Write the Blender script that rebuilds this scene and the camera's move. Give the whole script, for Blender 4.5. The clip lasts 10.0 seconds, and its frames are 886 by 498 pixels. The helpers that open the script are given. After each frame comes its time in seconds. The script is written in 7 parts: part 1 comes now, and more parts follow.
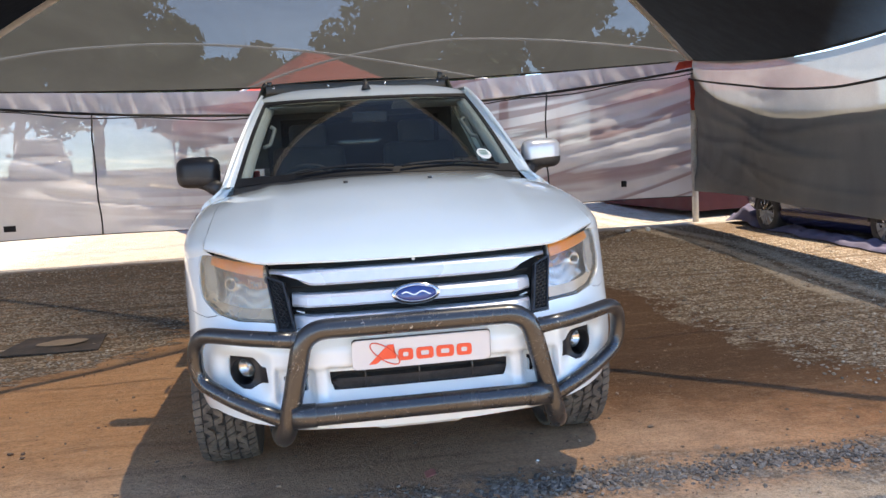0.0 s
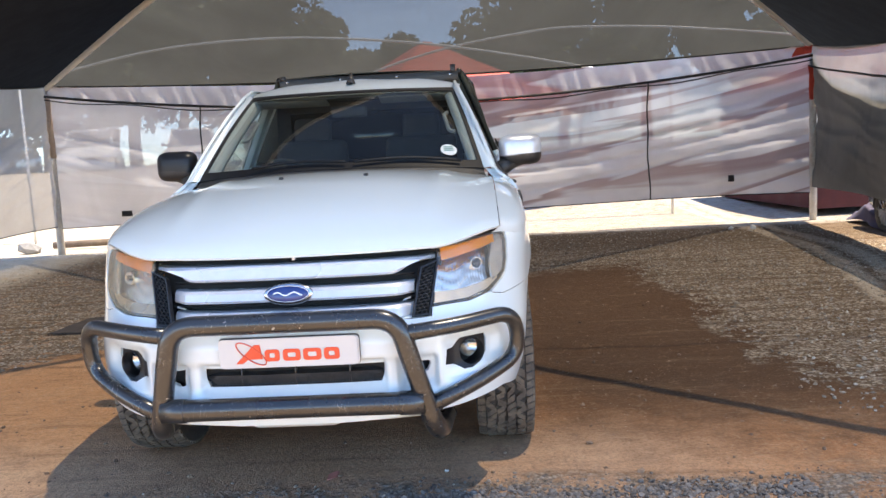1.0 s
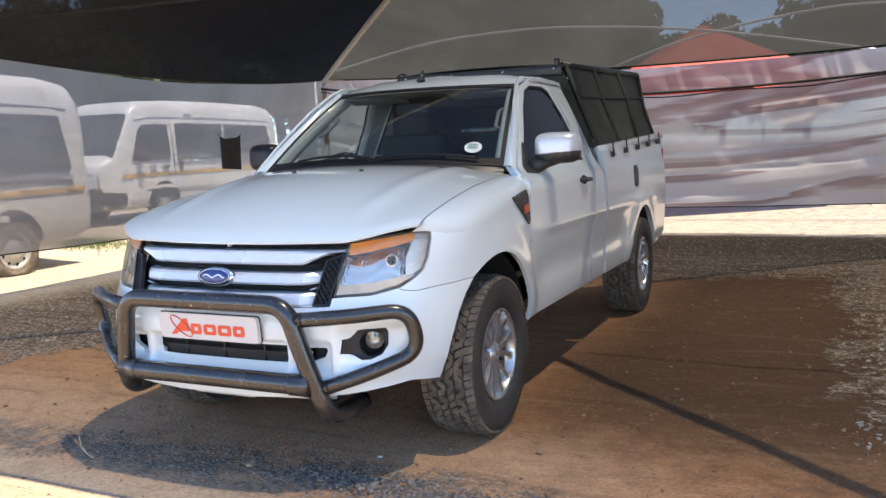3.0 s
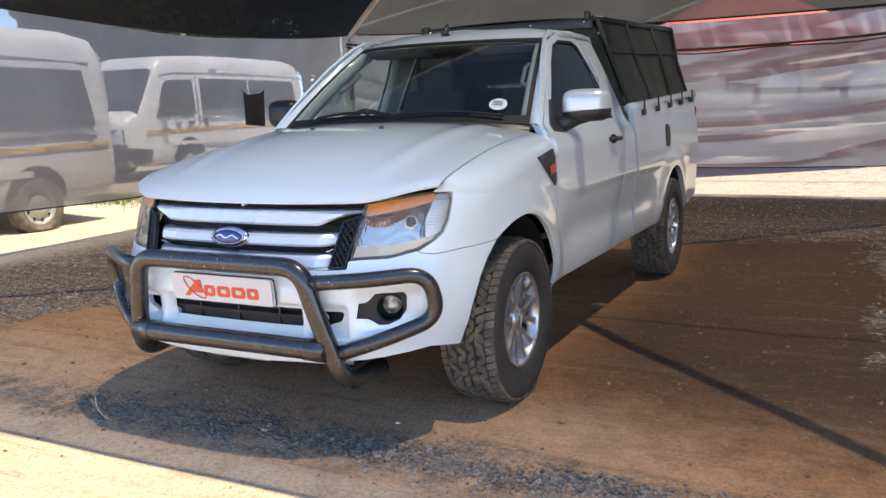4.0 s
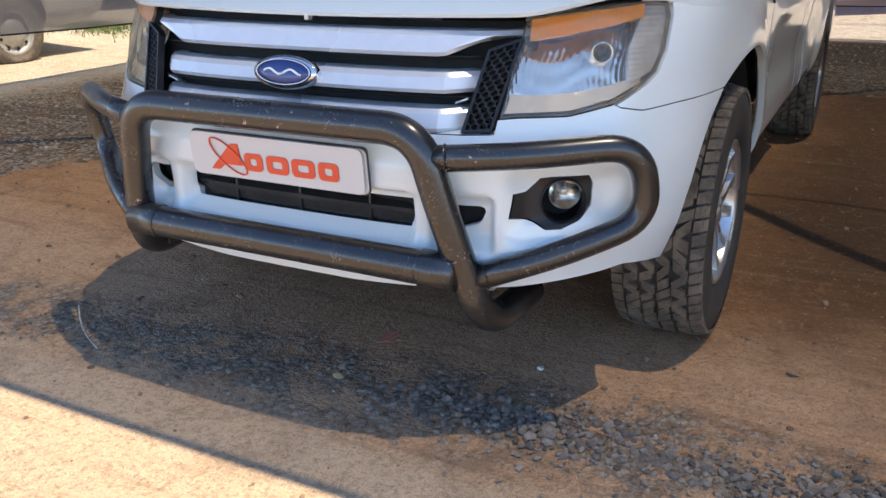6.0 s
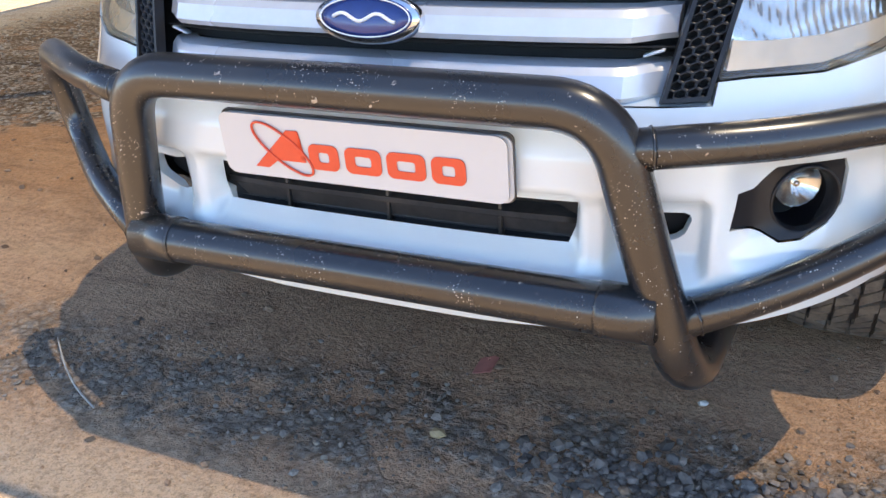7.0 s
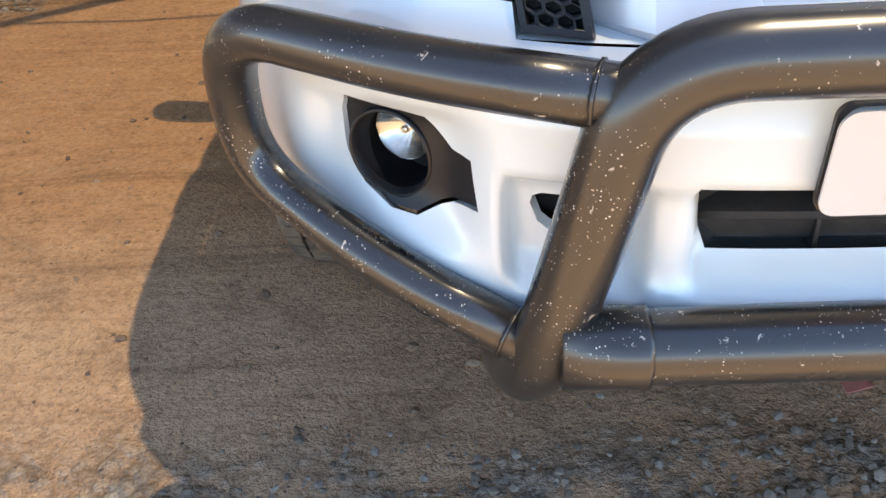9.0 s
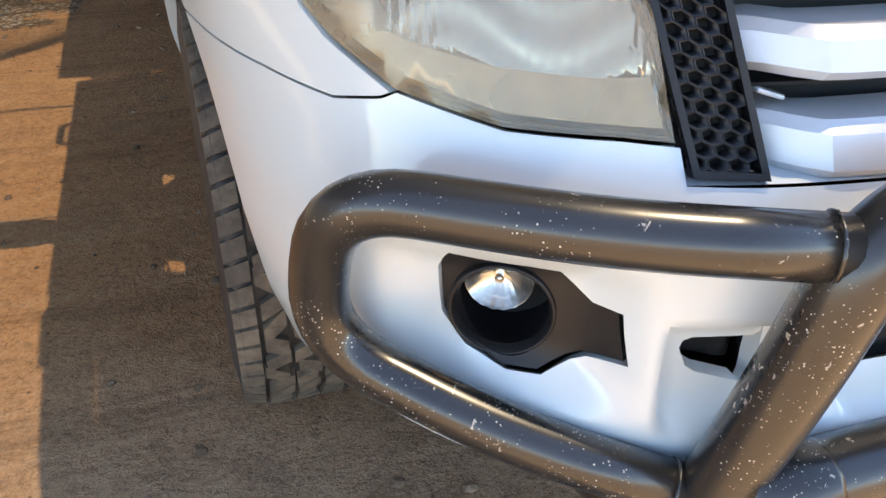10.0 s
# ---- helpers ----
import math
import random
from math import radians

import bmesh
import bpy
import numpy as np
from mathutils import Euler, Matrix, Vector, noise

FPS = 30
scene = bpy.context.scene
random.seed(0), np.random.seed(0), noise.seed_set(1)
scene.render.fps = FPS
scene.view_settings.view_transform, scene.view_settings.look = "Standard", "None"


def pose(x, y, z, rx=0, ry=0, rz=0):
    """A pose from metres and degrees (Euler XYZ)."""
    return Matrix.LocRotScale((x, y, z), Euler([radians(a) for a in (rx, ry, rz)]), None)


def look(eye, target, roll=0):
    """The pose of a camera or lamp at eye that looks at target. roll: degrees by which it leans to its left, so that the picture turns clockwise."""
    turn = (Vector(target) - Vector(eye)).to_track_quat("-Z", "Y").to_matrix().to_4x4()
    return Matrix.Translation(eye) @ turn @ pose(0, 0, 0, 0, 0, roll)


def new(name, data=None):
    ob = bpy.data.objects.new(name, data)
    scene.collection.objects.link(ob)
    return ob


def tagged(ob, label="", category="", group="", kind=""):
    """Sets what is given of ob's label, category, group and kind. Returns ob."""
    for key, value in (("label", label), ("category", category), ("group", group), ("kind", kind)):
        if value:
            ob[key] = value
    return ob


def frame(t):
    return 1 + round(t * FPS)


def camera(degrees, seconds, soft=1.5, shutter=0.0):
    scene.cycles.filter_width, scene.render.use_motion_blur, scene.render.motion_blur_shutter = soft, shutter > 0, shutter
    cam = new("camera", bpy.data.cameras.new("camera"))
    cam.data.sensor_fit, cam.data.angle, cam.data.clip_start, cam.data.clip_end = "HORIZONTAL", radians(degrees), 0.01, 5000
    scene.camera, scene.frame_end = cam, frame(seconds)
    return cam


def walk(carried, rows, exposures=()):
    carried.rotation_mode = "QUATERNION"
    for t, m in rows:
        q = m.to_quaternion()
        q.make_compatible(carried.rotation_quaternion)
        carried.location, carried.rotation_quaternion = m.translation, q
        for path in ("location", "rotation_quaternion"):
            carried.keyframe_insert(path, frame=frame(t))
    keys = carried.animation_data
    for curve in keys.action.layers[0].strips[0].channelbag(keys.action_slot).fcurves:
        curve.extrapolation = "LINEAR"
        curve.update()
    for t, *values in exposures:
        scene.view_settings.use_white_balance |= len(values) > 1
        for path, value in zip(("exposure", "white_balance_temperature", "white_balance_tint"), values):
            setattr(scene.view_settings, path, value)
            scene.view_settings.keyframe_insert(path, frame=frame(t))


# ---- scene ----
cam = camera(55.0, 10.0)
PATH = [
    (0, (-0.357, -3.125, 1.398), (-0.067, -1.159, 1.172), -3.2),
    (0.5, (0.188, -3.105, 1.39), (0.258, -1.119, 1.169), -3.9),
    (1, (0.723, -3.075, 1.381), (0.64, -1.09, 1.149), -2.9),
    (1.5, (1.257, -3.013, 1.368), (0.929, -1.056, 1.125), -3.6),
    (2, (1.727, -2.95, 1.373), (1.248, -1.023, 1.129), -2.7),
    (2.5, (2.095, -2.831, 1.371), (1.448, -0.953, 1.133), -2.0),
    (2.7, (2.228, -2.797, 1.363), (1.474, -0.959, 1.133), -2.0),
    (3.25, (2.47, -2.745, 1.378), (1.60, -0.95, 1.14), -2.0),
    (3.8, (2.443, -2.675, 1.383), (1.567, -0.899, 1.102), -2.1),
    (4, (2.361, -2.625, 1.365), (1.464, -0.867, 1.039), -1.7),
    (4.5, (2.032, -2.415, 1.332), (1.157, -0.663, 0.925), -0.9),
    (5, (1.831, -2.128, 1.276), (0.963, -0.415, 0.718), 0.3),
    (5.2, (1.725, -2.022, 1.266), (0.86, -0.307, 0.708), 0.5),
    (6.3, (1.117, -1.473, 1.141), (0.26, 0.189, 0.432), -0.7),
    (6.5, (0.985, -1.373, 1.14), (0.141, 0.293, 0.425), -0.4),
    (7, (0.657, -1.152, 1.104), (-0.078, 0.505, 0.258), -2.3),
    (7.5, (0.366, -0.951, 1.065), (-0.23, 0.686, 0.083), -5.2),
    (8, (0.039, -0.857, 1.041), (-0.359, 0.815, 0.018), -3.6),
    (8.3, (-0.142, -0.823, 1.044), (-0.436, 0.842, -0.024), -3.4),
    (8.5, (-0.272, -0.775, 1.031), (-0.562, 0.882, -0.05), -4.3),
    (9, (-0.576, -0.693, 1.042), (-0.666, 0.976, -0.056), -3.7),
    (9.5, (-0.843, -0.632, 1.081), (-0.594, 1.055, 0.036), -1.6),
    (10, (-0.955, -0.476, 1.102), (-0.438, 1.161, 0.075), -0.5),
]
walk(cam, [(t, look(eye, target, roll)) for t, eye, target, roll in PATH], exposures=[(0.0, 1.2, 7200, 10), (0.5, 1.4, 7200, 10), (1.0, 1.32, 7200, 10), (2.0, 1.03, 7200, 10), (2.5, 1.08, 7200, 10), (4.0, 1.02, 7100, 10), (5.0, 0.62, 7100, 10), (6.5, 0.85, 7200, 10), (7.0, 1.2, 7400, 10), (7.5, 1.58, 8100, 10), (8.5, 1.53, 8600, 10), (10.0, 1.42, 8800, 10)])

from mathutils.geometry import delaunay_2d_cdt

# ---- world, sun ----
SUN_WAY = Vector((0.34, 0.05, 1.0)).normalized()      # from the ground towards the sun
world = bpy.data.worlds.new("sky")
scene.world = world
world.use_nodes = True
wn = world.node_tree.nodes
sky = wn.new("ShaderNodeTexSky")
sky.sky_type = "NISHITA"
sky.sun_disc = False
sky.sun_elevation = math.asin(SUN_WAY.z)
sky.sun_rotation = math.atan2(SUN_WAY.x, SUN_WAY.y)
sky.altitude = 5000
sky.dust_density = 0.0
sky.ozone_density = 2.0
wn["Background"].inputs["Strength"].default_value = 0.30
deep = wn.new("ShaderNodeMix")
deep.data_type = "RGBA"
deep.blend_type = "MULTIPLY"
deep.inputs[0].default_value = 1.0
deep.inputs[7].default_value = (0.93, 0.97, 1.0, 1)      # the deep blue of a dry highveld noon
world.node_tree.links.new(sky.outputs[0], deep.inputs[6])
world.node_tree.links.new(deep.outputs[2], wn["Background"].inputs["Color"])
sun = new("sun", bpy.data.lights.new("sun", "SUN"))
sun.data.energy = 5.0
sun.data.angle = radians(0.55)
sun.data.color = (1.0, 0.90, 0.76)
sun.matrix_world = look(SUN_WAY * 40, (0, 0, 0))


# ---- materials ----
def shader(name):
    m = bpy.data.materials.new(name)
    m.use_nodes = True
    nodes = m.node_tree.nodes
    return m, nodes, m.node_tree.links, nodes["Principled BSDF"]


def noise_node(nodes, links, scale, detail=4.0, rough=0.6, where=None, distort=0.0):
    n = nodes.new("ShaderNodeTexNoise")
    n.inputs["Scale"].default_value = scale
    n.inputs["Detail"].default_value = detail
    n.inputs["Roughness"].default_value = rough
    n.inputs["Distortion"].default_value = distort
    if where is not None:
        links.new(where, n.inputs["Vector"])
    return n


def ramp_node(nodes, links, source, stops):
    r = nodes.new("ShaderNodeValToRGB")
    el = r.color_ramp.elements
    while len(el) < len(stops):
        el.new(0.5)
    for e, (p, c) in zip(el, stops):
        e.position = p
        e.color = (c, c, c, 1) if isinstance(c, (int, float)) else (*c, 1)
    links.new(source, r.inputs["Fac"])
    return r


def mix_node(nodes, links, fac, a, b, how="MIX"):
    n = nodes.new("ShaderNodeMix")
    n.data_type = "RGBA"
    n.blend_type = how
    for key, v in ((0, fac), (6, a), (7, b)):
        if isinstance(v, (int, float)):
            n.inputs[key].default_value = v
        elif isinstance(v, tuple):
            n.inputs[key].default_value = (*v, 1)
        else:
            links.new(v, n.inputs[key])
    return n.outputs[2]


def coords(nodes):
    return nodes.new("ShaderNodeTexCoord").outputs["Object"]


def bump_into(nodes, links, bsdf, height, strength, distance):
    b = nodes.new("ShaderNodeBump")
    b.inputs["Strength"].default_value = strength
    b.inputs["Distance"].default_value = distance
    links.new(height, b.inputs["Height"])
    links.new(b.outputs[0], bsdf.inputs["Normal"])


def plain(name, color, rough=0.5, metal=0.0, vary=0.15, grain=40.0, bump=0.0, coat=0.0, spec=0.5, dirt=None, dirt_amount=0.4):
    """A surface with a fine grain and broad blotches of its colour, dust over it where dirt is given."""
    m, nodes, links, b = shader(name)
    at = coords(nodes)
    fine = noise_node(nodes, links, grain, 5, 0.6, at)
    broad = noise_node(nodes, links, max(0.6, grain / 14), 3, 0.5, at)
    lo = tuple(c * (1 - vary) for c in color)
    hi = tuple(min(1, c * (1 + vary)) for c in color)
    col = mix_node(nodes, links, ramp_node(nodes, links, fine.outputs[0], [(0.3, 0.0), (0.7, 1.0)]).outputs[0], lo, hi)
    col = mix_node(nodes, links, ramp_node(nodes, links, broad.outputs[0], [(0.35, 0.0), (0.7, 0.5)]).outputs[0], col, color)
    if dirt:
        d = ramp_node(nodes, links, noise_node(nodes, links, grain / 5, 7, 0.7, at).outputs[0], [(0.45, 0.0), (0.75, dirt_amount)])
        col = mix_node(nodes, links, d.outputs[0], col, dirt)
    links.new(col, b.inputs["Base Color"])
    r = ramp_node(nodes, links, broad.outputs[0], [(0.3, max(0.0, rough - 0.08)), (0.7, min(1.0, rough + 0.08))])
    links.new(r.outputs[0], b.inputs["Roughness"])
    b.inputs["Metallic"].default_value = metal
    b.inputs["Specular IOR Level"].default_value = spec
    b.inputs["Coat Weight"].default_value = coat
    b.inputs["Coat Roughness"].default_value = 0.06
    if bump:
        bump_into(nodes, links, b, fine.outputs[0], 0.6, bump)
    return m


def glass(name, tint, alpha=0.0, rough=0.02):
    """Thin glass: clear with a tint, a film of dust, and a mirror-like gloss that grows at a slant."""
    m, nodes, links, b = shader(name)
    nodes.remove(b)
    tr = nodes.new("ShaderNodeBsdfTransparent")
    tr.inputs[0].default_value = (*tint, 1)
    gl = nodes.new("ShaderNodeBsdfGlossy")
    gl.inputs["Roughness"].default_value = rough
    fr = nodes.new("ShaderNodeLayerWeight")
    fr.inputs[0].default_value = 0.5
    gloss = ramp_node(nodes, links, fr.outputs["Facing"], [(0.0, 0.05), (0.5, 0.11), (0.8, 0.34), (1.0, 1.0)])
    mx = nodes.new("ShaderNodeMixShader")
    links.new(gloss.outputs[0], mx.inputs[0])
    film = nodes.new("ShaderNodeBsdfDiffuse")
    film.inputs[0].default_value = (0.5, 0.52, 0.52, 1)
    dusty = nodes.new("ShaderNodeMixShader")
    dust = ramp_node(nodes, links, noise_node(nodes, links, 3.0, 5, 0.6, coords(nodes)).outputs[0], [(0.3, alpha * 0.6), (0.7, alpha * 1.4)])
    links.new(dust.outputs[0], dusty.inputs[0])
    links.new(tr.outputs[0], dusty.inputs[1])
    links.new(film.outputs[0], dusty.inputs[2])
    links.new(dusty.outputs[0], mx.inputs[1])
    links.new(gl.outputs[0], mx.inputs[2])
    links.new(mx.outputs[0], nodes["Material Output"].inputs[0])
    return m


def cloth(name, color, open_share, through_share=0.35, scale=60.0, bands=None, thin=None):
    """Knitted shade netting: so much of it is holes; the threads scatter light back and let some through."""
    m, nodes, links, b = shader(name)
    nodes.remove(b)
    at = coords(nodes)
    weave = noise_node(nodes, links, scale, 3, 0.7, at)
    broad = noise_node(nodes, links, 0.5, 4, 0.6, at, 0.6)
    lo = tuple(c * 0.75 for c in color)
    col = mix_node(nodes, links, ramp_node(nodes, links, broad.outputs[0], [(0.35, 0.0), (0.65, 1.0)]).outputs[0], lo, color)
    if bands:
        # fold shading painted as bands that hang in long curves between posts
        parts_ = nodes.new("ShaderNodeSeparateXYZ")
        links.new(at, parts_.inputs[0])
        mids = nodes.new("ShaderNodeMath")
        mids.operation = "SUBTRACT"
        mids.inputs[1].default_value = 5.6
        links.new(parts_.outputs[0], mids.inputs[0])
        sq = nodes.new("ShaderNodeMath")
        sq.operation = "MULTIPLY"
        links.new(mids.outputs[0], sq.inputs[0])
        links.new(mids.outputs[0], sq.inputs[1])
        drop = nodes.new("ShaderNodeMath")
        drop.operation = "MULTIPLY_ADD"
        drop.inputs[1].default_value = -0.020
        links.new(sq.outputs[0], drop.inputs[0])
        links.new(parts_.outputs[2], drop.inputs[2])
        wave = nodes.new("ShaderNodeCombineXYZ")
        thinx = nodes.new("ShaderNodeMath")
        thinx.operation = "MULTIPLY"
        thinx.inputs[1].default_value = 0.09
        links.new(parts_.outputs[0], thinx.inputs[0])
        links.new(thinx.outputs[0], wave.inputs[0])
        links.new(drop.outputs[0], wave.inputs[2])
        fold_shade = noise_node(nodes, links, 2.1, 3, 0.45, wave.outputs[0], 0.7)
        # red from the tents behind is painted in too, fading at one end
        tent_tint = nodes.new("ShaderNodeMapRange")
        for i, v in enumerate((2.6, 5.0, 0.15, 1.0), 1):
            tent_tint.inputs[i].default_value = v
        links.new(parts_.outputs[0], tent_tint.inputs[0])
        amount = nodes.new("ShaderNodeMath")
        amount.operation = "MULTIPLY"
        links.new(ramp_node(nodes, links, fold_shade.outputs[0], [(0.45, 0.0), (0.475, 1.0), (0.54, 0.85), (0.60, 0.0)]).outputs[0], amount.inputs[0])
        links.new(tent_tint.outputs[0], amount.inputs[1])
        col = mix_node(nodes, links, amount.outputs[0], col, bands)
    di = nodes.new("ShaderNodeBsdfDiffuse")
    tl = nodes.new("ShaderNodeBsdfTranslucent")
    links.new(col, di.inputs[0])
    links.new(col, tl.inputs[0])
    body = nodes.new("ShaderNodeMixShader")
    body.inputs[0].default_value = through_share
    links.new(di.outputs[0], body.inputs[1])
    links.new(tl.outputs[0], body.inputs[2])
    tr = nodes.new("ShaderNodeBsdfTransparent")
    mx = nodes.new("ShaderNodeMixShader")
    share = ramp_node(nodes, links, weave.outputs[0], [(0.3, max(0.0, 1 - open_share - 0.05)), (0.7, min(1.0, 1 - open_share + 0.05))])
    links.new(share.outputs[0], mx.inputs[0])
    if thin:
        sep = nodes.new("ShaderNodeSeparateXYZ")
        links.new(at, sep.inputs[0])
        worn = nodes.new("ShaderNodeMapRange")
        worn.interpolation_type = "SMOOTHSTEP"
        for i, v in enumerate(thin, 1):
            worn.inputs[i].default_value = v
        links.new(sep.outputs[0], worn.inputs[0])
        both = nodes.new("ShaderNodeMath")
        both.operation = "MULTIPLY"
        links.new(share.outputs[0], both.inputs[0])
        links.new(worn.outputs[0], both.inputs[1])
        links.new(both.outputs[0], mx.inputs[0])
    links.new(tr.outputs[0], mx.inputs[1])
    links.new(body.outputs[0], mx.inputs[2])
    links.new(mx.outputs[0], nodes["Material Output"].inputs[0])
    return m


def paint_white(name, color=(0.71, 0.785, 0.80)):
    """Sun-bleached car enamel: glossy, with faint dust and wash marks."""
    m, nodes, links, b = shader(name)
    at = coords(nodes)
    dust = noise_node(nodes, links, 2.0, 1.5, 0.5, at)
    fine = noise_node(nodes, links, 160.0, 2, 0.6, at)
    d = ramp_node(nodes, links, dust.outputs[0], [(0.1, 0.0), (0.9, 0.08)])
    col = mix_node(nodes, links, d.outputs[0], color, (0.66, 0.62, 0.56))
    links.new(col, b.inputs["Base Color"])
    b.inputs["Roughness"].default_value = 0.28
    b.inputs["Coat Weight"].default_value = 1.0
    b.inputs["Coat Roughness"].default_value = 0.05
    bump_into(nodes, links, b, fine.outputs[0], 0.08, 0.0006)
    return m


def chipped(name):
    """Bull bar coat: satin black powder coat, dusty, with pale chips and some rust."""
    m, nodes, links, b = shader(name)
    at = coords(nodes)
    broad = noise_node(nodes, links, 5.0, 5, 0.6, at)
    col = mix_node(nodes, links, ramp_node(nodes, links, broad.outputs[0], [(0.35, 0.0), (0.7, 1.0)]).outputs[0], (0.011, 0.0115, 0.013), (0.022, 0.020, 0.018))
    spots = nodes.new("ShaderNodeTexVoronoi")
    spots.inputs["Scale"].default_value = 330.0
    links.new(at, spots.inputs["Vector"])
    pick = nodes.new("ShaderNodeSeparateColor")
    links.new(spots.outputs["Color"], pick.inputs[0])
    size = nodes.new("ShaderNodeMath")
    size.operation = "MULTIPLY_ADD"
    size.inputs[1].default_value = 0.9
    links.new(pick.outputs[0], size.inputs[0])
    links.new(spots.outputs["Distance"], size.inputs[2])
    near = ramp_node(nodes, links, size.outputs[0], [(0.31, 1.0), (0.41, 0.0)])
    where = ramp_node(nodes, links, noise_node(nodes, links, 9.0, 5, 0.75, at).outputs[0], [(0.51, 0.0), (0.60, 1.0)])
    both = nodes.new("ShaderNodeMath")
    both.operation = "MULTIPLY"
    links.new(near.outputs[0], both.inputs[0])
    links.new(where.outputs[0], both.inputs[1])
    col = mix_node(nodes, links, both.outputs[0], col, (0.64, 0.60, 0.54))
    scab = noise_node(nodes, links, 75.0, 4, 0.65, at, 0.8)
    scuff = ramp_node(nodes, links, noise_node(nodes, links, 7.0, 4, 0.7, at).outputs[0], [(0.46, -0.05), (0.66, 0.10)])
    sum_ = nodes.new("ShaderNodeMath")
    sum_.operation = "ADD"
    links.new(scab.outputs[0], sum_.inputs[0])
    links.new(scuff.outputs[0], sum_.inputs[1])
    s = ramp_node(nodes, links, sum_.outputs[0], [(0.715, 0.0), (0.735, 1.0)])
    col = mix_node(nodes, links, s.outputs[0], col, (0.42, 0.37, 0.31))
    rust = noise_node(nodes, links, 8.0, 6, 0.7, at)
    r = ramp_node(nodes, links, rust.outputs[0], [(0.715, 0.0), (0.74, 1.0)])
    col = mix_node(nodes, links, r.outputs[0], col, (0.26, 0.085, 0.03))
    links.new(col, b.inputs["Base Color"])
    rr = ramp_node(nodes, links, broad.outputs[0], [(0.3, 0.22), (0.7, 0.34)])
    links.new(rr.outputs[0], b.inputs["Roughness"])
    bump_into(nodes, links, b, both.outputs[0], 0.4, -0.0008)
    b.inputs["Specular IOR Level"].default_value = 0.55
    b.inputs["Coat Weight"].default_value = 0.7
    b.inputs["Coat Roughness"].default_value = 0.21
    return m


WHITE = paint_white("white_enamel")
SILVER = plain("silver_satin_paint", (0.72, 0.73, 0.75), 0.32, 0.35, 0.04, 30, coat=0.3)
BLACK = plain("black_plastic", (0.028, 0.028, 0.029), 0.42, 0, 0.3, 60, 0.0004, dirt=(0.16, 0.13, 0.10), dirt_amount=0.25)
GLOSSBLACK = plain("gloss_black_plastic", (0.013, 0.013, 0.015), 0.38, 0, 0.2, 60, spec=0.4)
# near-black; flat patches of it stand for the shade inside hollows
CAVITY = plain("dark_cavity", (0.012, 0.012, 0.012), 0.8, 0, 0.3, 30)
BAR = chipped("chipped_powder_coat")
RUBBER = plain("dusty_tyre_rubber", (0.095, 0.078, 0.062), 0.88, 0, 0.3, 50, 0.001, dirt=(0.33, 0.26, 0.185), dirt_amount=0.7)
WALLRUBBER = plain("tyre_sidewall", (0.030, 0.029, 0.028), 0.65, 0, 0.25, 60, 0.0006, dirt=(0.13, 0.10, 0.08), dirt_amount=0.35)
ALLOY = plain("alloy", (0.55, 0.55, 0.56), 0.28, 0.85, 0.12, 30, dirt=(0.28, 0.24, 0.20), dirt_amount=0.3)
CHROME = plain("chrome", (0.75, 0.76, 0.78), 0.12, 1.0, 0.05, 20)
WINDOW = glass("windscreen_glass", (0.74, 0.82, 0.79), 0.010)
DARKGLASS = glass("tinted_glass", (0.06, 0.065, 0.065), 0)
LENS = glass("lamp_lens", (0.93, 0.92, 0.88), 0.07, 0.03)


# ---- mesh tools ----
def part(name, bm, material, parent=None, label="", smooth=True, sharp=None):
    """Links a bmesh as one mesh object under a thing or a part."""
    me = bpy.data.meshes.new(name)
    bm.normal_update()
    for f in bm.faces:
        f.smooth = smooth
    if sharp is not None:
        for e in bm.edges:
            if len(e.link_faces) == 2 and e.calc_face_angle(0) > radians(sharp):
                e.smooth = False
    bm.to_mesh(me)
    bm.free()
    mats = material if isinstance(material, (list, tuple)) else [material]
    for m in mats:
        me.materials.append(m)
    ob = new(name, me)
    if parent is not None:
        ob.parent = parent
    if label:
        tagged(ob, label)
    return ob


def thing(name, label, category, at=(0, 0, 0), group="", kind=""):
    ob = new(name)
    ob.matrix_world = Matrix.Translation(at)
    return tagged(ob, label, category, group, kind)


def add_box(bm, size, m=Matrix(), bevel=0.0, seg=2):
    r = bmesh.ops.create_cube(bm, size=1.0, matrix=m @ Matrix.Diagonal((*size, 1)))
    if bevel:
        vs = set(r["verts"])
        es = [e for e in bm.edges if e.verts[0] in vs and e.verts[1] in vs]
        bmesh.ops.bevel(bm, geom=es, offset=bevel, segments=seg, affect="EDGES", profile=0.5)


def box(size, m=Matrix(), bevel=0.0, seg=2):
    bm = bmesh.new()
    add_box(bm, size, m, bevel, seg)
    return bm


def spline(points, per=8):
    """A smooth line through the points."""
    ps = [Vector(p) for p in points]
    ps = [ps[0] * 2 - ps[1]] + ps + [ps[-1] * 2 - ps[-2]]
    out = []
    for i in range(1, len(ps) - 2):
        a, b, c, d = ps[i - 1:i + 3]
        for k in range(per):
            t = k / per
            out.append(0.5 * (2 * b + (c - a) * t + (2 * a - 5 * b + 4 * c - d) * t * t + (3 * b - a - 3 * c + d) * t ** 3))
    out.append(ps[-2])
    return out


def bent(points, radius, per=6):
    """A line of straight runs with rounded bends, as a bent pipe has."""
    ps = [Vector(p) for p in points]
    out = [ps[0]]
    for a, b, c in zip(ps, ps[1:], ps[2:]):
        r = min(radius, (a - b).length * 0.49, (c - b).length * 0.49)
        p, q = b + (a - b).normalized() * r, b + (c - b).normalized() * r
        for k in range(per + 1):
            t = k / per
            out.append(p.lerp(b, t).lerp(b.lerp(q, t), t))
    out.append(ps[-1])
    return out


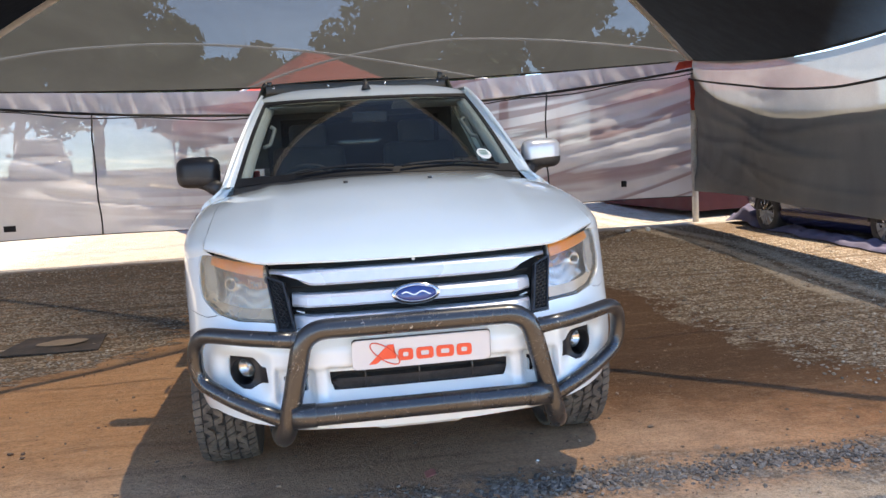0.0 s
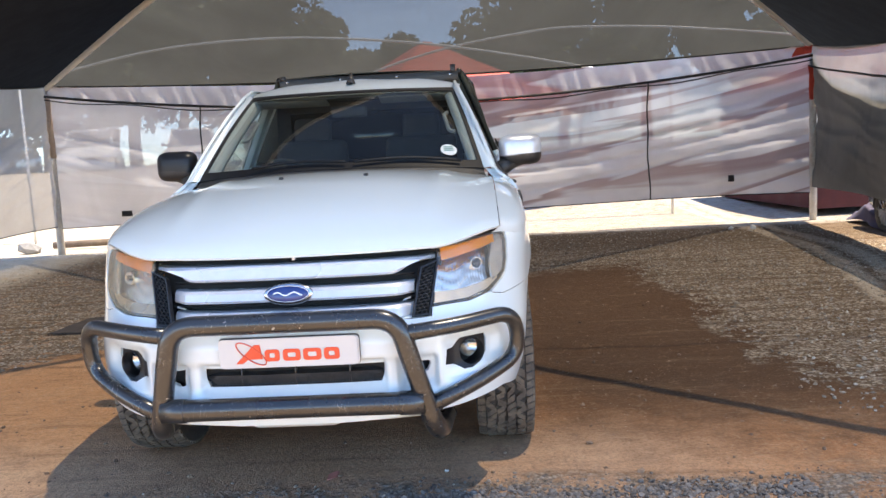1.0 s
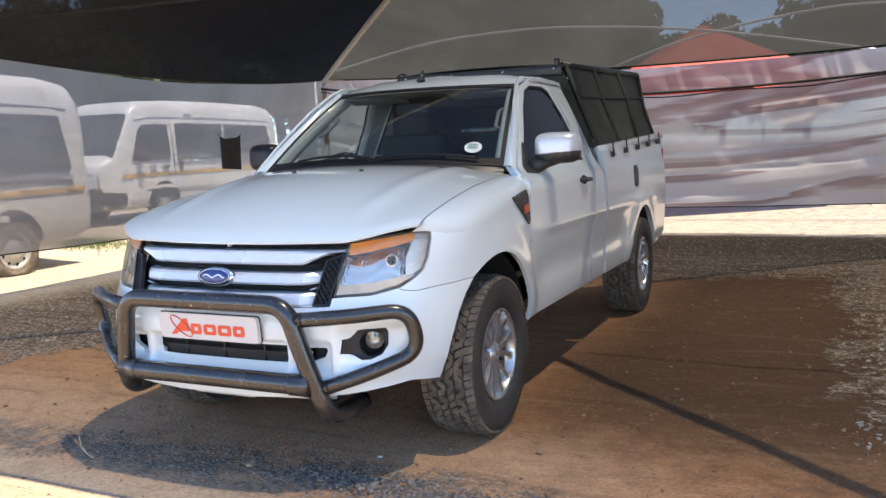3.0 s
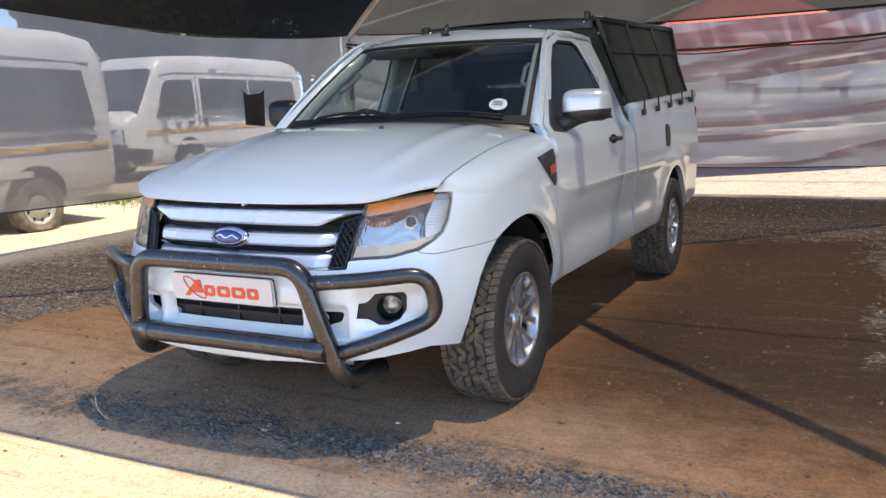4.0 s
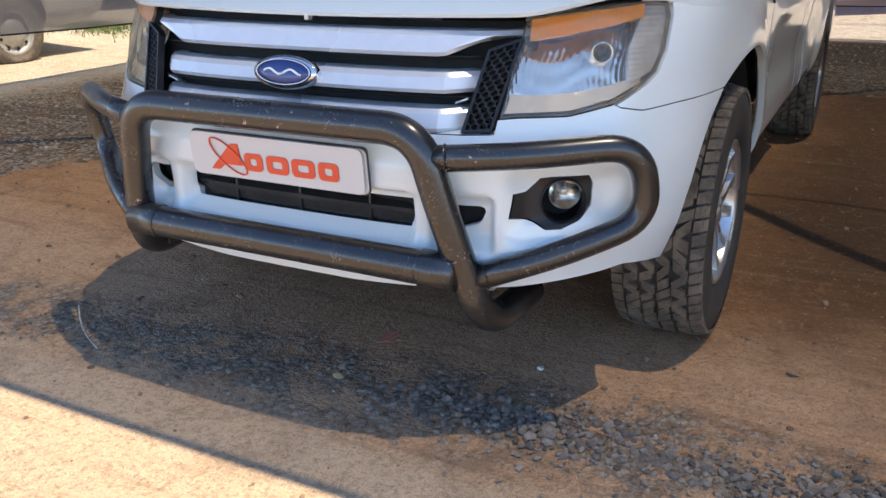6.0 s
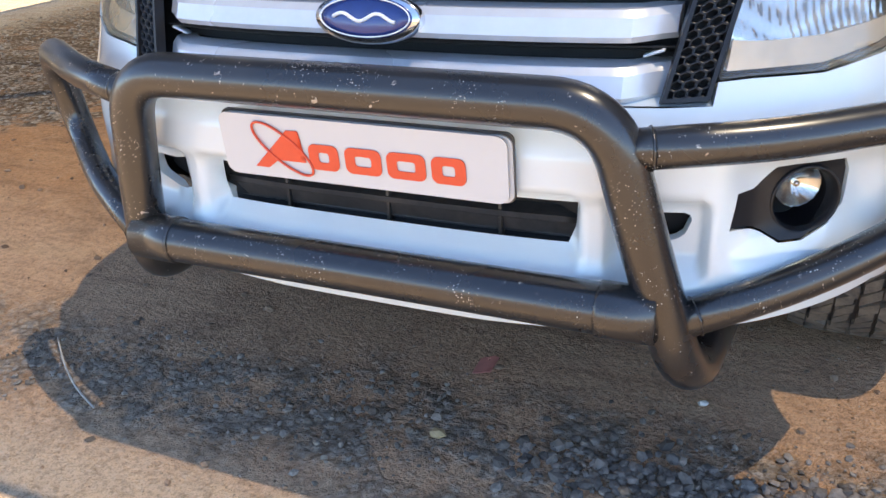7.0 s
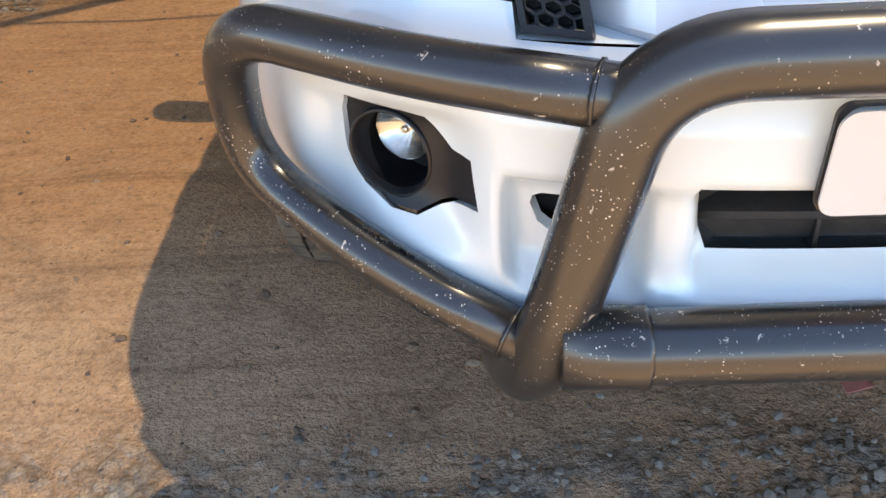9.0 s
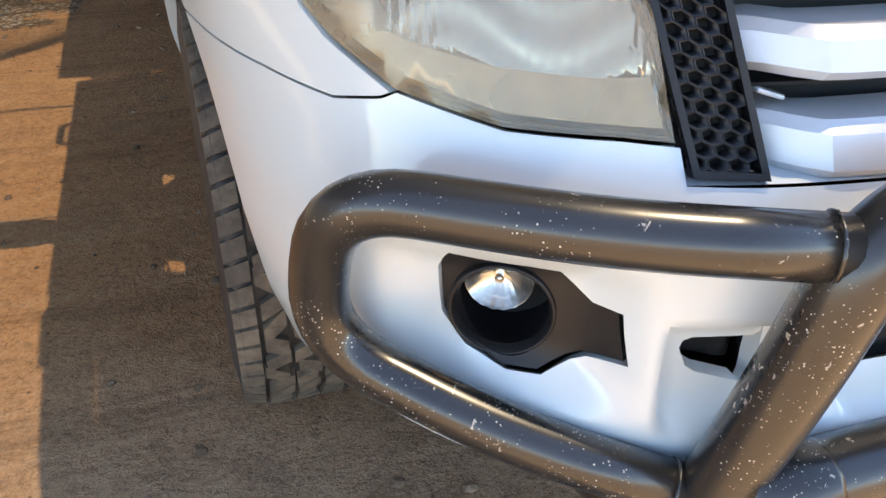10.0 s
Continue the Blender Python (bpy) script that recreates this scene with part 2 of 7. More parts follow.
def add_tube(bm, line, radius, sides=14, cap=True):
    line = [Vector(p) for p in line]
    rings = []
    up = Vector((0, 0, 1))
    prev = None
    for i, p in enumerate(line):
        d = (line[min(i + 1, len(line) - 1)] - line[max(i - 1, 0)]).normalized()
        if prev is None:
            side = d.cross(up if abs(d.z) < 0.9 else Vector((1, 0, 0))).normalized()
        else:
            side = (prev - d * prev.dot(d)).normalized()
        prev = side
        other = d.cross(side)
        r = radius(i / (len(line) - 1)) if callable(radius) else radius
        rings.append([bm.verts.new(p + (side * math.cos(a) + other * math.sin(a)) * r) for a in (2 * math.pi * k / sides for k in range(sides))])
    for a, b in zip(rings, rings[1:]):
        for k in range(sides):
            bm.faces.new((a[k], a[(k + 1) % sides], b[(k + 1) % sides], b[k]))
    if cap:
        bm.faces.new(rings[0][::-1])
        bm.faces.new(rings[-1])


def tube(line, radius, sides=14, cap=True):
    bm = bmesh.new()
    add_tube(bm, line, radius, sides, cap)
    return bm


def inside(pts, poly):
    x, y = pts[:, 0], pts[:, 1]
    hit = np.zeros(len(pts), bool)
    for (x0, y0), (x1, y1) in zip(poly, np.roll(poly, -1, 0)):
        cross = ((y0 > y) != (y1 > y)) & (x < (x1 - x0) * (y - y0) / ((y1 - y0) if y1 != y0 else 1e-12) + x0)
        hit ^= cross
    return hit


def dense(poly, step):
    out = []
    for a, b in zip(np.array(poly, float), np.roll(np.array(poly, float), -1, 0)):
        n = max(1, int(np.hypot(*(b - a)) / step + 0.5))
        out += [a + (b - a) * k / n for k in range(n)]
    return np.array(out)


def patch(outline, surface, step, holes=(), thick=0.012, flip=False):
    """A sheet cut to an outline with holes in its own plane and laid on surface(u, v) -> point, its rims turned in."""
    loops = [dense(p, step) for p in (outline, *holes)]
    lo, hi = loops[0].min(0), loops[0].max(0)
    gx, gy = np.meshgrid(np.arange(lo[0], hi[0], step), np.arange(lo[1], hi[1], step))
    inner = np.c_[gx.ravel(), gy.ravel()]
    keep = inside(inner, loops[0])
    for h in loops[1:]:
        keep &= ~inside(inner, h)
    inner = inner[keep]
    rim = np.concatenate(loops)
    if len(inner):
        gap = np.array([np.min(np.hypot(*(rim - p).T)) for p in inner])
        inner = inner[gap > step * 0.45]
    verts = [Vector(p) for p in np.concatenate([rim, inner])] if len(inner) else [Vector(p) for p in rim]
    edges, n = [], 0
    for l in loops:
        edges += [(n + k, n + (k + 1) % len(l)) for k in range(len(l))]
        n += len(l)
    vs, _, fs, *_ = delaunay_2d_cdt(verts, edges, [], 0, 1e-6)
    flat = np.array([tuple(v) for v in vs])
    mid = np.array([flat[list(f)].mean(0) for f in fs])
    keep = inside(mid, loops[0])
    for h in loops[1:]:
        keep &= ~inside(mid, h)
    bm = bmesh.new()
    bv = [bm.verts.new(surface(float(u), float(v))) for u, v in flat]
    for f, k in zip(fs, keep):
        if k:
            bm.faces.new([bv[i] for i in (f[::-1] if flip else f)])
    bmesh.ops.delete(bm, geom=[v for v in bm.verts if not v.link_faces], context="VERTS")
    if thick:
        bm.normal_update()
        border = [e for e in bm.edges if len(e.link_faces) == 1]
        twin = {}
        for e in border:
            for v in e.verts:
                if v not in twin:
                    twin[v] = bm.verts.new(v.co - v.normal * thick)
        for e in border:
            l = e.link_loops[0]
            a, b = l.vert, l.link_loop_next.vert
            bm.faces.new((b, a, twin[a], twin[b]))
            e.smooth = False
    return bm


def lathe(profile, sides=32, axis="x"):
    """A turned body about the x axis: (along, radius) pairs."""
    bm = bmesh.new()
    rings = []
    for a, r in profile:
        rings.append([bm.verts.new((a, r * math.cos(t), r * math.sin(t))) for t in (2 * math.pi * k / sides for k in range(sides))])
    for p, q in zip(rings, rings[1:]):
        for k in range(sides):
            bm.faces.new((p[k], q[k], q[(k + 1) % sides], p[(k + 1) % sides]))
    return bm


def ramp(x, xs, ys):
    """Smooth steps between given heights."""
    for a, b, c, d in zip(xs, xs[1:], ys, ys[1:]):
        if x <= b:
            t = min(1, max(0, (x - a) / (b - a)))
            return c + (d - c) * t
    return ys[-1]


def ease(x, a, b):
    t = min(1, max(0, (x - a) / (b - a)))
    return t * t * (3 - 2 * t)


# ---- ground ----
def ground_height(x, y):
    return 1.12 * ease(y, 12.0, 25.0) + 0.16 * ease(-x, 7.2, 10.0) + 0.01 * noise.noise((x * 0.5, y * 0.5, 3.1))


def ground_material():
    m, nodes, links, b = shader("dirt_and_gravel")
    at = coords(nodes)
    sep = nodes.new("ShaderNodeSeparateXYZ")
    links.new(at, sep.inputs[0])

    def math_node(op, a, b_, c=None):
        n = nodes.new("ShaderNodeMath")
        n.operation = op
        for i, v in enumerate((a, b_, c)):
            if v is None:
                continue
            if isinstance(v, (int, float)):
                n.inputs[i].default_value = v
            else:
                links.new(v, n.inputs[i])
        return n.outputs[0]

    def span(value, a, b_):
        n = nodes.new("ShaderNodeMapRange")
        n.interpolation_type = "SMOOTHSTEP"
        n.inputs[1].default_value, n.inputs[2].default_value = a, b_
        links.new(value, n.inputs[0])
        return n.outputs[0]

    x, y = sep.outputs[0], sep.outputs[1]
    broad = noise_node(nodes, links, 0.9, 6, 0.65, at, 0.4).outputs[0]
    mid = noise_node(nodes, links, 6.0, 6, 0.7, at).outputs[0]
    fine = noise_node(nodes, links, 70.0, 4, 0.7, at).outputs[0]
    soil = mix_node(nodes, links, span(broad, 0.35, 0.65), (0.56, 0.260, 0.115), (0.69, 0.370, 0.190))
    soil = mix_node(nodes, links, math_node("MULTIPLY", span(mid, 0.45, 0.7), 0.45), soil, (0.33, 0.165, 0.085))
    soil = mix_node(nodes, links, math_node("MULTIPLY", span(fine, 0.5, 0.72), 0.35), soil, (0.56, 0.39, 0.23))
    # darker brown to the right and further back
    right_dark = math_node("MULTIPLY", span(math_node("ADD", x, math_node("MULTIPLY", broad, 0.8)), 0.7, 1.7), span(math_node("ADD", y, math_node("MULTIPLY", mid, 0.8)), 0.6, 2.2))
    soil = mix_node(nodes, links, math_node("MULTIPLY", right_dark, 0.9), soil, (0.062, 0.035, 0.021))
    # tan soil on the left side
    left_tan = span(math_node("MULTIPLY", x, -1.0), 0.7, 1.4)
    soil = mix_node(nodes, links, math_node("MULTIPLY", left_tan, 0.5), soil, (0.56, 0.31, 0.15))
    # pale sand in front of the shade, its sunlight put into the colour
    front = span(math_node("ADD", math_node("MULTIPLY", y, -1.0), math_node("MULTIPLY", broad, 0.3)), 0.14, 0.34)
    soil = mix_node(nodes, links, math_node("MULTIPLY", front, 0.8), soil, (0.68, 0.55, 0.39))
    # dusty stands for fill light: paler soil colour near the pickup's nose
    dusty = math_node("SUBTRACT", 1.0, span(math_node("ADD", y, math_node("MULTIPLY", mid, 0.5)), 0.8, 1.5))
    dusty = math_node("MULTIPLY", dusty, math_node("SUBTRACT", 1.0, span(math_node("ADD", x, math_node("MULTIPLY", mid, 0.5)), 1.4, 2.3)))
    soil = mix_node(nodes, links, math_node("MULTIPLY", dusty, 0.45), soil, (0.78, 0.54, 0.36))
    # sunlit ground beyond the left net, painted paler
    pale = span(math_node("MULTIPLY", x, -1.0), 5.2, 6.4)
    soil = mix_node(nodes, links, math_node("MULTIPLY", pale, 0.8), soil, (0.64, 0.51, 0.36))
    # raked streaks and old tyre marks across the yard
    flat_ = nodes.new("ShaderNodeMapping")
    flat_.inputs["Rotation"].default_value = (0, 0, radians(-9))
    flat_.inputs["Scale"].default_value = (0.7, 9.0, 1.0)
    links.new(at, flat_.inputs["Vector"])
    streak = noise_node(nodes, links, 1.0, 6, 0.72, flat_.outputs[0], 0.25).outputs[0]
    soil = mix_node(nodes, links, math_node("MULTIPLY", span(streak, 0.50, 0.68), 0.50), soil, (0.21, 0.105, 0.050))
    soil = mix_node(nodes, links, math_node("MULTIPLY", span(streak, 0.46, 0.32), 0.28), soil, (0.66, 0.46, 0.27))
    # crushed stone
    cells = nodes.new("ShaderNodeTexVoronoi")
    cells.inputs["Scale"].default_value = 40.0
    links.new(at, cells.inputs["Vector"])
    tone = nodes.new("ShaderNodeSeparateColor")
    links.new(cells.outputs["Color"], tone.inputs[0])
    stone = mix_node(nodes, links, tone.outputs[0], (0.15, 0.12, 0.09), (0.66, 0.56, 0.44))
    stone = mix_node(nodes, links, span(cells.outputs["Distance"], 0.40, 0.75), stone, (0.13, 0.085, 0.05))
    ragged = math_node("MULTIPLY", math_node("SUBTRACT", mid, 0.5), 1.5)
    wander = math_node("MULTIPLY", math_node("SUBTRACT", broad, 0.5), 1.3)
    edge_ = math_node("ADD", ragged, wander)
    # the bare tongue that the vehicles use runs between two gravelled sides and stops before the back
    right_ = math_node("ADD", math_node("SUBTRACT", x, math_node("MULTIPLY", span(math_node("MULTIPLY", y, -1.0), -2.6, -1.2), 0.45)), edge_)
    right_ = math_node("MULTIPLY", span(right_, 2.35, 2.60), span(math_node("ADD", y, edge_), 0.8, 1.3))
    left_ = math_node("ADD", math_node("MULTIPLY", x, -1.0), math_node("ADD", edge_, math_node("MULTIPLY", span(y, 2.2, 4.4), 1.35)))
    left_ = math_node("MULTIPLY", span(left_, 2.65, 2.95), span(math_node("ADD", y, edge_), 0.7, 1.2))
    back_ = span(math_node("ADD", math_node("SUBTRACT", y, math_node("MULTIPLY", math_node("ABSOLUTE", x, 0.0), 0.35)), edge_), 5.4, 5.9)
    sides = math_node("MAXIMUM", math_node("MAXIMUM", right_, left_), back_)
    # darker streaks in the gravel, from about 2 m back
    dark_streaks = noise_node(nodes, links, 1.1, 5, 0.6, flat_.outputs[0], 0.4).outputs[0]
    dark_streaks = math_node("MULTIPLY", span(dark_streaks, 0.50, 0.60), span(y, 1.5, 3.0))
    stone = mix_node(nodes, links, math_node("MULTIPLY", dark_streaks, 0.75), stone, (0.105, 0.070, 0.042))
    # gravel darker again towards the back
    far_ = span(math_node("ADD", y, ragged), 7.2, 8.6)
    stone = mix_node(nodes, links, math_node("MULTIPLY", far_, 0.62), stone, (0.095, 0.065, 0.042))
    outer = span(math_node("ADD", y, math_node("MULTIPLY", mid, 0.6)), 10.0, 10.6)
    # two pale ridges of dry gravel by the right side net
    ridge_x = math_node("SUBTRACT", x, math_node("ADD", 4.15, math_node("MULTIPLY", span(y, 3.0, 7.5), 0.75)))
    ridge_w = math_node("ABSOLUTE", math_node("SUBTRACT", math_node("ABSOLUTE", math_node("ADD", ridge_x, math_node("MULTIPLY", ragged, 0.12)), 0.0), 0.17), 0.0)
    ridges = math_node("MULTIPLY", math_node("SUBTRACT", 1.0, span(ridge_w, 0.06, 0.15)), span(y, 2.4, 3.4))
    stone = mix_node(nodes, links, math_node("MULTIPLY", ridges, 0.7), stone, (0.62, 0.53, 0.41))
    strip = math_node("MULTIPLY", span(math_node("ADD", y, math_node("MULTIPLY", broad, 0.6)), 0.12, 0.40), math_node("SUBTRACT", 1.0, span(math_node("ADD", y, math_node("MULTIPLY", broad, 0.7)), 0.52, 0.80)))
    strip = math_node("MULTIPLY", math_node("MULTIPLY", strip, span(mid, 0.36, 0.60)), 0.85)
    share = math_node("MAXIMUM", math_node("MAXIMUM", math_node("MULTIPLY", sides, 0.95), outer), strip)
    share = math_node("MAXIMUM", share, ridges)
    share = math_node("MULTIPLY", share, math_node("ADD", 0.62, span(mid, 0.35, 0.6)))
    share = math_node("MINIMUM", share, 1.0)
    # the same sunlit left side, painted into the gravel colour
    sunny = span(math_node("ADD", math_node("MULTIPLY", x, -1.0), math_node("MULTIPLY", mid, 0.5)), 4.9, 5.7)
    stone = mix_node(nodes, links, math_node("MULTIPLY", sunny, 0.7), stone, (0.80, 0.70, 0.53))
    # sunlit strip beyond the back net, whitened in the gravel colour
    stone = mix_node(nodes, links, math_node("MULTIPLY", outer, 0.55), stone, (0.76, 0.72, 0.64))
    stone = mix_node(nodes, links, math_node("MULTIPLY", strip, 0.7), stone, (0.34, 0.29, 0.24))
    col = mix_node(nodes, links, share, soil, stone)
    speck = noise_node(nodes, links, 190.0, 3, 0.75, at).outputs[0]
    col = mix_node(nodes, links, math_node("MULTIPLY", span(speck, 0.53, 0.66), 0.55), col, (0.19, 0.12, 0.07))
    clod = noise_node(nodes, links, 26.0, 5, 0.75, at).outputs[0]
    col = mix_node(nodes, links, math_node("MULTIPLY", span(clod, 0.55, 0.75), 0.40), col, (0.62, 0.42, 0.26))
    scuff = noise_node(nodes, links, 13.0, 6, 0.8, at, 1.2).outputs[0]
    col = mix_node(nodes, links, math_node("MULTIPLY", span(scuff, 0.52, 0.62), 0.26), col, (0.20, 0.125, 0.075))
    col = mix_node(nodes, links, math_node("MULTIPLY", span(scuff, 0.46, 0.36), 0.30), col, (0.70, 0.48, 0.30))
    grain = noise_node(nodes, links, 55.0, 8, 0.85, at).outputs[0]
    col = mix_node(nodes, links, math_node("MULTIPLY", span(grain, 0.50, 0.58), 0.38), col, (0.13, 0.080, 0.046))
    col = mix_node(nodes, links, math_node("MULTIPLY", span(grain, 0.46, 0.38), 0.34), col, (0.64, 0.46, 0.30))
    # old stains, then loose crumbs, pale and dark
    stain = noise_node(nodes, links, 2.6, 7, 0.75, at, 0.8).outputs[0]
    col = mix_node(nodes, links, math_node("MULTIPLY", span(stain, 0.50, 0.66), 0.30), col, (0.19, 0.12, 0.075))
    # the right part darkened once more, outside the gravel
    col = mix_node(nodes, links, math_node("MULTIPLY", math_node("MULTIPLY", right_dark, math_node("SUBTRACT", 1.0, share)), 0.5), col, (0.10, 0.052, 0.026))
    crumbs = nodes.new("ShaderNodeTexVoronoi")
    crumbs.inputs["Scale"].default_value = 75.0
    links.new(at, crumbs.inputs["Vector"])
    kind_ = nodes.new("ShaderNodeSeparateColor")
    links.new(crumbs.outputs["Color"], kind_.inputs[0])
    bit = math_node("MULTIPLY", math_node("SUBTRACT", 1.0, span(math_node("ADD", crumbs.outputs["Distance"], math_node("MULTIPLY", kind_.outputs[2], 0.25)), 0.20, 0.38)), span(kind_.outputs[0], 0.78, 0.86))
    col = mix_node(nodes, links, math_node("MULTIPLY", bit, 0.8), col, mix_node(nodes, links, kind_.outputs[1], (0.15, 0.10, 0.065), (0.66, 0.54, 0.40)))
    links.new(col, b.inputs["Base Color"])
    b.inputs["Roughness"].default_value = 0.95
    b.inputs["Specular IOR Level"].default_value = 0.15
    height = math_node("ADD", math_node("MULTIPLY", fine, 0.5), math_node("MULTIPLY", math_node("SUBTRACT", 1.0, cells.outputs["Distance"]), math_node("ADD", math_node("MULTIPLY", share, 0.8), 0.08)))
    height = math_node("ADD", height, math_node("MULTIPLY", mid, 0.5))
    height = math_node("ADD", height, math_node("MULTIPLY", noise_node(nodes, links, 24.0, 5, 0.7, at).outputs[0], 0.4))
    height = math_node("ADD", height, math_node("MULTIPLY", bit, 0.35))
    height = math_node("ADD", height, math_node("MULTIPLY", noise_node(nodes, links, 150.0, 3, 0.7, at).outputs[0], 0.3))
    bump_into(nodes, links, b, height, 1.0, 0.024)
    return m


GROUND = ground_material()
xs = np.unique(np.concatenate([np.arange(-9, 9.01, 0.12), np.linspace(-40, -9, 40), np.linspace(9, 40, 40), [-600, -250, -110, -60, 60, 110, 250, 600]]).round(3))
ys = np.unique(np.concatenate([np.arange(-5, 12, 0.12), np.linspace(12, 60, 60), np.linspace(-40, -5, 30), [-600, -250, -110, -60, 90, 160, 300, 700]]).round(3))
gv = []
for yy in ys:
    for xx in xs:
        near = max(0.0, 1 - max(abs(xx) / 9, abs(yy - 4) / 9))
        gv.append((xx, yy, ground_height(xx, yy) + near * 0.012 * (noise.noise((xx * 2.3, yy * 2.3, 0)) - 0.2)))
nx = len(xs)
gf = [(j * nx + i, j * nx + i + 1, (j + 1) * nx + i + 1, (j + 1) * nx + i) for j in range(len(ys) - 1) for i in range(nx - 1)]
me = bpy.data.meshes.new("ground")
me.from_pydata(gv, [], gf)
me.polygons.foreach_set("use_smooth", [True] * len(me.polygons))
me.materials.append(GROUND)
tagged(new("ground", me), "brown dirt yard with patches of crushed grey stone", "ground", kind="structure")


# ---- shade tent ----
POST = plain("weathered_white_post", (0.62, 0.58, 0.52), 0.5, 0, 0.12, 20, dirt=(0.25, 0.16, 0.10), dirt_amount=0.6)
RUSTPOST = plain("brown_weathered_post", (0.44, 0.32, 0.23), 0.6, 0, 0.15, 20, dirt=(0.22, 0.13, 0.08), dirt_amount=0.6)
PIPE = plain("galvanised_pipe", (0.52, 0.50, 0.46), 0.45, 0.4, 0.12, 20, dirt=(0.22, 0.16, 0.11), dirt_amount=0.4)
CORD = plain("black_cord", (0.02, 0.02, 0.02), 0.8, 0, 0.3, 60)
ROOFNET = cloth("black_roof_net", (0.030, 0.030, 0.030), 0.185, 0.25)
NETFIN = plain("black_net_fin", (0.022, 0.022, 0.022), 0.9, 0, 0.3, 60)
BACKNET = cloth("grey_roof_net", (0.080, 0.080, 0.074), 0.082, 0.4)
# bands: the mauve of shaded folds, put into the net's colour
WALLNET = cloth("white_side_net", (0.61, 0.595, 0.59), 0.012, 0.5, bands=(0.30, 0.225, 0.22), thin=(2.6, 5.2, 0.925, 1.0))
SIDENET = cloth("grey_side_net", (0.46, 0.44, 0.42), 0.22, 0.45)
DARKNET = cloth("brown_side_net", (0.078, 0.049, 0.040), 0.06, 0.14)
UPPERNET = cloth("thin_white_net", (0.38, 0.375, 0.36), 0.05, 0.5)
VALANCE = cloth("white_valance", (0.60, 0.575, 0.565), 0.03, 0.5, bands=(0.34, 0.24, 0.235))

STRAP = plain("strap_cloth", (0.5, 0.42, 0.34), 0.9, 0, 0.2, 30)
BLUEROPE = plain("blue_rope", (0.09, 0.14, 0.34), 0.9, 0, 0.2, 40)
KNOT = plain("pale_rope", (0.5, 0.5, 0.52), 0.9, 0, 0.2, 40)
RAFTER = plain("cream_pipe_paint", (0.80, 0.74, 0.64), 0.5, 0, 0.08, 20)
POLE_TOP = 2.68
CORNERS = {"bl": (-6.0, 10.35), "br": (5.95, 10.35), "fr": (4.6, -0.16), "fl": (-5.2, -0.16)}
APEX = Vector((0.6, 4.2, 4.3))
tops = {k: Vector((x, y, POLE_TOP)) for k, (x, y) in CORNERS.items()}

for key, (x, y) in CORNERS.items():
    post = thing("tent_post", "pale steel tent post with a brown wrapped upper half" if key == "bl" else "weathered white steel tent post standing in the dirt", "post", (x, y, 0), "tent posts")
    part("pole", tube([(0, 0, -0.05), (0, 0, 1.3), (0, 0, POLE_TOP)], 0.060 if key == "bl" else 0.052, 20), POST, post)
    part("collar", tube([(0, 0, POLE_TOP - 0.12), (0, 0, POLE_TOP + 0.03)], 0.064, 20), PIPE, post)
    part("strap", tube([(0.0, 0.0, 1.55 if key == "bl" else 1.95), (0, 0, 2.50 if key == "bl" else 2.30)], 0.066 if key == "bl" else 0.058, 20), RUSTPOST if key == "bl" else STRAP, post)
    if key in ("bl", "br"):
        part("rope_knot", tube([(0.07 * math.cos(k * 1.1), 0.07 * math.sin(k * 1.1), POLE_TOP - 0.03 + 0.012 * k + 0.02 * math.sin(k * 2.3)) for k in range(12)], 0.026 if key == "bl" else 0.014, 6), BLUEROPE if key == "bl" else KNOT, post, "blue rope wound round the top" if key == "bl" else "pale rope wound round the top")


def roof_point(a, b, s, t, sag=0.10, droop=0.16):
    """A point of a roof sheet between two posts: s along the eave, t up to the top."""
    e = a.lerp(b, s)
    k = 4 * s * (1 - s)
    t2 = t + (1 - t) * sag * k
    p = e.lerp(APEX, t2)
    p.z -= droop * k * (1 - t) - 0.13 * math.sin(math.pi * t)
    return p


def roof_sheet(name, ka, kb, material, label, fins=0, sag=0.10, droop=0.16):
    a, b = tops[ka], tops[kb]
    bm = bmesh.new()
    n, k = 48, 24
    grid = [[bm.verts.new(roof_point(a, b, i / n, j / k, sag, droop)) for i in range(n + 1)] for j in range(k + 1)]
    for j in range(k):
        for i in range(n):
            bm.faces.new((grid[j][i], grid[j][i + 1], grid[j + 1][i + 1], grid[j + 1][i]))
    holder = thing(name, label, "shade net", (0, 0, 0), "tent roof sheets")
    part("netting", bm, material, holder)
    # fins added so the net lets less light through at a slant
    if fins:
        vs, fs = [], []
        for i in range(1, fins):
            s = i / fins
            for j in range(9):
                p = roof_point(a, b, s, j / 9, sag, droop)
                q = roof_point(a, b, s, (j + 1) / 9, sag, droop)
                w = len(vs)
                vs += [p, q, q - Vector((0, 0, 0.009)), p - Vector((0, 0, 0.009))]
                fs.append((w, w + 1, w + 2, w + 3))
        me = bpy.data.meshes.new("fins")
        me.from_pydata(vs, [], fs)
        me.materials.append(NETFIN)
        ob = new("fins", me)
        ob.parent = holder
        tagged(ob, "added fins below the net, dimming it at a slant", kind="stuff")
    part("hem_cord", tube([roof_point(a, b, i / 40, 0, sag, droop) for i in range(41)], 0.016, 8), CORD, holder)
    return holder


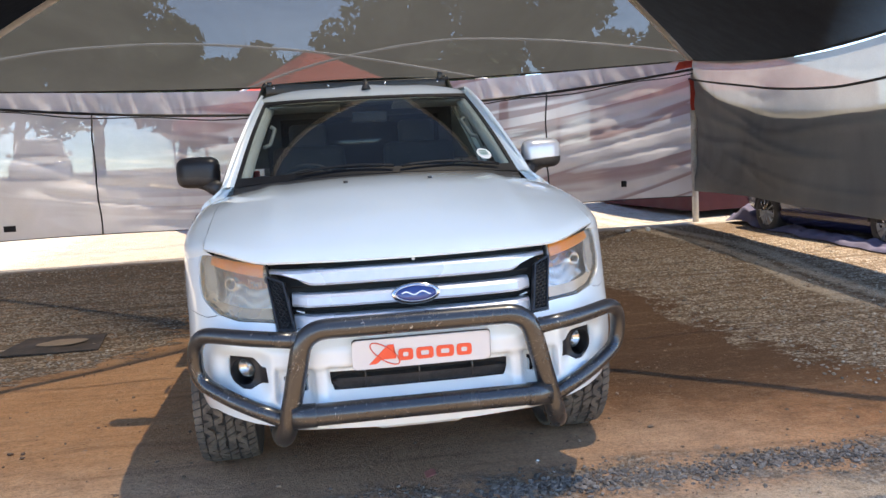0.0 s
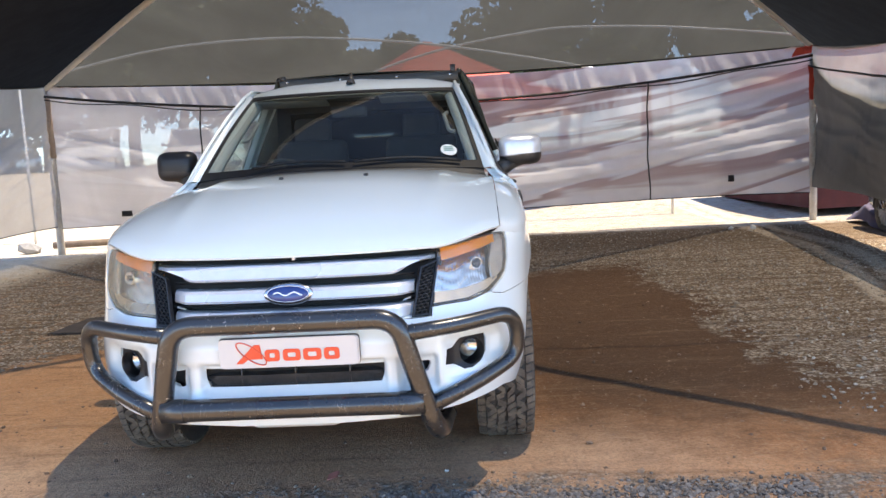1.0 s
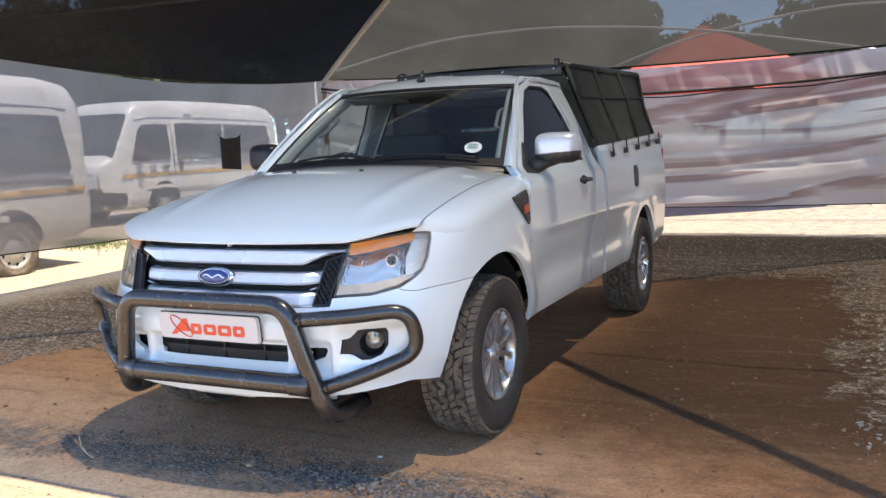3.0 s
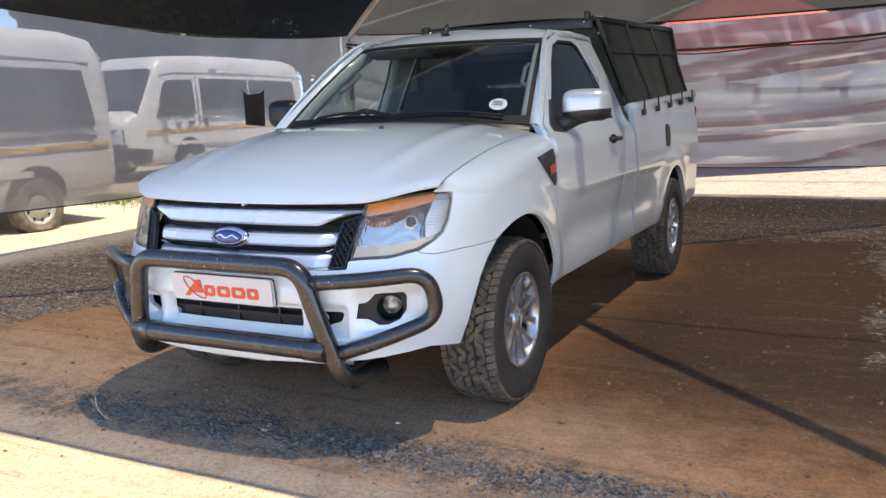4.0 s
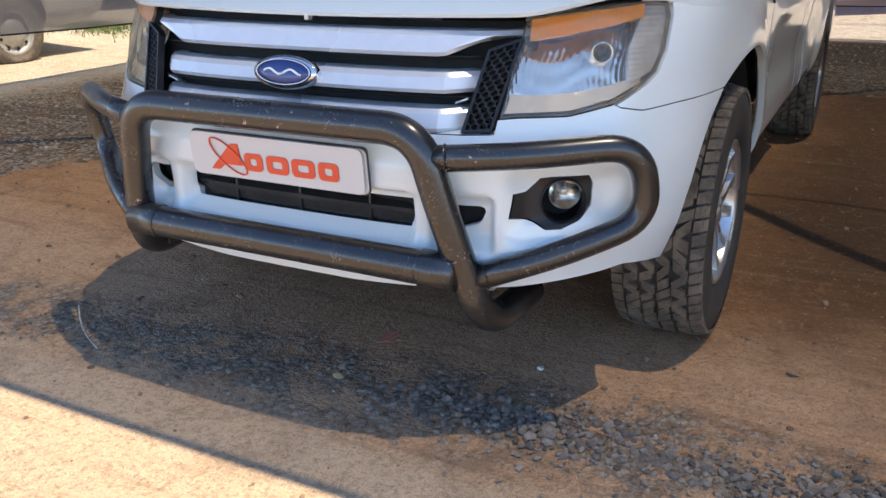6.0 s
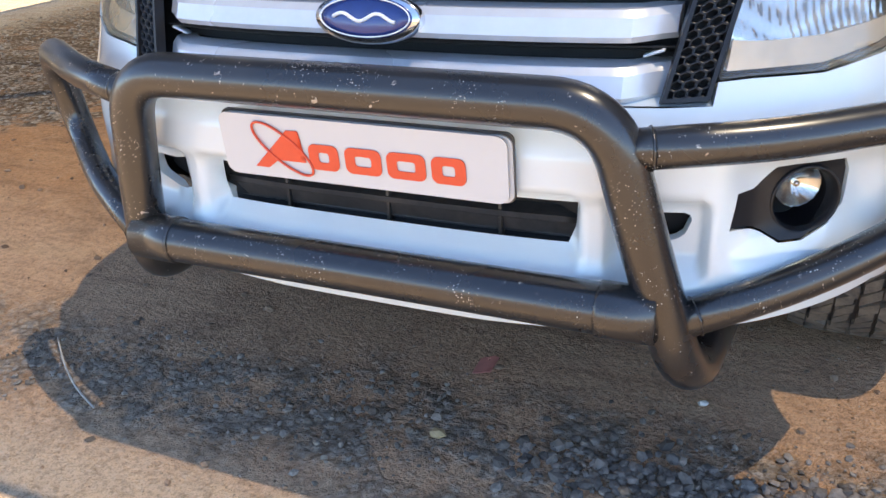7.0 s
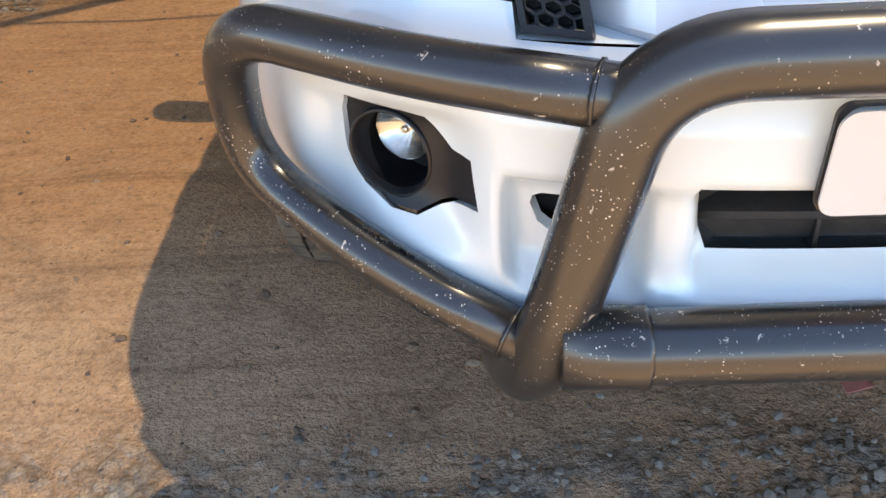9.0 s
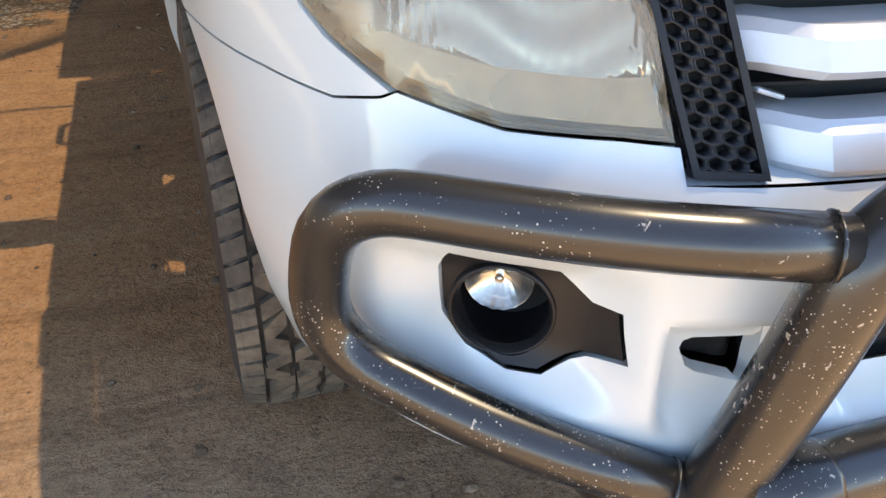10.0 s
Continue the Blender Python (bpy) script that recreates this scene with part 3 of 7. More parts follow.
roof_sheet("shade_net_roof", "bl", "br", BACKNET, "grey see-through shade net sloping up from the back eave", 0, 0.03, 0.22)
roof_sheet("shade_net_roof", "fl", "bl", ROOFNET, "taut black shade net roof sheet between tent pipes", 480, 0.10, 0.5)
roof_sheet("shade_net_roof", "br", "fr", ROOFNET, "taut black shade net roof sheet between tent pipes", 480, 0.05, 0.5)
roof_sheet("shade_net_roof", "fr", "fl", ROOFNET, "taut black shade net roof sheet at the open side", 0, 0.0, 0.05)
for key in CORNERS:
    rafter = thing("tent_rafter", "bent pale steel tent pipe running up to the top", "tent pipe", tuple(tops[key]), "tent rafters")
    line = []
    for i in range(25):
        t = i / 24
        p = tops[key].lerp(APEX, t)
        p.z += 0.13 * math.sin(math.pi * t) + 0.02
        line.append(p - tops[key])
    part("pipe", tube([p - Vector((0, 0, 0.06)) for p in line], 0.045, 12), RAFTER, rafter)
tie = thing("tie_rope", "thin dark rope strung across below the tent roof", "rope", (-5.2, 2.86, 2.72))
part("strand", tube([(x, -0.016 * x, -0.10 * math.sin(math.pi * x / 10.2)) for x in np.linspace(0, 10.2, 30)], 0.011, 8), CORD, tie)
king = thing("tent_pole", "slim steel pipe joint at the tent top", "tent pipe", tuple(APEX))
part("hub", tube([(0, 0, -0.12), (0, 0, 0.06)], 0.07, 16), PIPE, king)


def net_wall(name, a, b, top_sag, low, material, label, folds=0.05, seams=(), roof_sag=0.22, split=None, hem=None):
    """Netting hung between two posts from a sagging rope, a gathered strip above it up to the roof."""
    a, b = Vector(a), Vector(b)
    side = (b - a).cross(Vector((0, 0, 1))).normalized()
    holder = thing(name, label, "side net", tuple(a), "tent side nets")
    top = lambda s: 2.52 - top_sag * 4 * s * (1 - s)

    def point(s, t, push=0.0):
        p = (b - a) * s
        z = low + 0.03 * math.sin(s * 9) + (top(s) - low) * t
        w = folds * noise.noise((s * 7, t * 1.2, a.x)) * 2 + 0.35 * folds * noise.noise((s * 30, t * 4, 2.0))
        crease = noise.noise((s * 3.0, (t * 2.0 - 0.55 * (2 * s - 1) ** 2) * 3.2, 7.0 + a.x))
        w += folds * 0.45 * max(0.0, 1 - abs(crease) * 7)
        if hem:
            e = hem(s) - a
            p = p.lerp(Vector((e.x, e.y, 0)), t)
            z = low + 0.03 * math.sin(s * 9) + (e.z - low) * t
        p += side * (w * math.sin(math.pi * min(1, t + 0.08)) + push)
        p.z = z
        return p

    def sheet(t0, t1, push=0.0, n=260, k=48, edge=None):
        bm = bmesh.new()
        grid = []
        for j in range(k + 1):
            row = []
            for i in range(n + 1):
                s = i / n
                hi = edge(s) if edge else t1
                row.append(bm.verts.new(point(s, t0 + (hi - t0) * j / k, push)))
            grid.append(row)
        for j in range(k):
            for i in range(n):
                bm.faces.new((grid[j][i], grid[j][i + 1], grid[j + 1][i + 1], grid[j + 1][i]))
        return bm

    if split:
        part("netting", sheet(0, 1, edge=split), material, holder)
        part("upper_netting", sheet(0, 1, 0.03), UPPERNET, holder, "thin white netting in the sun")
    else:
        part("netting", sheet(0, 1), material, holder)
    part("bottom_cord", tube([point(i / 60, 0) for i in range(61)], 0.008, 6), CORD, holder)
    for s in seams:
        part("seam", tube([point(s + 0.0008 * math.sin(j), j / 14) + side * 0.016 for j in range(15)], 0.012, 6), CORD, holder)
    if hem:
        if split:
            part("top_rope", tube([point(i / 40, 0.86 - 0.08 * min(1, i / 20)) + side * 0.06 for i in range(41)], 0.014, 8), CORD, holder)
        return holder
    bm = bmesh.new()
    rows = []
    for j in range(5):
        row = []
        for i in range(321):
            s = i / 320
            lo, hi = top(s), POLE_TOP - roof_sag * 4 * s * (1 - s) + 0.02
            p = (b - a) * s + side * (0.045 * math.sin(s * 210 + j * 0.9 + 9 * noise.noise((s * 16, 0, 1))) * (0.35 + 0.65 * abs(noise.noise((s * 30, j * 0.6, 4)))) * (1 - j / 5) + 0.03)
            p.z = lo + (hi - lo) * j / 4
            row.append(bm.verts.new(p))
        rows.append(row)
    for r, q in zip(rows, rows[1:]):
        for i in range(320):
            bm.faces.new((r[i], r[i + 1], q[i + 1], q[i]))
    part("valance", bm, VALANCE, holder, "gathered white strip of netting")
    part("top_rope", tube([(b - a) * (i / 40) + Vector((0, 0, top(i / 40))) + side * 0.12 for i in range(41)], 0.020, 8), CORD, holder)
    part("second_rope", tube([(b - a) * (i / 40) + Vector((0, 0, top(i / 40) - 0.05 - 0.02 * math.sin(i))) + side * 0.12 for i in range(41)], 0.009, 8), CORD, holder)
    return holder


net_wall("side_net", (-6.0, 10.35, 0), (5.95, 10.35, 0), 0.42, 0.42, WALLNET, "white side net with painted mauve fold shading, hung above the dirt", 0.10, (0.205, 0.79))
net_wall("side_net", (-5.2, -0.16, 0), (-6.0, 10.35, 0), 0.12, 0.44, SIDENET, "thin grey see-through side net with a torn patch", 0.05, (), hem=lambda s: roof_point(tops["fl"], tops["bl"], s, 0.0, 0.10, 0.5) + Vector((0, 0, -0.01)))
net_wall("side_net", (5.95, 10.35, 0), (4.6, -0.16, 0), 0.25, 0.52, DARKNET, "dull brown side net below a thin white strip", 0.08, (), split=lambda s: 0.98 - 0.33 * (1 - math.exp(-s / 0.10)), hem=lambda s: roof_point(tops["br"], tops["fr"], s, 0.0, 0.05, 0.5) + Vector((0, 0, -0.01)))


# ---- pickup ----
# x: half width, y: back from the number plate, z: up
YC = 0.95


def half_width(z):
    return ramp(z, (0.34, 0.42, 0.50, 0.6, 0.8, 1.0, 1.15, 1.27, 1.45), (0.87, 0.905, 0.930, 0.942, 0.948, 0.953, 0.945, 0.925, 0.915))


def nose(z):
    return ramp(z, (0.34, 0.40, 0.46, 0.60, 0.68, 0.75, 0.80, 0.90, 1.0, 1.06), (0.05, 0.025, 0.02, 0.02, 0.018, 0.055, 0.075, 0.10, 0.145, 0.19))


def bow(z):
    return ramp(z, (0.4, 0.55, 0.68, 0.8, 0.95, 1.05), (3.15, 3.15, 3.0, 2.9, 2.75, 2.6))


PHI = np.linspace(0, 1, 3000) ** 1.8 * math.pi / 2
_n = 2.9
_x, _y = 0.948 * np.sin(PHI) ** (2 / _n), (YC - 0.075) * np.cos(PHI) ** (2 / _n)
ARC = np.concatenate([[0], np.cumsum(np.hypot(np.diff(_x), np.diff(_y)))])
UC = float(ARC[-1])
FRONT_AXLE, REAR_AXLE, HUB_Z, TYRE_R = 0.932, 4.20, 0.386, 0.384


def recess(x, z):
    """How far the bumper is set back round its lower opening and the fog lamps."""
    ax = abs(x)
    inner = ease(z, 0.466, 0.520) * (1 - ease(z, 0.604, 0.616)) * (1 - ease(ax, 0.540, 0.554))
    column = ease(ax, 0.345, 0.36) * (1 - ease(ax, 0.40, 0.418))
    d = 0.06 * inner * (1 - 0.75 * column) * (1 - 0.40 * ease(ax, 0.418, 0.45))
    d += 0.045 * ease(ax, 0.55, 0.62) * (1 - ease(ax, 0.74, 0.82)) * ease(z, 0.48, 0.56) * (1 - ease(z, 0.64, 0.70))
    return d


def wrap(u, z):
    """The outer skin of the pickup: u runs round it from the middle of the nose to the tail."""
    sx, u = (-1 if u < 0 else 1), abs(u)
    w = half_width(z)
    if u >= UC:
        y, x = YC + u - UC, w
        x -= 0.012 * ease(y, 2.9, 5.3)
        for ya in (FRONT_AXLE, REAR_AXLE):
            r = math.hypot(y - ya, z - HUB_Z)
            x += 0.022 * (1 - ease(abs(r - 0.5), 0.0, 0.16)) * ease(z, 0.35, 0.6)
        x += 0.010 * math.exp(-((z - 0.93) / 0.03) ** 2) * ease(y, 1.4, 1.8) * (1 - ease(y, 4.6, 5.0))
        x -= 0.018 * math.exp(-((z - 0.70) / 0.12) ** 2) * ease(y, 1.4, 1.7) * (1 - ease(y, 3.4, 3.7))
        return Vector((sx * x, y, z))
    phi = float(np.interp(u, ARC, PHI))
    n = bow(z)
    x = w * math.sin(phi) ** (2 / n)
    y = YC - (YC - nose(z)) * max(0.0, math.cos(phi)) ** (2 / n)
    r = math.hypot(y - FRONT_AXLE, z - HUB_Z)
    x += 0.022 * (1 - ease(abs(r - 0.5), 0.0, 0.16)) * ease(z, 0.35, 0.6) * ease(u, UC - 0.35, UC)
    return Vector((sx * x, y + recess(x, z), z))


def u_of_x(x, z):
    phi = math.asin(min(1.0, (abs(x) / half_width(z))) ** (bow(z) / 2))
    return math.copysign(float(np.interp(phi, PHI, ARC)), x)


def u_of_y(y, z):
    if y >= YC:
        return UC + y - YC
    phi = math.acos(min(1.0, max(0.0, (YC - y) / (YC - nose(z)))) ** (bow(z) / 2))
    return float(np.interp(phi, PHI, ARC))


def fx(*pts):
    return [(u_of_x(x, z), z) for x, z in pts]


def fy(*pts):
    return [(u_of_y(y, z), z) for y, z in pts]


def mirrored(poly):
    return [(-u, z) for u, z in poly][::-1]


def arch(ya, r, n=28, lo=0.40, squash=0.95):
    out = []
    a0 = math.asin((lo - HUB_Z) / r)
    for k in range(n + 1):
        a = math.pi - a0 - (math.pi - 2 * a0) * k / n
        out.append((ya + r * squash * math.cos(a), HUB_Z + r * math.sin(a)))
    return out


def hood_edge(x):
    """Front lip and back edge of the hood at x: (y, z) pairs."""
    ax = abs(x)
    ly = 0.135 + 0.05 * (ax / 0.58) ** 2 * (1 if ax < 0.58 else 1) + 0.62 * max(0.0, ax - 0.56) ** 1.6 / 0.25 ** 0.6
    lz = 1.017 + 0.006 * (ax / 0.5) ** 2 + 0.040 * ease(ax, 0.55, 0.82)
    ry = 1.26 + 0.22 * (ax / 0.8) ** 2.2
    rz = 1.300 - 0.07 * (ax / 0.8) ** 2.4
    return ly, lz, ry, rz


def hood(x, t):
    ly, lz, ry, rz = hood_edge(x)
    z = lz + (rz - lz) * (1 - (1 - t) ** 1.9)
    ridge = 0.010 * math.exp(-((abs(x) - 0.52 - 0.05 * t) / 0.05) ** 2) * ease(t, 0.05, 0.4)
    lip = -0.010 * math.exp(-(t / 0.03) ** 2)
    return Vector((x, ly + (ry - ly) * t, z + ridge + lip))


pickup = thing("pickup_truck", "white single-cab pickup with bull bar and canvas load canopy", "pickup truck", (0, 2.6, 0))
OFF = Matrix.Translation((0, -2.6, 0))


def carpart(name, bm, material, parent=None, label="", **k):
    """A part of the pickup, given where it stands in the yard."""
    if parent is None or parent is pickup:
        bm.transform(OFF)
        return part(name, bm, material, pickup, label, **k)
    bm.transform(OFF)
    return part(name, bm, material, parent, label, **k)


# openings in the nose skin
LAMP = fx((0.565, 1.004), (0.66, 1.015), (0.74, 1.027), (0.79, 1.034), (0.830, 1.027), (0.838, 1.0), (0.838, 0.925), (0.828, 0.877), (0.81, 0.853), (0.762, 0.814), (0.68, 0.793), (0.585, 0.791), (0.540, 0.787))
FOG = fx((0.578, 0.562), (0.584, 0.620), (0.604, 0.622), (0.633, 0.654), (0.66, 0.657), (0.728, 0.657), (0.735, 0.635), (0.733, 0.582), (0.714, 0.548), (0.681, 0.531), (0.649, 0.531), (0.619, 0.549), (0.606, 0.556))
INTAKE = fx((-0.345, 0.588), (0.345, 0.587), (0.343, 0.545), (0.332, 0.516), (-0.332, 0.516), (-0.342, 0.543))
SIDEVENT = fx((0.428, 0.586), (0.510, 0.586), (0.519, 0.582), (0.522, 0.573), (0.514, 0.551), (0.504, 0.543), (0.440, 0.522), (0.430, 0.524))
under = fx((-0.80, 0.425), (-0.60, 0.395), (-0.42, 0.382), (-0.2, 0.372), (0.2, 0.372), (0.42, 0.382), (0.60, 0.395), (0.80, 0.425))
fr_arch = arch(FRONT_AXLE, 0.50)
arch_front = [p for p in fr_arch if p[0] < FRONT_AXLE and p[1] < 0.80]
arch_front.append((0.668, 0.806))
right_top = fx((0.0, 0.750), (0.47, 0.750), (0.535, 0.752), (0.538, 0.7845), (0.585, 0.7885), (0.68, 0.7905), (0.762, 0.8115), (0.775, 0.803), (0.814, 0.793), (0.870, 0.801))
right_side = [(u_of_y(y, z), z) for y, z in reversed(arch_front)]
right_half = right_top + right_side + [(u_of_x(0.80, 0.425), 0.425)] + [p for p in under[::-1] if 0 <= p[0] < u_of_x(0.79, 0.425)]
left_half = [(-u, z) for u, z in right_half[::-1]]
bumper = carpart("bumper", patch(right_half + left_half, wrap, 0.0125, (FOG, mirrored(FOG), INTAKE, SIDEVENT, mirrored(SIDEVENT)), 0.02, flip=False), WHITE, label="white painted front bumper")

# ledge running back under the grille
carpart("bumper_ledge", patch([(x, 0) for x in np.linspace(-0.60, 0.60, 30)] + [(x, 1) for x in np.linspace(0.60, -0.60, 30)], lambda x, t: wrap(u_of_x(x, 0.751), 0.751) + Vector((0, 0.004 + 0.085 * t, 0.0005 + 0.010 * t)), 0.03, (), 0.0), WHITE)

# fenders
def shoulder(y):
    return ramp(y, (0.44, 0.52, 0.64), (1.034, 1.018, 1.0 + 0.12 * ease(0.64, 0.5, 1.4))) if y < 0.64 else 1.0 + 0.12 * ease(y, 0.5, 1.4)


top_line = []
for k in range(15):
    y = 0.455 + (1.40 - 0.455) * k / 14
    top_line.append((y, shoulder(y)))
for sx in (1, -1):
    outline = fx((0.768, 0.811), (0.815, 0.850), (0.833, 0.875), (0.843, 0.925), (0.843, 1.0), (0.836, 1.03)) + [(u_of_y(y, z), z) for y, z in top_line]
    rear = [p for p in fr_arch if p[0] > FRONT_AXLE]
    outline += fy((1.405, 0.46)) + fy((1.36, 0.455))
    outline += [(u_of_y(y, z), z) for y, z in fr_arch[::-1] if z > 0.44 and not (y < FRONT_AXLE and z < 0.815)]
    outline += [(u_of_y(0.670, 0.809), 0.809)]
    outline += fx((0.870, 0.8038), (0.814, 0.7958), (0.7755, 0.8058))
    if sx < 0:
        outline = [(-u, z) for u, z in outline]
    carpart("fender", patch(outline, wrap, 0.02, (), 0.02, flip=False), WHITE)
    # rolled shoulder between the fender side and the hood
    bm = bmesh.new()
    rows = []
    for i in range(41):
        y = 0.395 + (1.47 - 0.395) * i / 40
        t = (y - hood_edge(0.818)[0]) / (hood_edge(0.818)[2] - hood_edge(0.818)[0])
        a = hood(0.814, min(1, max(0, t)))
        a.y, a.z = y, a.z - 0.002
        a.x += 0.001
        zs = shoulder(y)
        bpt = wrap(u_of_y(y, zs), zs)
        c = Vector((bpt.x + 0.004, y, max(bpt.z, a.z - 0.028)))
        row = []
        for k in range(11):
            s = k / 10
            p = a.lerp(c, s).lerp(c.lerp(bpt, s), s)
            row.append(bm.verts.new((sx * p.x, p.y, p.z)))
        rows.append(row)
    for r, q in zip(rows, rows[1:]):
        for k in range(10):
            f = (r[k], q[k], q[k + 1], r[k + 1])
            bm.faces.new(f if sx < 0 else f[::-1])
    carpart("fender_top", bm, WHITE)

# hood
edge = [(x, 0.0) for x in np.linspace(-0.812, 0.812, 40)] + [(0.812, t) for t in np.linspace(0.05, 1, 20)] + [(x, 1.0) for x in np.linspace(0.80, -0.80, 40)] + [(-0.812, t) for t in np.linspace(1, 0.05, 20)]
carpart("hood", patch(edge, hood, 0.028, (), 0.010), WHITE, label="white hood with two soft ridges")

# near-black shell added behind every gap, in place of the shade there
bm = patch(fx((-0.93, 0.50), (0.93, 0.50)) + fy((1.4, 0.50), (1.4, 0.98), (0.62, 0.98)) + fx((0.58, 0.985), (-0.58, 0.985)) + [(-u, z) for u, z in fy((0.62, 0.98), (1.4, 0.98), (1.4, 0.50))],
           lambda u, z: wrap(u, z) * 1.0 + Vector((-0.05 * math.copysign(1, u) * ease(abs(u), 0.6, 1.2), 0.10, 0)), 0.05,
           (fy(*[p for p in arch(FRONT_AXLE, 0.52, lo=0.51)]), [(-u, z) for u, z in fy(*arch(FRONT_AXLE, 0.52, lo=0.51))][::-1]), 0)
carpart("inner_shell", bm, CAVITY, label="near-black shell standing in for shade behind grille and bumper")


# cab, doors and load bed
def flank(y, z):
    """The side of the cab: the skin below the windows, leaning in above them."""
    base = wrap(UC + y - YC, min(z, 1.27)).x
    g = 0.885 - 0.40 * (z - 1.25) - 0.12 * (z - 1.25) ** 2 - 0.06 * max(0.0, (2.3 - y)) ** 2
    return base + (g - base) * ease(z, 1.17, 1.28)


def side_sheet(outline, sx, holes=(), step=0.022, thick=0.015, lift=0.0):
    return patch(outline, lambda y, z: Vector((sx * (flank(y, z) + lift), y, z)), step, holes, thick, flip=(sx < 0))


def bed_top(y):
    return 1.325 + 0.046 * (y - 3.05)


def screen(x, t):
    """The windscreen: t runs from the foot to the roof."""
    k = (abs(x) / 0.72) ** 2
    foot = Vector((x * 0.768 / 0.725, 1.29 + 0.215 * k, 1.308 - 0.035 * k))
    s = x * 0.612 / 0.725
    head = Vector((s, 1.99 + 0.18 * (abs(x) / 0.725) ** 2.2, 1.748 + 0.0 * k))
    p = foot.lerp(head, t)
    p.z += 0.022 * math.sin(math.pi * t)
    return p


def roof(u, v):
    """u across (-1..1), v from the windscreen to the back of the cab."""
    head = screen(u * 0.725, 1.0)
    x = head.x + (u * 0.655 - head.x) * ease(v, 0, 0.25)
    y = head.y + (2.97 - head.y) * v
    z = head.z + 0.098 * (1 - (1 - min(1, v / 0.45)) ** 2) * (1 - 0.5 * abs(u) ** 3)
    z += 0.006 * math.cos(u * 9) * ease(v, 0.2, 0.4) * (1 - ease(v, 0.8, 0.95)) * (1 - u * u)
    z -= 0.05 * ease(v, 0.9, 1.0) * ease(v, 0.9, 1.0)
    return Vector((x, y, z))


INTERIOR = plain("dark_trim", (0.018, 0.019, 0.020), 0.7, 0, 0.2, 40, 0.0005)
FABRIC = plain("seat_fabric", (0.026, 0.026, 0.028), 0.9, 0, 0.25, 80, 0.001)
PALE = plain("grey_trim", (0.24, 0.245, 0.24), 0.8, 0, 0.08, 40)
SEAL = plain("rubber_seal", (0.012, 0.012, 0.013), 0.55, 0, 0.2, 50, spec=0.25)

carpart("roof", patch([(u, 0) for u in np.linspace(-1, 1, 30)] + [(1, v) for v in np.linspace(0.05, 1, 24)] + [(u, 1) for u in np.linspace(1, -1, 30)][1:] + [(-1, v) for v in np.linspace(0.95, 0.05, 24)], roof, 0.045, (), 0.02), WHITE)
carpart("headliner", patch([(u, 0.02) for u in np.linspace(-0.97, 0.97, 20)] + [(u, 0.97) for u in np.linspace(0.97, -0.97, 20)], lambda u, v: roof(u, v) - Vector((0, 0, 0.04)), 0.08, (), 0, flip=True), PALE)
ws = carpart("windscreen", patch([(x, 0.01) for x in np.linspace(-0.722, 0.722, 30)] + [(x, 0.99) for x in np.linspace(0.722, -0.722, 30)], screen, 0.05, (), 0.0), WINDOW, label="tinted windscreen with a dark border")
ws.visible_shadow = False
ring = [(x, -0.005) for x in np.linspace(-0.735, 0.735, 40)] + [(x, 1.004) for x in np.linspace(0.735, -0.735, 40)]
hole = [(x, 0.055 + 0.012 * (x / 0.66) ** 6) for x in np.linspace(-0.708, 0.708, 40)] + [(x, 0.962 - 0.012 * (x / 0.66) ** 6) for x in np.linspace(0.706, -0.706, 40)]
carpart("border", patch(ring, lambda x, t: screen(x, t) + Vector((0, -0.003, 0.004)), 0.03, (hole,), 0.006), SEAL, ws, "black windscreen border")
STICKER = plain("white_sticker", (0.75, 0.78, 0.76), 0.6, 0, 0.05, 60)
disc = [(0.575 + 0.042 * math.cos(a), 0.165 + 0.055 * math.sin(a)) for a in np.linspace(0, 2 * math.pi, 28, endpoint=False)]
carpart("licence_disc", patch(disc, lambda x, t: screen(x, t) + Vector((0, -0.006, 0.006)), 0.012, (), 0.001), STICKER, ws, "round white licence sticker with grey bars")
for k in range(3):
    q = [(0.55 + 0.0, 0.15 + 0.018 * k), (0.598, 0.15 + 0.018 * k), (0.598, 0.158 + 0.018 * k), (0.55, 0.158 + 0.018 * k)]
    carpart("print_bar", patch(q, lambda x, t: screen(x, t) + Vector((0, -0.009, 0.009)), 0.01, (), 0.0005), plain("green_print", (0.16, 0.30, 0.24), 0.6), ws)
cowl = [(x, 0.0) for x in np.linspace(-0.79, 0.79, 40)] + [(x, 1.0) for x in np.linspace(0.74, -0.74, 40)]


def cowl_at(x, t):
    a = hood(max(-0.80, min(0.80, x)), 1.0) + Vector((0, -0.02, -0.025))
    b = screen(x * 0.98, 0.03)
    return a.lerp(b, t)


carpart("cowl", patch(cowl, cowl_at, 0.06, (), 0.0), BLACK, label="black plastic cowl below the windscreen")
for sx, x0, x1 in ((1, 0.10, 0.62), (-1, -0.42, 0.06)):
    pts = [screen(x0 + (x1 - x0) * k / 12, 0.035 + 0.030 * math.sin(k / 12 * 3) + 0.0 * k) + Vector((0, -0.018, 0.016)) for k in range(13)]
    wiper = carpart("wiper", tube(pts, 0.008, 6), SEAL, label="black wiper blade resting low")
for x in (-0.204, 0.204):
    p = hood(x, (0.98 - hood_edge(x)[0]) / (hood_edge(x)[2] - hood_edge(x)[0]))
    carpart("washer_nozzle", box((0.022, 0.016, 0.012), Matrix.Translation(p + Vector((0, 0, 0.006))), 0.004), BLACK)
aer = carpart("roof_antenna", tube([(0, 2.115, 1.805), (0, 2.125, 1.83), (0, 2.15, 1.868)], lambda t: 0.022 * (1 - t) + 0.007, 12), BLACK)

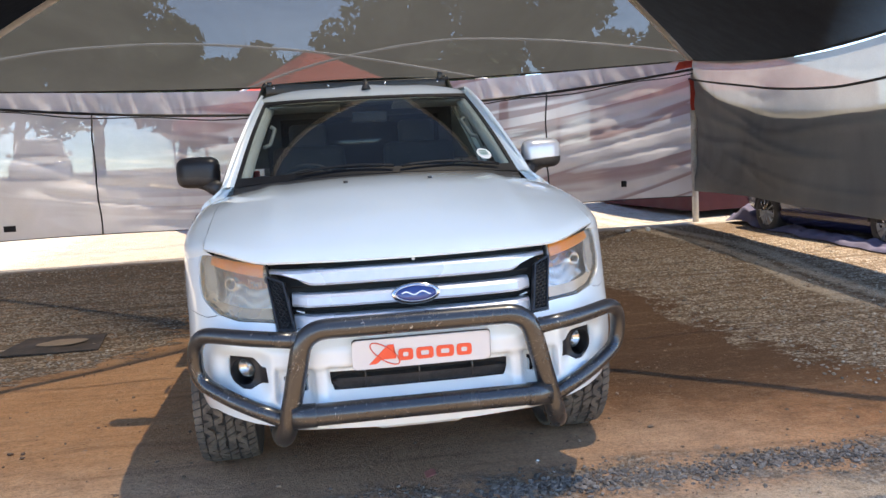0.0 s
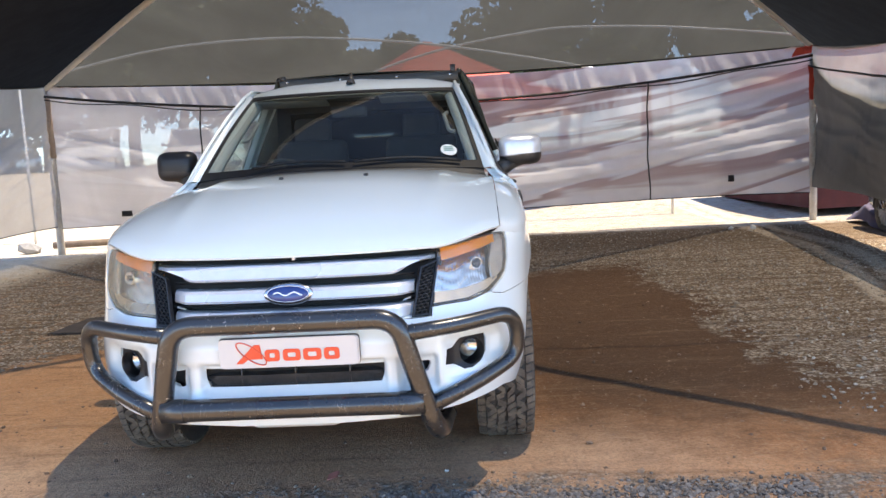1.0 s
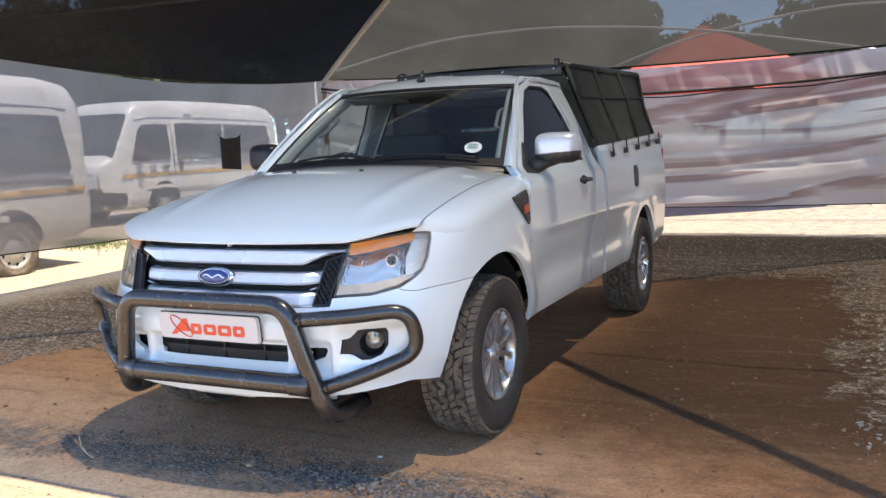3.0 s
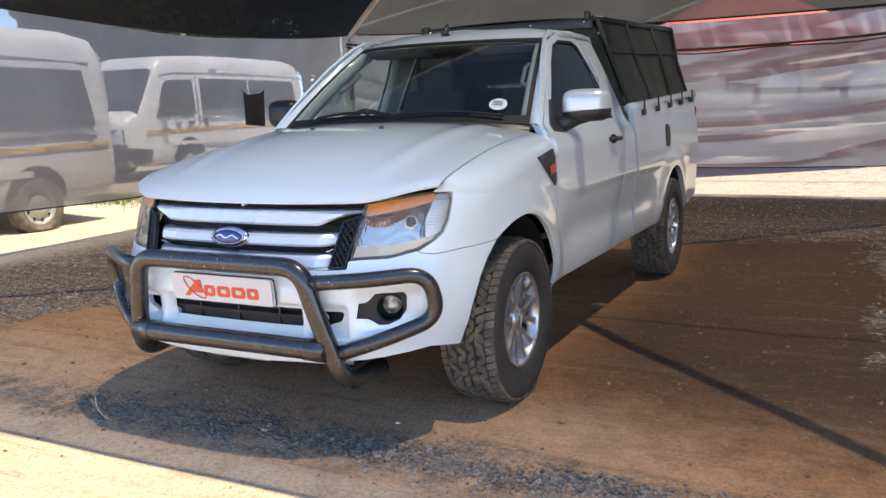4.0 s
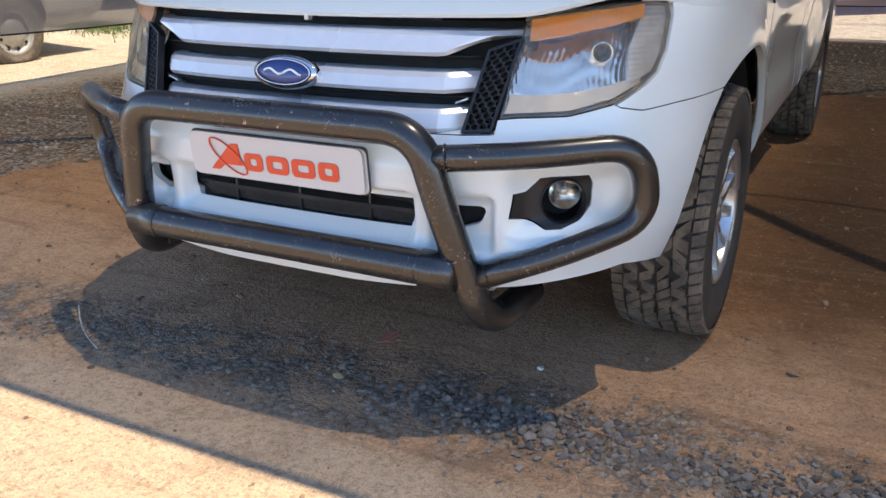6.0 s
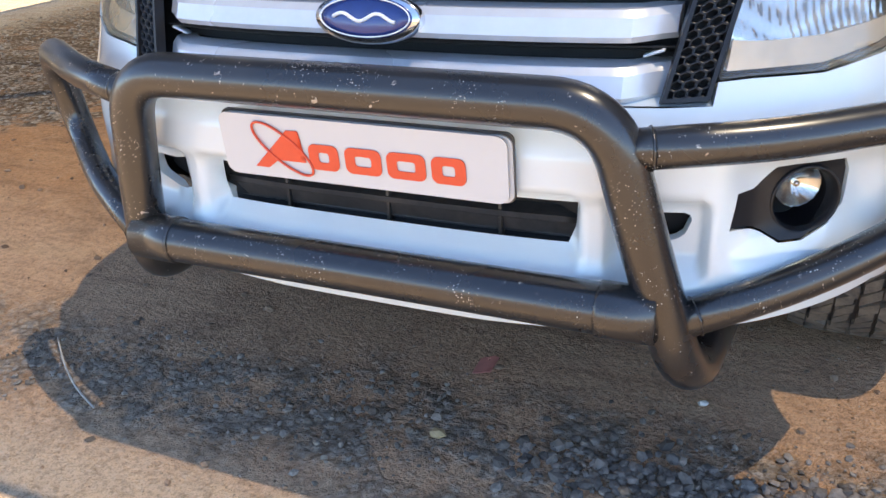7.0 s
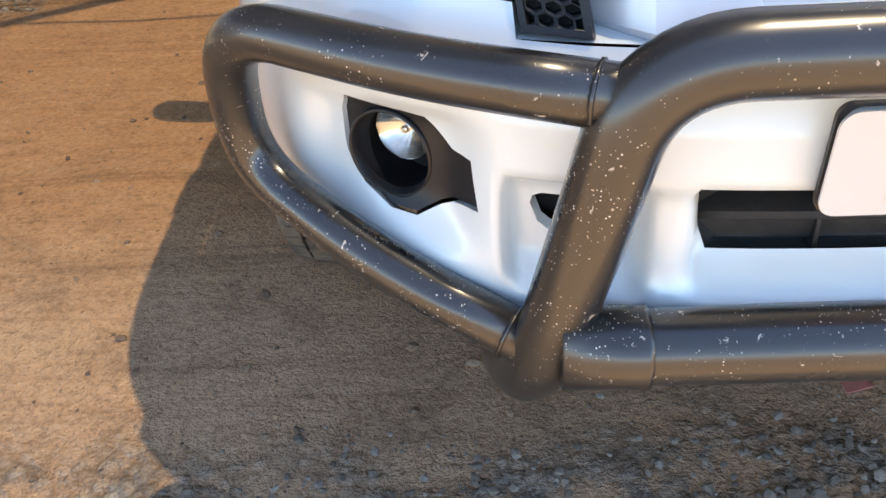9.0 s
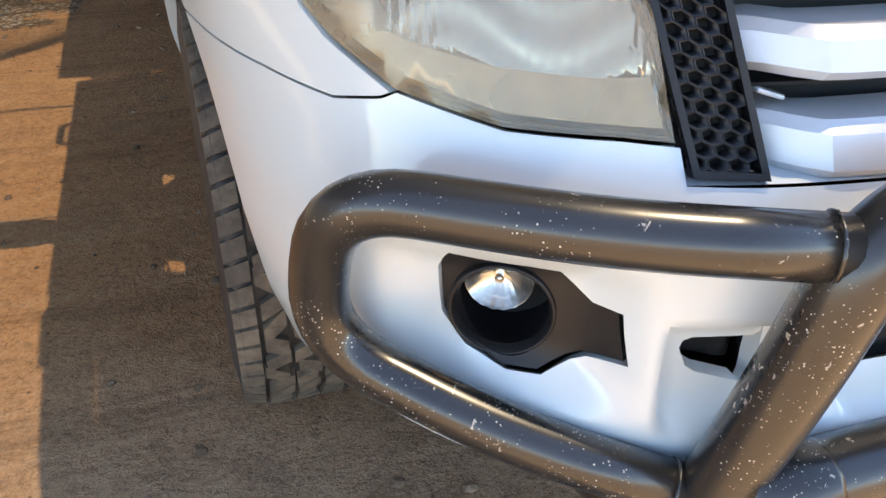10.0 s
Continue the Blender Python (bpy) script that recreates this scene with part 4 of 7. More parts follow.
WINDOW_HOLE = [(1.60, 1.265), (1.75, 1.405), (1.97, 1.60), (2.13, 1.705), (2.28, 1.745), (2.54, 1.75), (2.62, 1.725), (2.675, 1.57), (2.695, 1.40), (2.69, 1.275)]
DOOR = [(1.412, 0.475), (1.412, 0.80), (1.42, 1.05), (1.45, 1.20), (1.52, 1.262), (1.68, 1.405), (1.93, 1.62), (2.10, 1.735), (2.28, 1.78), (2.57, 1.786), (2.67, 1.755), (2.73, 1.57), (2.75, 1.40), (2.74, 1.26), (2.70, 1.10), (2.66, 0.80), (2.64, 0.475)]
for sx in (1, -1):
    # pillar and roof rail behind the door
    shell = [(1.45, 1.215), (1.47, 1.262), (1.62, 1.405), (1.89, 1.635), (2.08, 1.755), (2.20, 1.80), (2.60, 1.815), (2.90, 1.808), (2.955, 1.76), (2.965, 1.40), (2.97, 1.26), (2.97, 0.475), (2.652, 0.475), (2.672, 0.80), (2.712, 1.10), (2.752, 1.26), (2.762, 1.40), (2.742, 1.575), (2.682, 1.765), (2.575, 1.797), (2.28, 1.791), (2.095, 1.745), (1.922, 1.63), (1.672, 1.414), (1.512, 1.271)]
    carpart("cab_side", side_sheet(shell, sx), WHITE)
    door = carpart("door", side_sheet(DOOR, sx, (WINDOW_HOLE,), 0.022, 0.03), WHITE, label="white cab door, shut")
    g = carpart("side_window", side_sheet(WINDOW_HOLE, sx, (), 0.05, 0.0, -0.012), DARKGLASS if sx > 0 else glass("side_glass", (0.85, 0.90, 0.88)), door, "tinted side glass" if sx > 0 else "clear side glass")
    g.visible_shadow = False
    carpart("window_seal", side_sheet(WINDOW_HOLE, sx, ([(2.2 + (y - 2.2) * 0.955, 1.49 + (z - 1.49) * 0.93) for y, z in WINDOW_HOLE],), 0.03, 0.004, -0.004), SEAL, door)
    hp = Vector((sx * (flank(2.46, 1.155) + 0.03), 2.46, 1.155))
    handle = carpart("handle", tube(bent([hp + Vector((-sx * 0.04, -0.085, 0)), hp + Vector((0, -0.075, 0)), hp + Vector((0, 0.075, 0)), hp + Vector((-sx * 0.04, 0.085, 0))], 0.03), 0.013, 10), BLACK, door, "black door handle")
    carpart("handle_cup", side_sheet([(2.46 + 0.07 * math.cos(a), 1.155 + 0.028 * math.sin(a)) for a in np.linspace(0, 2 * math.pi, 20, endpoint=False)], sx, (), 0.02, 0.002, 0.003), CAVITY, door)
    # fender vent
    v = [(1.15, 1.125), (1.355, 1.155), (1.375, 1.12), (1.385, 1.0), (1.365, 0.975)]
    vent = carpart("fender_vent", side_sheet(v, sx, (), 0.02, 0.012, 0.008), BLACK, label="black wedge-shaped fender vent")
    carpart("vent_badge", side_sheet([(1.275, 1.075), (1.36, 1.085), (1.362, 1.045), (1.29, 1.035)], sx, (), 0.02, 0.002, 0.014), plain("orange_badge", (0.55, 0.10, 0.03), 0.4), vent, "small orange badge")
    # pillar trim between windscreen and door frame
    bm = bmesh.new()
    rows = []
    for i in range(25):
        t = i / 24
        inner = screen(0.725, t)
        y = 1.47 + (2.14 - 1.47) * t ** 0.98
        z = 1.262 + (1.782 - 1.262) * t
        outer = Vector((flank(y, z), y, z))
        mid = inner.lerp(outer, 0.5) + Vector((0.012, -0.022, 0.018))
        row = []
        for k in range(7):
            s = k / 6
            p = inner.lerp(mid, s).lerp(mid.lerp(outer, s), s)
            row.append(bm.verts.new((sx * p.x, p.y, p.z)))
        rows.append(row)
    for r, q in zip(rows, rows[1:]):
        for k in range(6):
            f = (r[k], r[k + 1], q[k + 1], q[k])
            bm.faces.new(f if sx > 0 else f[::-1])
    carpart("windscreen_pillar", bm, WHITE)
    # cowl corner between fender, hood and pillar
    bm = bmesh.new()
    a, b_, c, d = hood(0.815, 1.0), screen(0.735, 0.0), Vector((flank(1.50, 1.262), 1.50, 1.262)), Vector((flank(1.44, 1.13), 1.44, 1.13))
    vs = [bm.verts.new((sx * p.x, p.y, p.z)) for p in (a, b_, c, d, Vector((0.90, 1.42, 1.19)))]
    bm.faces.new((vs[0], vs[4], vs[2], vs[1]) if sx > 0 else (vs[1], vs[2], vs[4], vs[0]))
    bm.faces.new((vs[4], vs[3], vs[2]) if sx > 0 else (vs[2], vs[3], vs[4]))
    carpart("cowl_corner", bm, WHITE)
    # mirror
    mp = Matrix.Translation((sx * 0.985, 1.80, 1.36))
    bm = bmesh.new()
    bmesh.ops.create_uvsphere(bm, u_segments=28, v_segments=18, radius=1.0)
    for vert in bm.verts:
        x, y, z = vert.co
        se = lambda q: math.copysign(abs(q) ** 0.5, q)
        n = (abs(x) ** 4 + abs(z) ** 4) ** 0.25
        vert.co = Vector((se(x) * 0.122, y * 0.075, se(z) * 0.086)) if n else vert.co
        vert.co.y = max(-0.09, min(0.055, vert.co.y * (1.2 if y < 0 else 1)))
        vert.co.y += 0.05 * sx * vert.co.x / 0.12 * 0.5
    mirror_body = bm
    top = bm.copy()
    bmesh.ops.bisect_plane(top, geom=top.verts[:] + top.edges[:] + top.faces[:], plane_co=(0, 0, -0.028), plane_no=(-0.06 * sx, 0, 1), clear_inner=True)
    bmesh.ops.bisect_plane(mirror_body, geom=mirror_body.verts[:] + mirror_body.edges[:] + mirror_body.faces[:], plane_co=(0, 0, -0.024), plane_no=(-0.06 * sx, 0, 1), clear_outer=True)
    for q in (top, mirror_body):
        q.transform(mp)
    arm = carpart("mirror", mirror_body, BLACK, label="folding door mirror")
    carpart("mirror_cover", top, SILVER if sx > 0 else GLOSSBLACK, arm, "silver mirror cover" if sx > 0 else "black mirror cover")
    carpart("mirror_arm", tube(bent([(sx * (flank(1.70, 1.25) - 0.02), 1.70, 1.255), (sx * 0.92, 1.76, 1.285), (sx * 0.99, 1.80, 1.305)], 0.03), lambda t: 0.045 - 0.012 * t, 12), BLACK, arm)
    carpart("mirror_base", side_sheet([(1.555, 1.235), (1.70, 1.225), (1.72, 1.40), (1.70, 1.392)], sx, (), 0.03, 0.01, 0.006), BLACK, arm)
    carpart("mirror_glass", box((0.19, 0.004, 0.125), Matrix.Translation((sx * 0.985, 1.857, 1.36)), 0.001), CHROME, arm)
    # load bed side
    rear_arch = arch(REAR_AXLE, 0.485, lo=0.475)
    bed = [(3.03, 0.475)] + [p for p in rear_arch] + [(4.95, 0.50), (5.20, 0.56), (5.22, 1.0), (5.215, bed_top(5.2))] + [(y, bed_top(y)) for y in np.linspace(5.1, 3.03, 12)]
    bs = carpart("bed_side", patch(bed, lambda y, z: wrap(sx * (UC + y - YC), min(z, 1.44)), 0.03, (), 0.04, flip=False), WHITE, label="white load bed side")
    carpart("bed_rail", tube([(sx * (half_width(1.33) - 0.035), y, bed_top(y) + 0.004) for y in np.linspace(3.03, 5.21, 14)], 0.034, 8), WHITE, bs, "white rolled rail")
    for k in range(5):
        y = 3.28 + 0.42 * k
        carpart("tie_hook", box((0.032, 0.085, 0.042), Matrix.Translation((sx * (half_width(1.27) - 0.002), y, bed_top(y) - 0.035)), 0.010), BLACK, bs, "small black tie-down hook")
        carpart("cord_end", tube([(sx * (half_width(1.3) + 0.012), y, bed_top(y) - 0.04), (sx * (half_width(1.3) + 0.004), y + 0.01, bed_top(y) + 0.05)], 0.006, 6), CORD, bs)
    if sx > 0:
        fl = [(3.98 + 0.07 * math.copysign(abs(math.cos(a)) ** 0.6, math.cos(a)), 1.115 + 0.085 * math.copysign(abs(math.sin(a)) ** 0.6, math.sin(a))) for a in np.linspace(0, 2 * math.pi, 28, endpoint=False)]
        carpart("fuel_flap", patch(fl, lambda y, z: wrap(UC + y - YC, z) + Vector((0.006, 0, 0)), 0.03, (), 0.01), BLACK, bs, "black fuel filler flap")
    carpart("tail_lamp", box((0.07, 0.05, 0.36), Matrix.Translation((sx * 0.885, 5.215, 1.14)), 0.015), plain("red_lens", (0.35, 0.02, 0.02), 0.2, coat=0.5), label="red tail lamp")

carpart("cab_back", box((1.50, 0.03, 0.80), Matrix.Translation((0, 2.955, 0.90)), 0.01), INTERIOR)
bm = box((1.46, 0.03, 0.46), Matrix.Translation((0, 2.955, 1.53)), 0.01)
rear_glass = carpart("rear_window", box((1.30, 0.006, 0.36), Matrix.Translation((0, 2.94, 1.50))), plain("dark_rear_glass", (0.016, 0.017, 0.018), 0.12, 0, 0.1, 10))
bm.free()
for x in (-0.60, 0.60):
    carpart("rear_pillar", box((0.10, 0.04, 0.46), Matrix.Translation((x, 2.95, 1.52)), 0.012), INTERIOR)
carpart("rear_header", box((1.26, 0.04, 0.08), Matrix.Translation((0, 2.95, 1.715)), 0.012), INTERIOR)
carpart("tailgate", box((1.62, 0.05, 0.62), Matrix.Translation((0, 5.20, 1.08)), 0.012), WHITE)
carpart("bed_floor", box((1.70, 2.15, 0.04), Matrix.Translation((0, 4.11, 0.80)), 0.004), BLACK)
carpart("cab_floor", box((1.66, 1.75, 0.06), Matrix.Translation((0, 2.18, 0.55)), 0.01), CAVITY)
carpart("chassis", box((0.80, 4.3, 0.14), Matrix.Translation((0, 2.75, 0.50)), 0.02), CAVITY)
carpart("rear_axle", tube([(-0.8, REAR_AXLE, HUB_Z), (0.8, REAR_AXLE, HUB_Z)], 0.05, 12), CAVITY)
carpart("front_axle", tube([(-0.8, FRONT_AXLE, HUB_Z), (0.8, FRONT_AXLE, HUB_Z)], 0.04, 12), CAVITY)
for sx in (1, -1):
    for ya in (FRONT_AXLE, REAR_AXLE):
        bm = bmesh.new()
        rows = []
        for k in range(2, 15):
            a = math.pi * k / 20
            rows.append([bm.verts.new((sx * x, ya + 0.50 * 0.95 * math.cos(a), HUB_Z + 0.495 * math.sin(a))) for x in (0.52, 0.915)])
        for r, q in zip(rows, rows[1:]):
            bm.faces.new((r[0], r[1], q[1], q[0]))
        bm.faces.new([r[0] for r in rows])
        carpart("wheel_well", bm, CAVITY)

# inside the cab
dash = carpart("dashboard", patch([(x, 0.0) for x in np.linspace(-0.70, 0.70, 16)] + [(x, 1.0) for x in np.linspace(0.70, -0.70, 16)], lambda x, t: Vector((x, 1.36 + 0.20 * (x / 0.7) ** 2 + 0.42 * t, 1.272 + 0.02 * math.sin(math.pi * t) - 0.30 * ease(t, 0.8, 1.0) + (0.055 * math.exp(-((x + 0.38) / 0.16) ** 2) * math.sin(math.pi * t)))), 0.05, (), 0.0), INTERIOR)
bm = bmesh.new()
wheel_at = Matrix.Translation((-0.38, 1.87, 1.20)) @ Matrix.Rotation(radians(-62), 4, "X")
ringline = [wheel_at @ Vector((0.185 * math.cos(a), 0.185 * math.sin(a), 0)) for a in np.linspace(0, 2 * math.pi, 33)]
add_tube(bm, ringline, 0.014, 8, False)
for a in (0.2, math.pi - 0.2, -math.pi / 2):
    add_tube(bm, [wheel_at @ Vector((0.03 * math.cos(a), 0.03 * math.sin(a), -0.02)), wheel_at @ Vector((0.18 * math.cos(a), 0.18 * math.sin(a), 0))], 0.013, 8)
bmesh.ops.create_uvsphere(bm, u_segments=12, v_segments=8, radius=0.065, matrix=wheel_at @ Matrix.Diagonal((1, 1, 0.4, 1)))
carpart("steering_wheel", bm, INTERIOR)
for x in (-0.37, 0.37):
    seat = carpart("seat", box((0.50, 0.50, 0.16), Matrix.Translation((x, 2.33, 0.86)), 0.05, 3), FABRIC)
    carpart("backrest", box((0.48, 0.14, 0.62), Matrix.Translation((x, 2.66, 1.18)) @ Matrix.Rotation(radians(-14), 4, "X"), 0.05, 3), FABRIC, seat)
    carpart("headrest", box((0.25, 0.09, 0.17), Matrix.Translation((x, 2.77, 1.55)) @ Matrix.Rotation(radians(-10), 4, "X"), 0.035, 3), FABRIC, seat)
    carpart("sun_visor", box((0.42, 0.15, 0.014), Matrix.Translation((x, 2.20, 1.705)) @ Matrix.Rotation(radians(-12), 4, "X"), 0.006), PALE)
for sx in (1, -1):
    carpart("pillar_trim", tube([Vector((sx * (screen(0.70, t).x), screen(0.70, t).y + 0.05, screen(0.70, t).z - 0.02)) for t in np.linspace(0.02, 0.98, 12)], 0.042, 8), plain("pale_pillar_trim", (0.50, 0.50, 0.48), 0.8, 0, 0.08, 40))
    carpart("grab_handle", tube(bent([(sx * 0.62, 1.86, 1.48), (sx * 0.585, 1.88, 1.49), (sx * 0.555, 2.02, 1.585), (sx * 0.58, 2.03, 1.60)], 0.03), 0.011, 8), PALE)
carpart("rear_view_mirror", box((0.21, 0.03, 0.065), Matrix.Translation((0, 1.98, 1.63)), 0.012), INTERIOR)


# ---- nose details ----
def face(x, z, out=0.0):
    """A point on the nose, set out by so much."""
    p = wrap(u_of_x(x, z), z)
    if z > 0.70:
        p.y = wrap(u_of_x(x, z), z).y
    return p + Vector((0, -out, 0))


def grille_bar(end, z_top, z_bot, out, end_top=None, depth=0.05):
    """A silver cross bar: a lying facet on top, an upright face, chamfered ends."""
    end_top = end_top or end
    bm = bmesh.new()
    rows = []
    for k in range(49):
        s = -1 + 2 * k / 48
        a = abs(s)
        back = 0.045 * ease(a, 0.86, 1.0)
        lift = (z_top - z_bot) * 0.55 * ease(a, 0.80, 1.0) if end_top > end else 0
        row = []
        for z, xe, o in ((z_top, end_top, -depth), (z_top - 0.002, end_top, out - 0.012), (z_top - 0.012, end_top, out), (z_bot + 0.010 + lift, end, out + 0.004), (z_bot + lift, end, out - 0.008), (z_bot + 0.004 + lift, end, -depth)):
            x = s * xe
            p = face(x, 0.5 * (z_top + z_bot), o)
            row.append(bm.verts.new((x, p.y + back + (z - z_bot) * 0.25, z)))
        rows.append(row)
    for r, q in zip(rows, rows[1:]):
        for i in range(5):
            bm.faces.new((r[i], r[i + 1], q[i + 1], q[i]))
    bm.faces.new(rows[0])
    bm.faces.new(rows[-1][::-1])
    return bm


grille = carpart("grille", patch([(x, 0.745) for x in np.linspace(-0.56, 0.56, 20)] + [(x, 0.99) for x in np.linspace(0.58, -0.58, 20)], lambda x, z: face(x, z, -0.075), 0.05, (), 0), CAVITY, label="black grille with silver cross bars")
carpart("grille_bar", grille_bar(0.480, 0.976, 0.917, 0.008, 0.574), SILVER, grille, "silver cross bar", sharp=22)
carpart("grille_bar", grille_bar(0.470, 0.886, 0.838, 0.012), SILVER, grille, "silver cross bar", sharp=22)
carpart("grille_bar", grille_bar(0.465, 0.806, 0.753, 0.012), SILVER, grille, "silver cross bar", sharp=22)
for z in (0.912, 0.824):
    carpart("grille_slat", patch([(x, 0) for x in np.linspace(-0.47, 0.47, 14)] + [(x, 1) for x in np.linspace(0.47, -0.47, 14)], lambda x, t: face(x, z, -0.03) + Vector((0, 0.03 * t, 0.006 - 0.012 * t)), 0.05, (), 0.003), CAVITY, grille)
carpart("hood_latch", box((0.012, 0.02, 0.022), Matrix.Translation((0.008, 0.165, 0.997)), 0.002), SILVER, grille)
for sx in (1, -1):
    bm = box((0.034, 0.016, 0.005), Matrix.Translation((sx * 0.440, face(0.438, 0.824).y + 0.036, 0.819)) @ Matrix.Rotation(radians(-sx * 20), 4, "Y"), 0.002)
    carpart("corner_clip", bm, SILVER, grille)
    # honeycomb insert
    c = [Vector((sx * 0.497, 0, 0.936)), Vector((sx * 0.568, 0, 0.962)), Vector((sx * 0.530, 0, 0.760)), Vector((sx * 0.463, 0, 0.757))]
    for p in c:
        p.y = face(p.x, p.z).y + 0.004

    def insert(u, v, o=0.0):
        p = c[3].lerp(c[2], u).lerp(c[0].lerp(c[1], u), v)
        return p + Vector((0, o, 0))

    rim = [(0, 0), (1, 0), (1, 1), (0, 1)]
    inner = [(0.10, 0.035), (0.90, 0.035), (0.90, 0.965), (0.10, 0.965)]
    bezel = carpart("honeycomb_insert", patch(rim, lambda u, v: insert(u, v, -0.008), 0.06, (inner,), 0.02, flip=sx < 0), GLOSSBLACK, label="black honeycomb insert beside the grille")
    bm = bmesh.new()
    width, height, r = 0.068, 0.19, 0.0098
    for j in range(16):
        for i in range(6):
            cx, cz = (i + 0.5 * (j % 2)) * r * 1.90 + 0.004, j * r * 1.22 + 0.010
            if not (0.006 < cx < width - 0.006 and 0.006 < cz < height - 0.006):
                continue
            out, inn, bk = [], [], []
            for k in range(6):
                a = math.pi / 6 + k * math.pi / 3
                for lst, rr, dy in ((out, r, 0.0), (inn, r * 0.84, 0.0), (bk, r * 0.84, 0.016)):
                    lst.append(bm.verts.new(insert((cx + rr * 1.06 * math.cos(a)) / width, (cz + rr * 0.80 * math.sin(a)) / height, dy - 0.002)))
            for k in range(6):
                n = (k + 1) % 6
                bm.faces.new((out[k], inn[k], inn[n], out[n]))
                bm.faces.new((inn[k], bk[k], bk[n], inn[n]))
    tagged(carpart("honeycomb", bm, GLOSSBLACK, bezel), kind="stuff")
    carpart("backing", patch(rim, lambda u, v: insert(u, v, 0.016), 0.1, (), 0), CAVITY, bezel)

# maker's oval, without its lettering
BLUE = plain("blue_oval", (0.012, 0.035, 0.17), 0.2, 0.2, 0.15, 50, coat=0.6)
OVALWHITE = plain("oval_white", (0.85, 0.86, 0.88), 0.3, 0, 0.03, 60)


def oval(a, b, depth, dome):
    bm = bmesh.new()
    rings = []
    for k, (s, h) in enumerate(((1.0, 0.0), (1.0, depth * 0.7), (0.97, depth), (0.7, depth + dome * 0.6), (0.3, depth + dome), (0.0001, depth + dome))):
        rings.append([bm.verts.new((a * s * math.cos(t), -h, b * s * math.sin(t))) for t in np.linspace(0, 2 * math.pi, 48, endpoint=False)])
    for p, q in zip(rings, rings[1:]):
        for k in range(48):
            bm.faces.new((p[k], p[(k + 1) % 48], q[(k + 1) % 48], q[k]))
    return bm


badge_at = Matrix.Translation((0, 0.085, 0.866)) @ Matrix.Rotation(radians(-12), 4, "X")
bm = oval(0.094, 0.041, 0.022, 0.004)
bm.transform(badge_at)
badge = carpart("badge", bm, CHROME, grille, "oval blue badge with a chrome rim")
bm = oval(0.084, 0.0335, 0.024, 0.005)
bm.transform(badge_at)
carpart("badge_face", bm, BLUE, grille, "glossy blue oval")
bm = bmesh.new()
add_tube(bm, [Vector((0.079 * math.cos(t), -0.0275, 0.030 * math.sin(t))) for t in np.linspace(0, 2 * math.pi, 49)], 0.0012, 6, False)
for x0, x1, z0, amp in ((-0.055, 0.055, 0.0, 0.006),):
    add_tube(bm, [Vector((x0 + (x1 - x0) * k / 20, -0.0295, z0 + amp * math.sin(k * 0.55))) for k in range(21)], 0.0030, 6)
bm.transform(badge_at)
carpart("badge_mark", bm, OVALWHITE, grille, "white squiggle and ring")


# head lamps
def lamp_lens(name, tint, film, least, most):
    """Lamp cover of old plastic: clear, with a film of yellowed haze."""
    m, nodes, links, b = shader(name)
    nodes.remove(b)
    at = coords(nodes)
    tr = nodes.new("ShaderNodeBsdfTransparent")
    tr.inputs[0].default_value = (*tint, 1)
    haze = nodes.new("ShaderNodeBsdfDiffuse")
    haze.inputs[0].default_value = (*film, 1)
    gl = nodes.new("ShaderNodeBsdfGlossy")
    gl.inputs["Roughness"].default_value = 0.12
    fw = nodes.new("ShaderNodeLayerWeight")
    fw.inputs[0].default_value = 0.5
    fr = ramp_node(nodes, links, fw.outputs["Facing"], [(0.0, 0.05), (0.6, 0.10), (0.85, 0.35), (1.0, 1.0)])
    n = noise_node(nodes, links, 7.0, 5, 0.6, at)
    amount = ramp_node(nodes, links, n.outputs[0], [(0.35, least), (0.7, most)])
    a = nodes.new("ShaderNodeMixShader")
    links.new(amount.outputs[0], a.inputs[0])
    links.new(tr.outputs[0], a.inputs[1])
    links.new(haze.outputs[0], a.inputs[2])
    c = nodes.new("ShaderNodeMixShader")
    links.new(fr.outputs[0], c.inputs[0])
    links.new(a.outputs[0], c.inputs[1])
    links.new(gl.outputs[0], c.inputs[2])
    links.new(c.outputs[0], nodes["Material Output"].inputs[0])
    return m


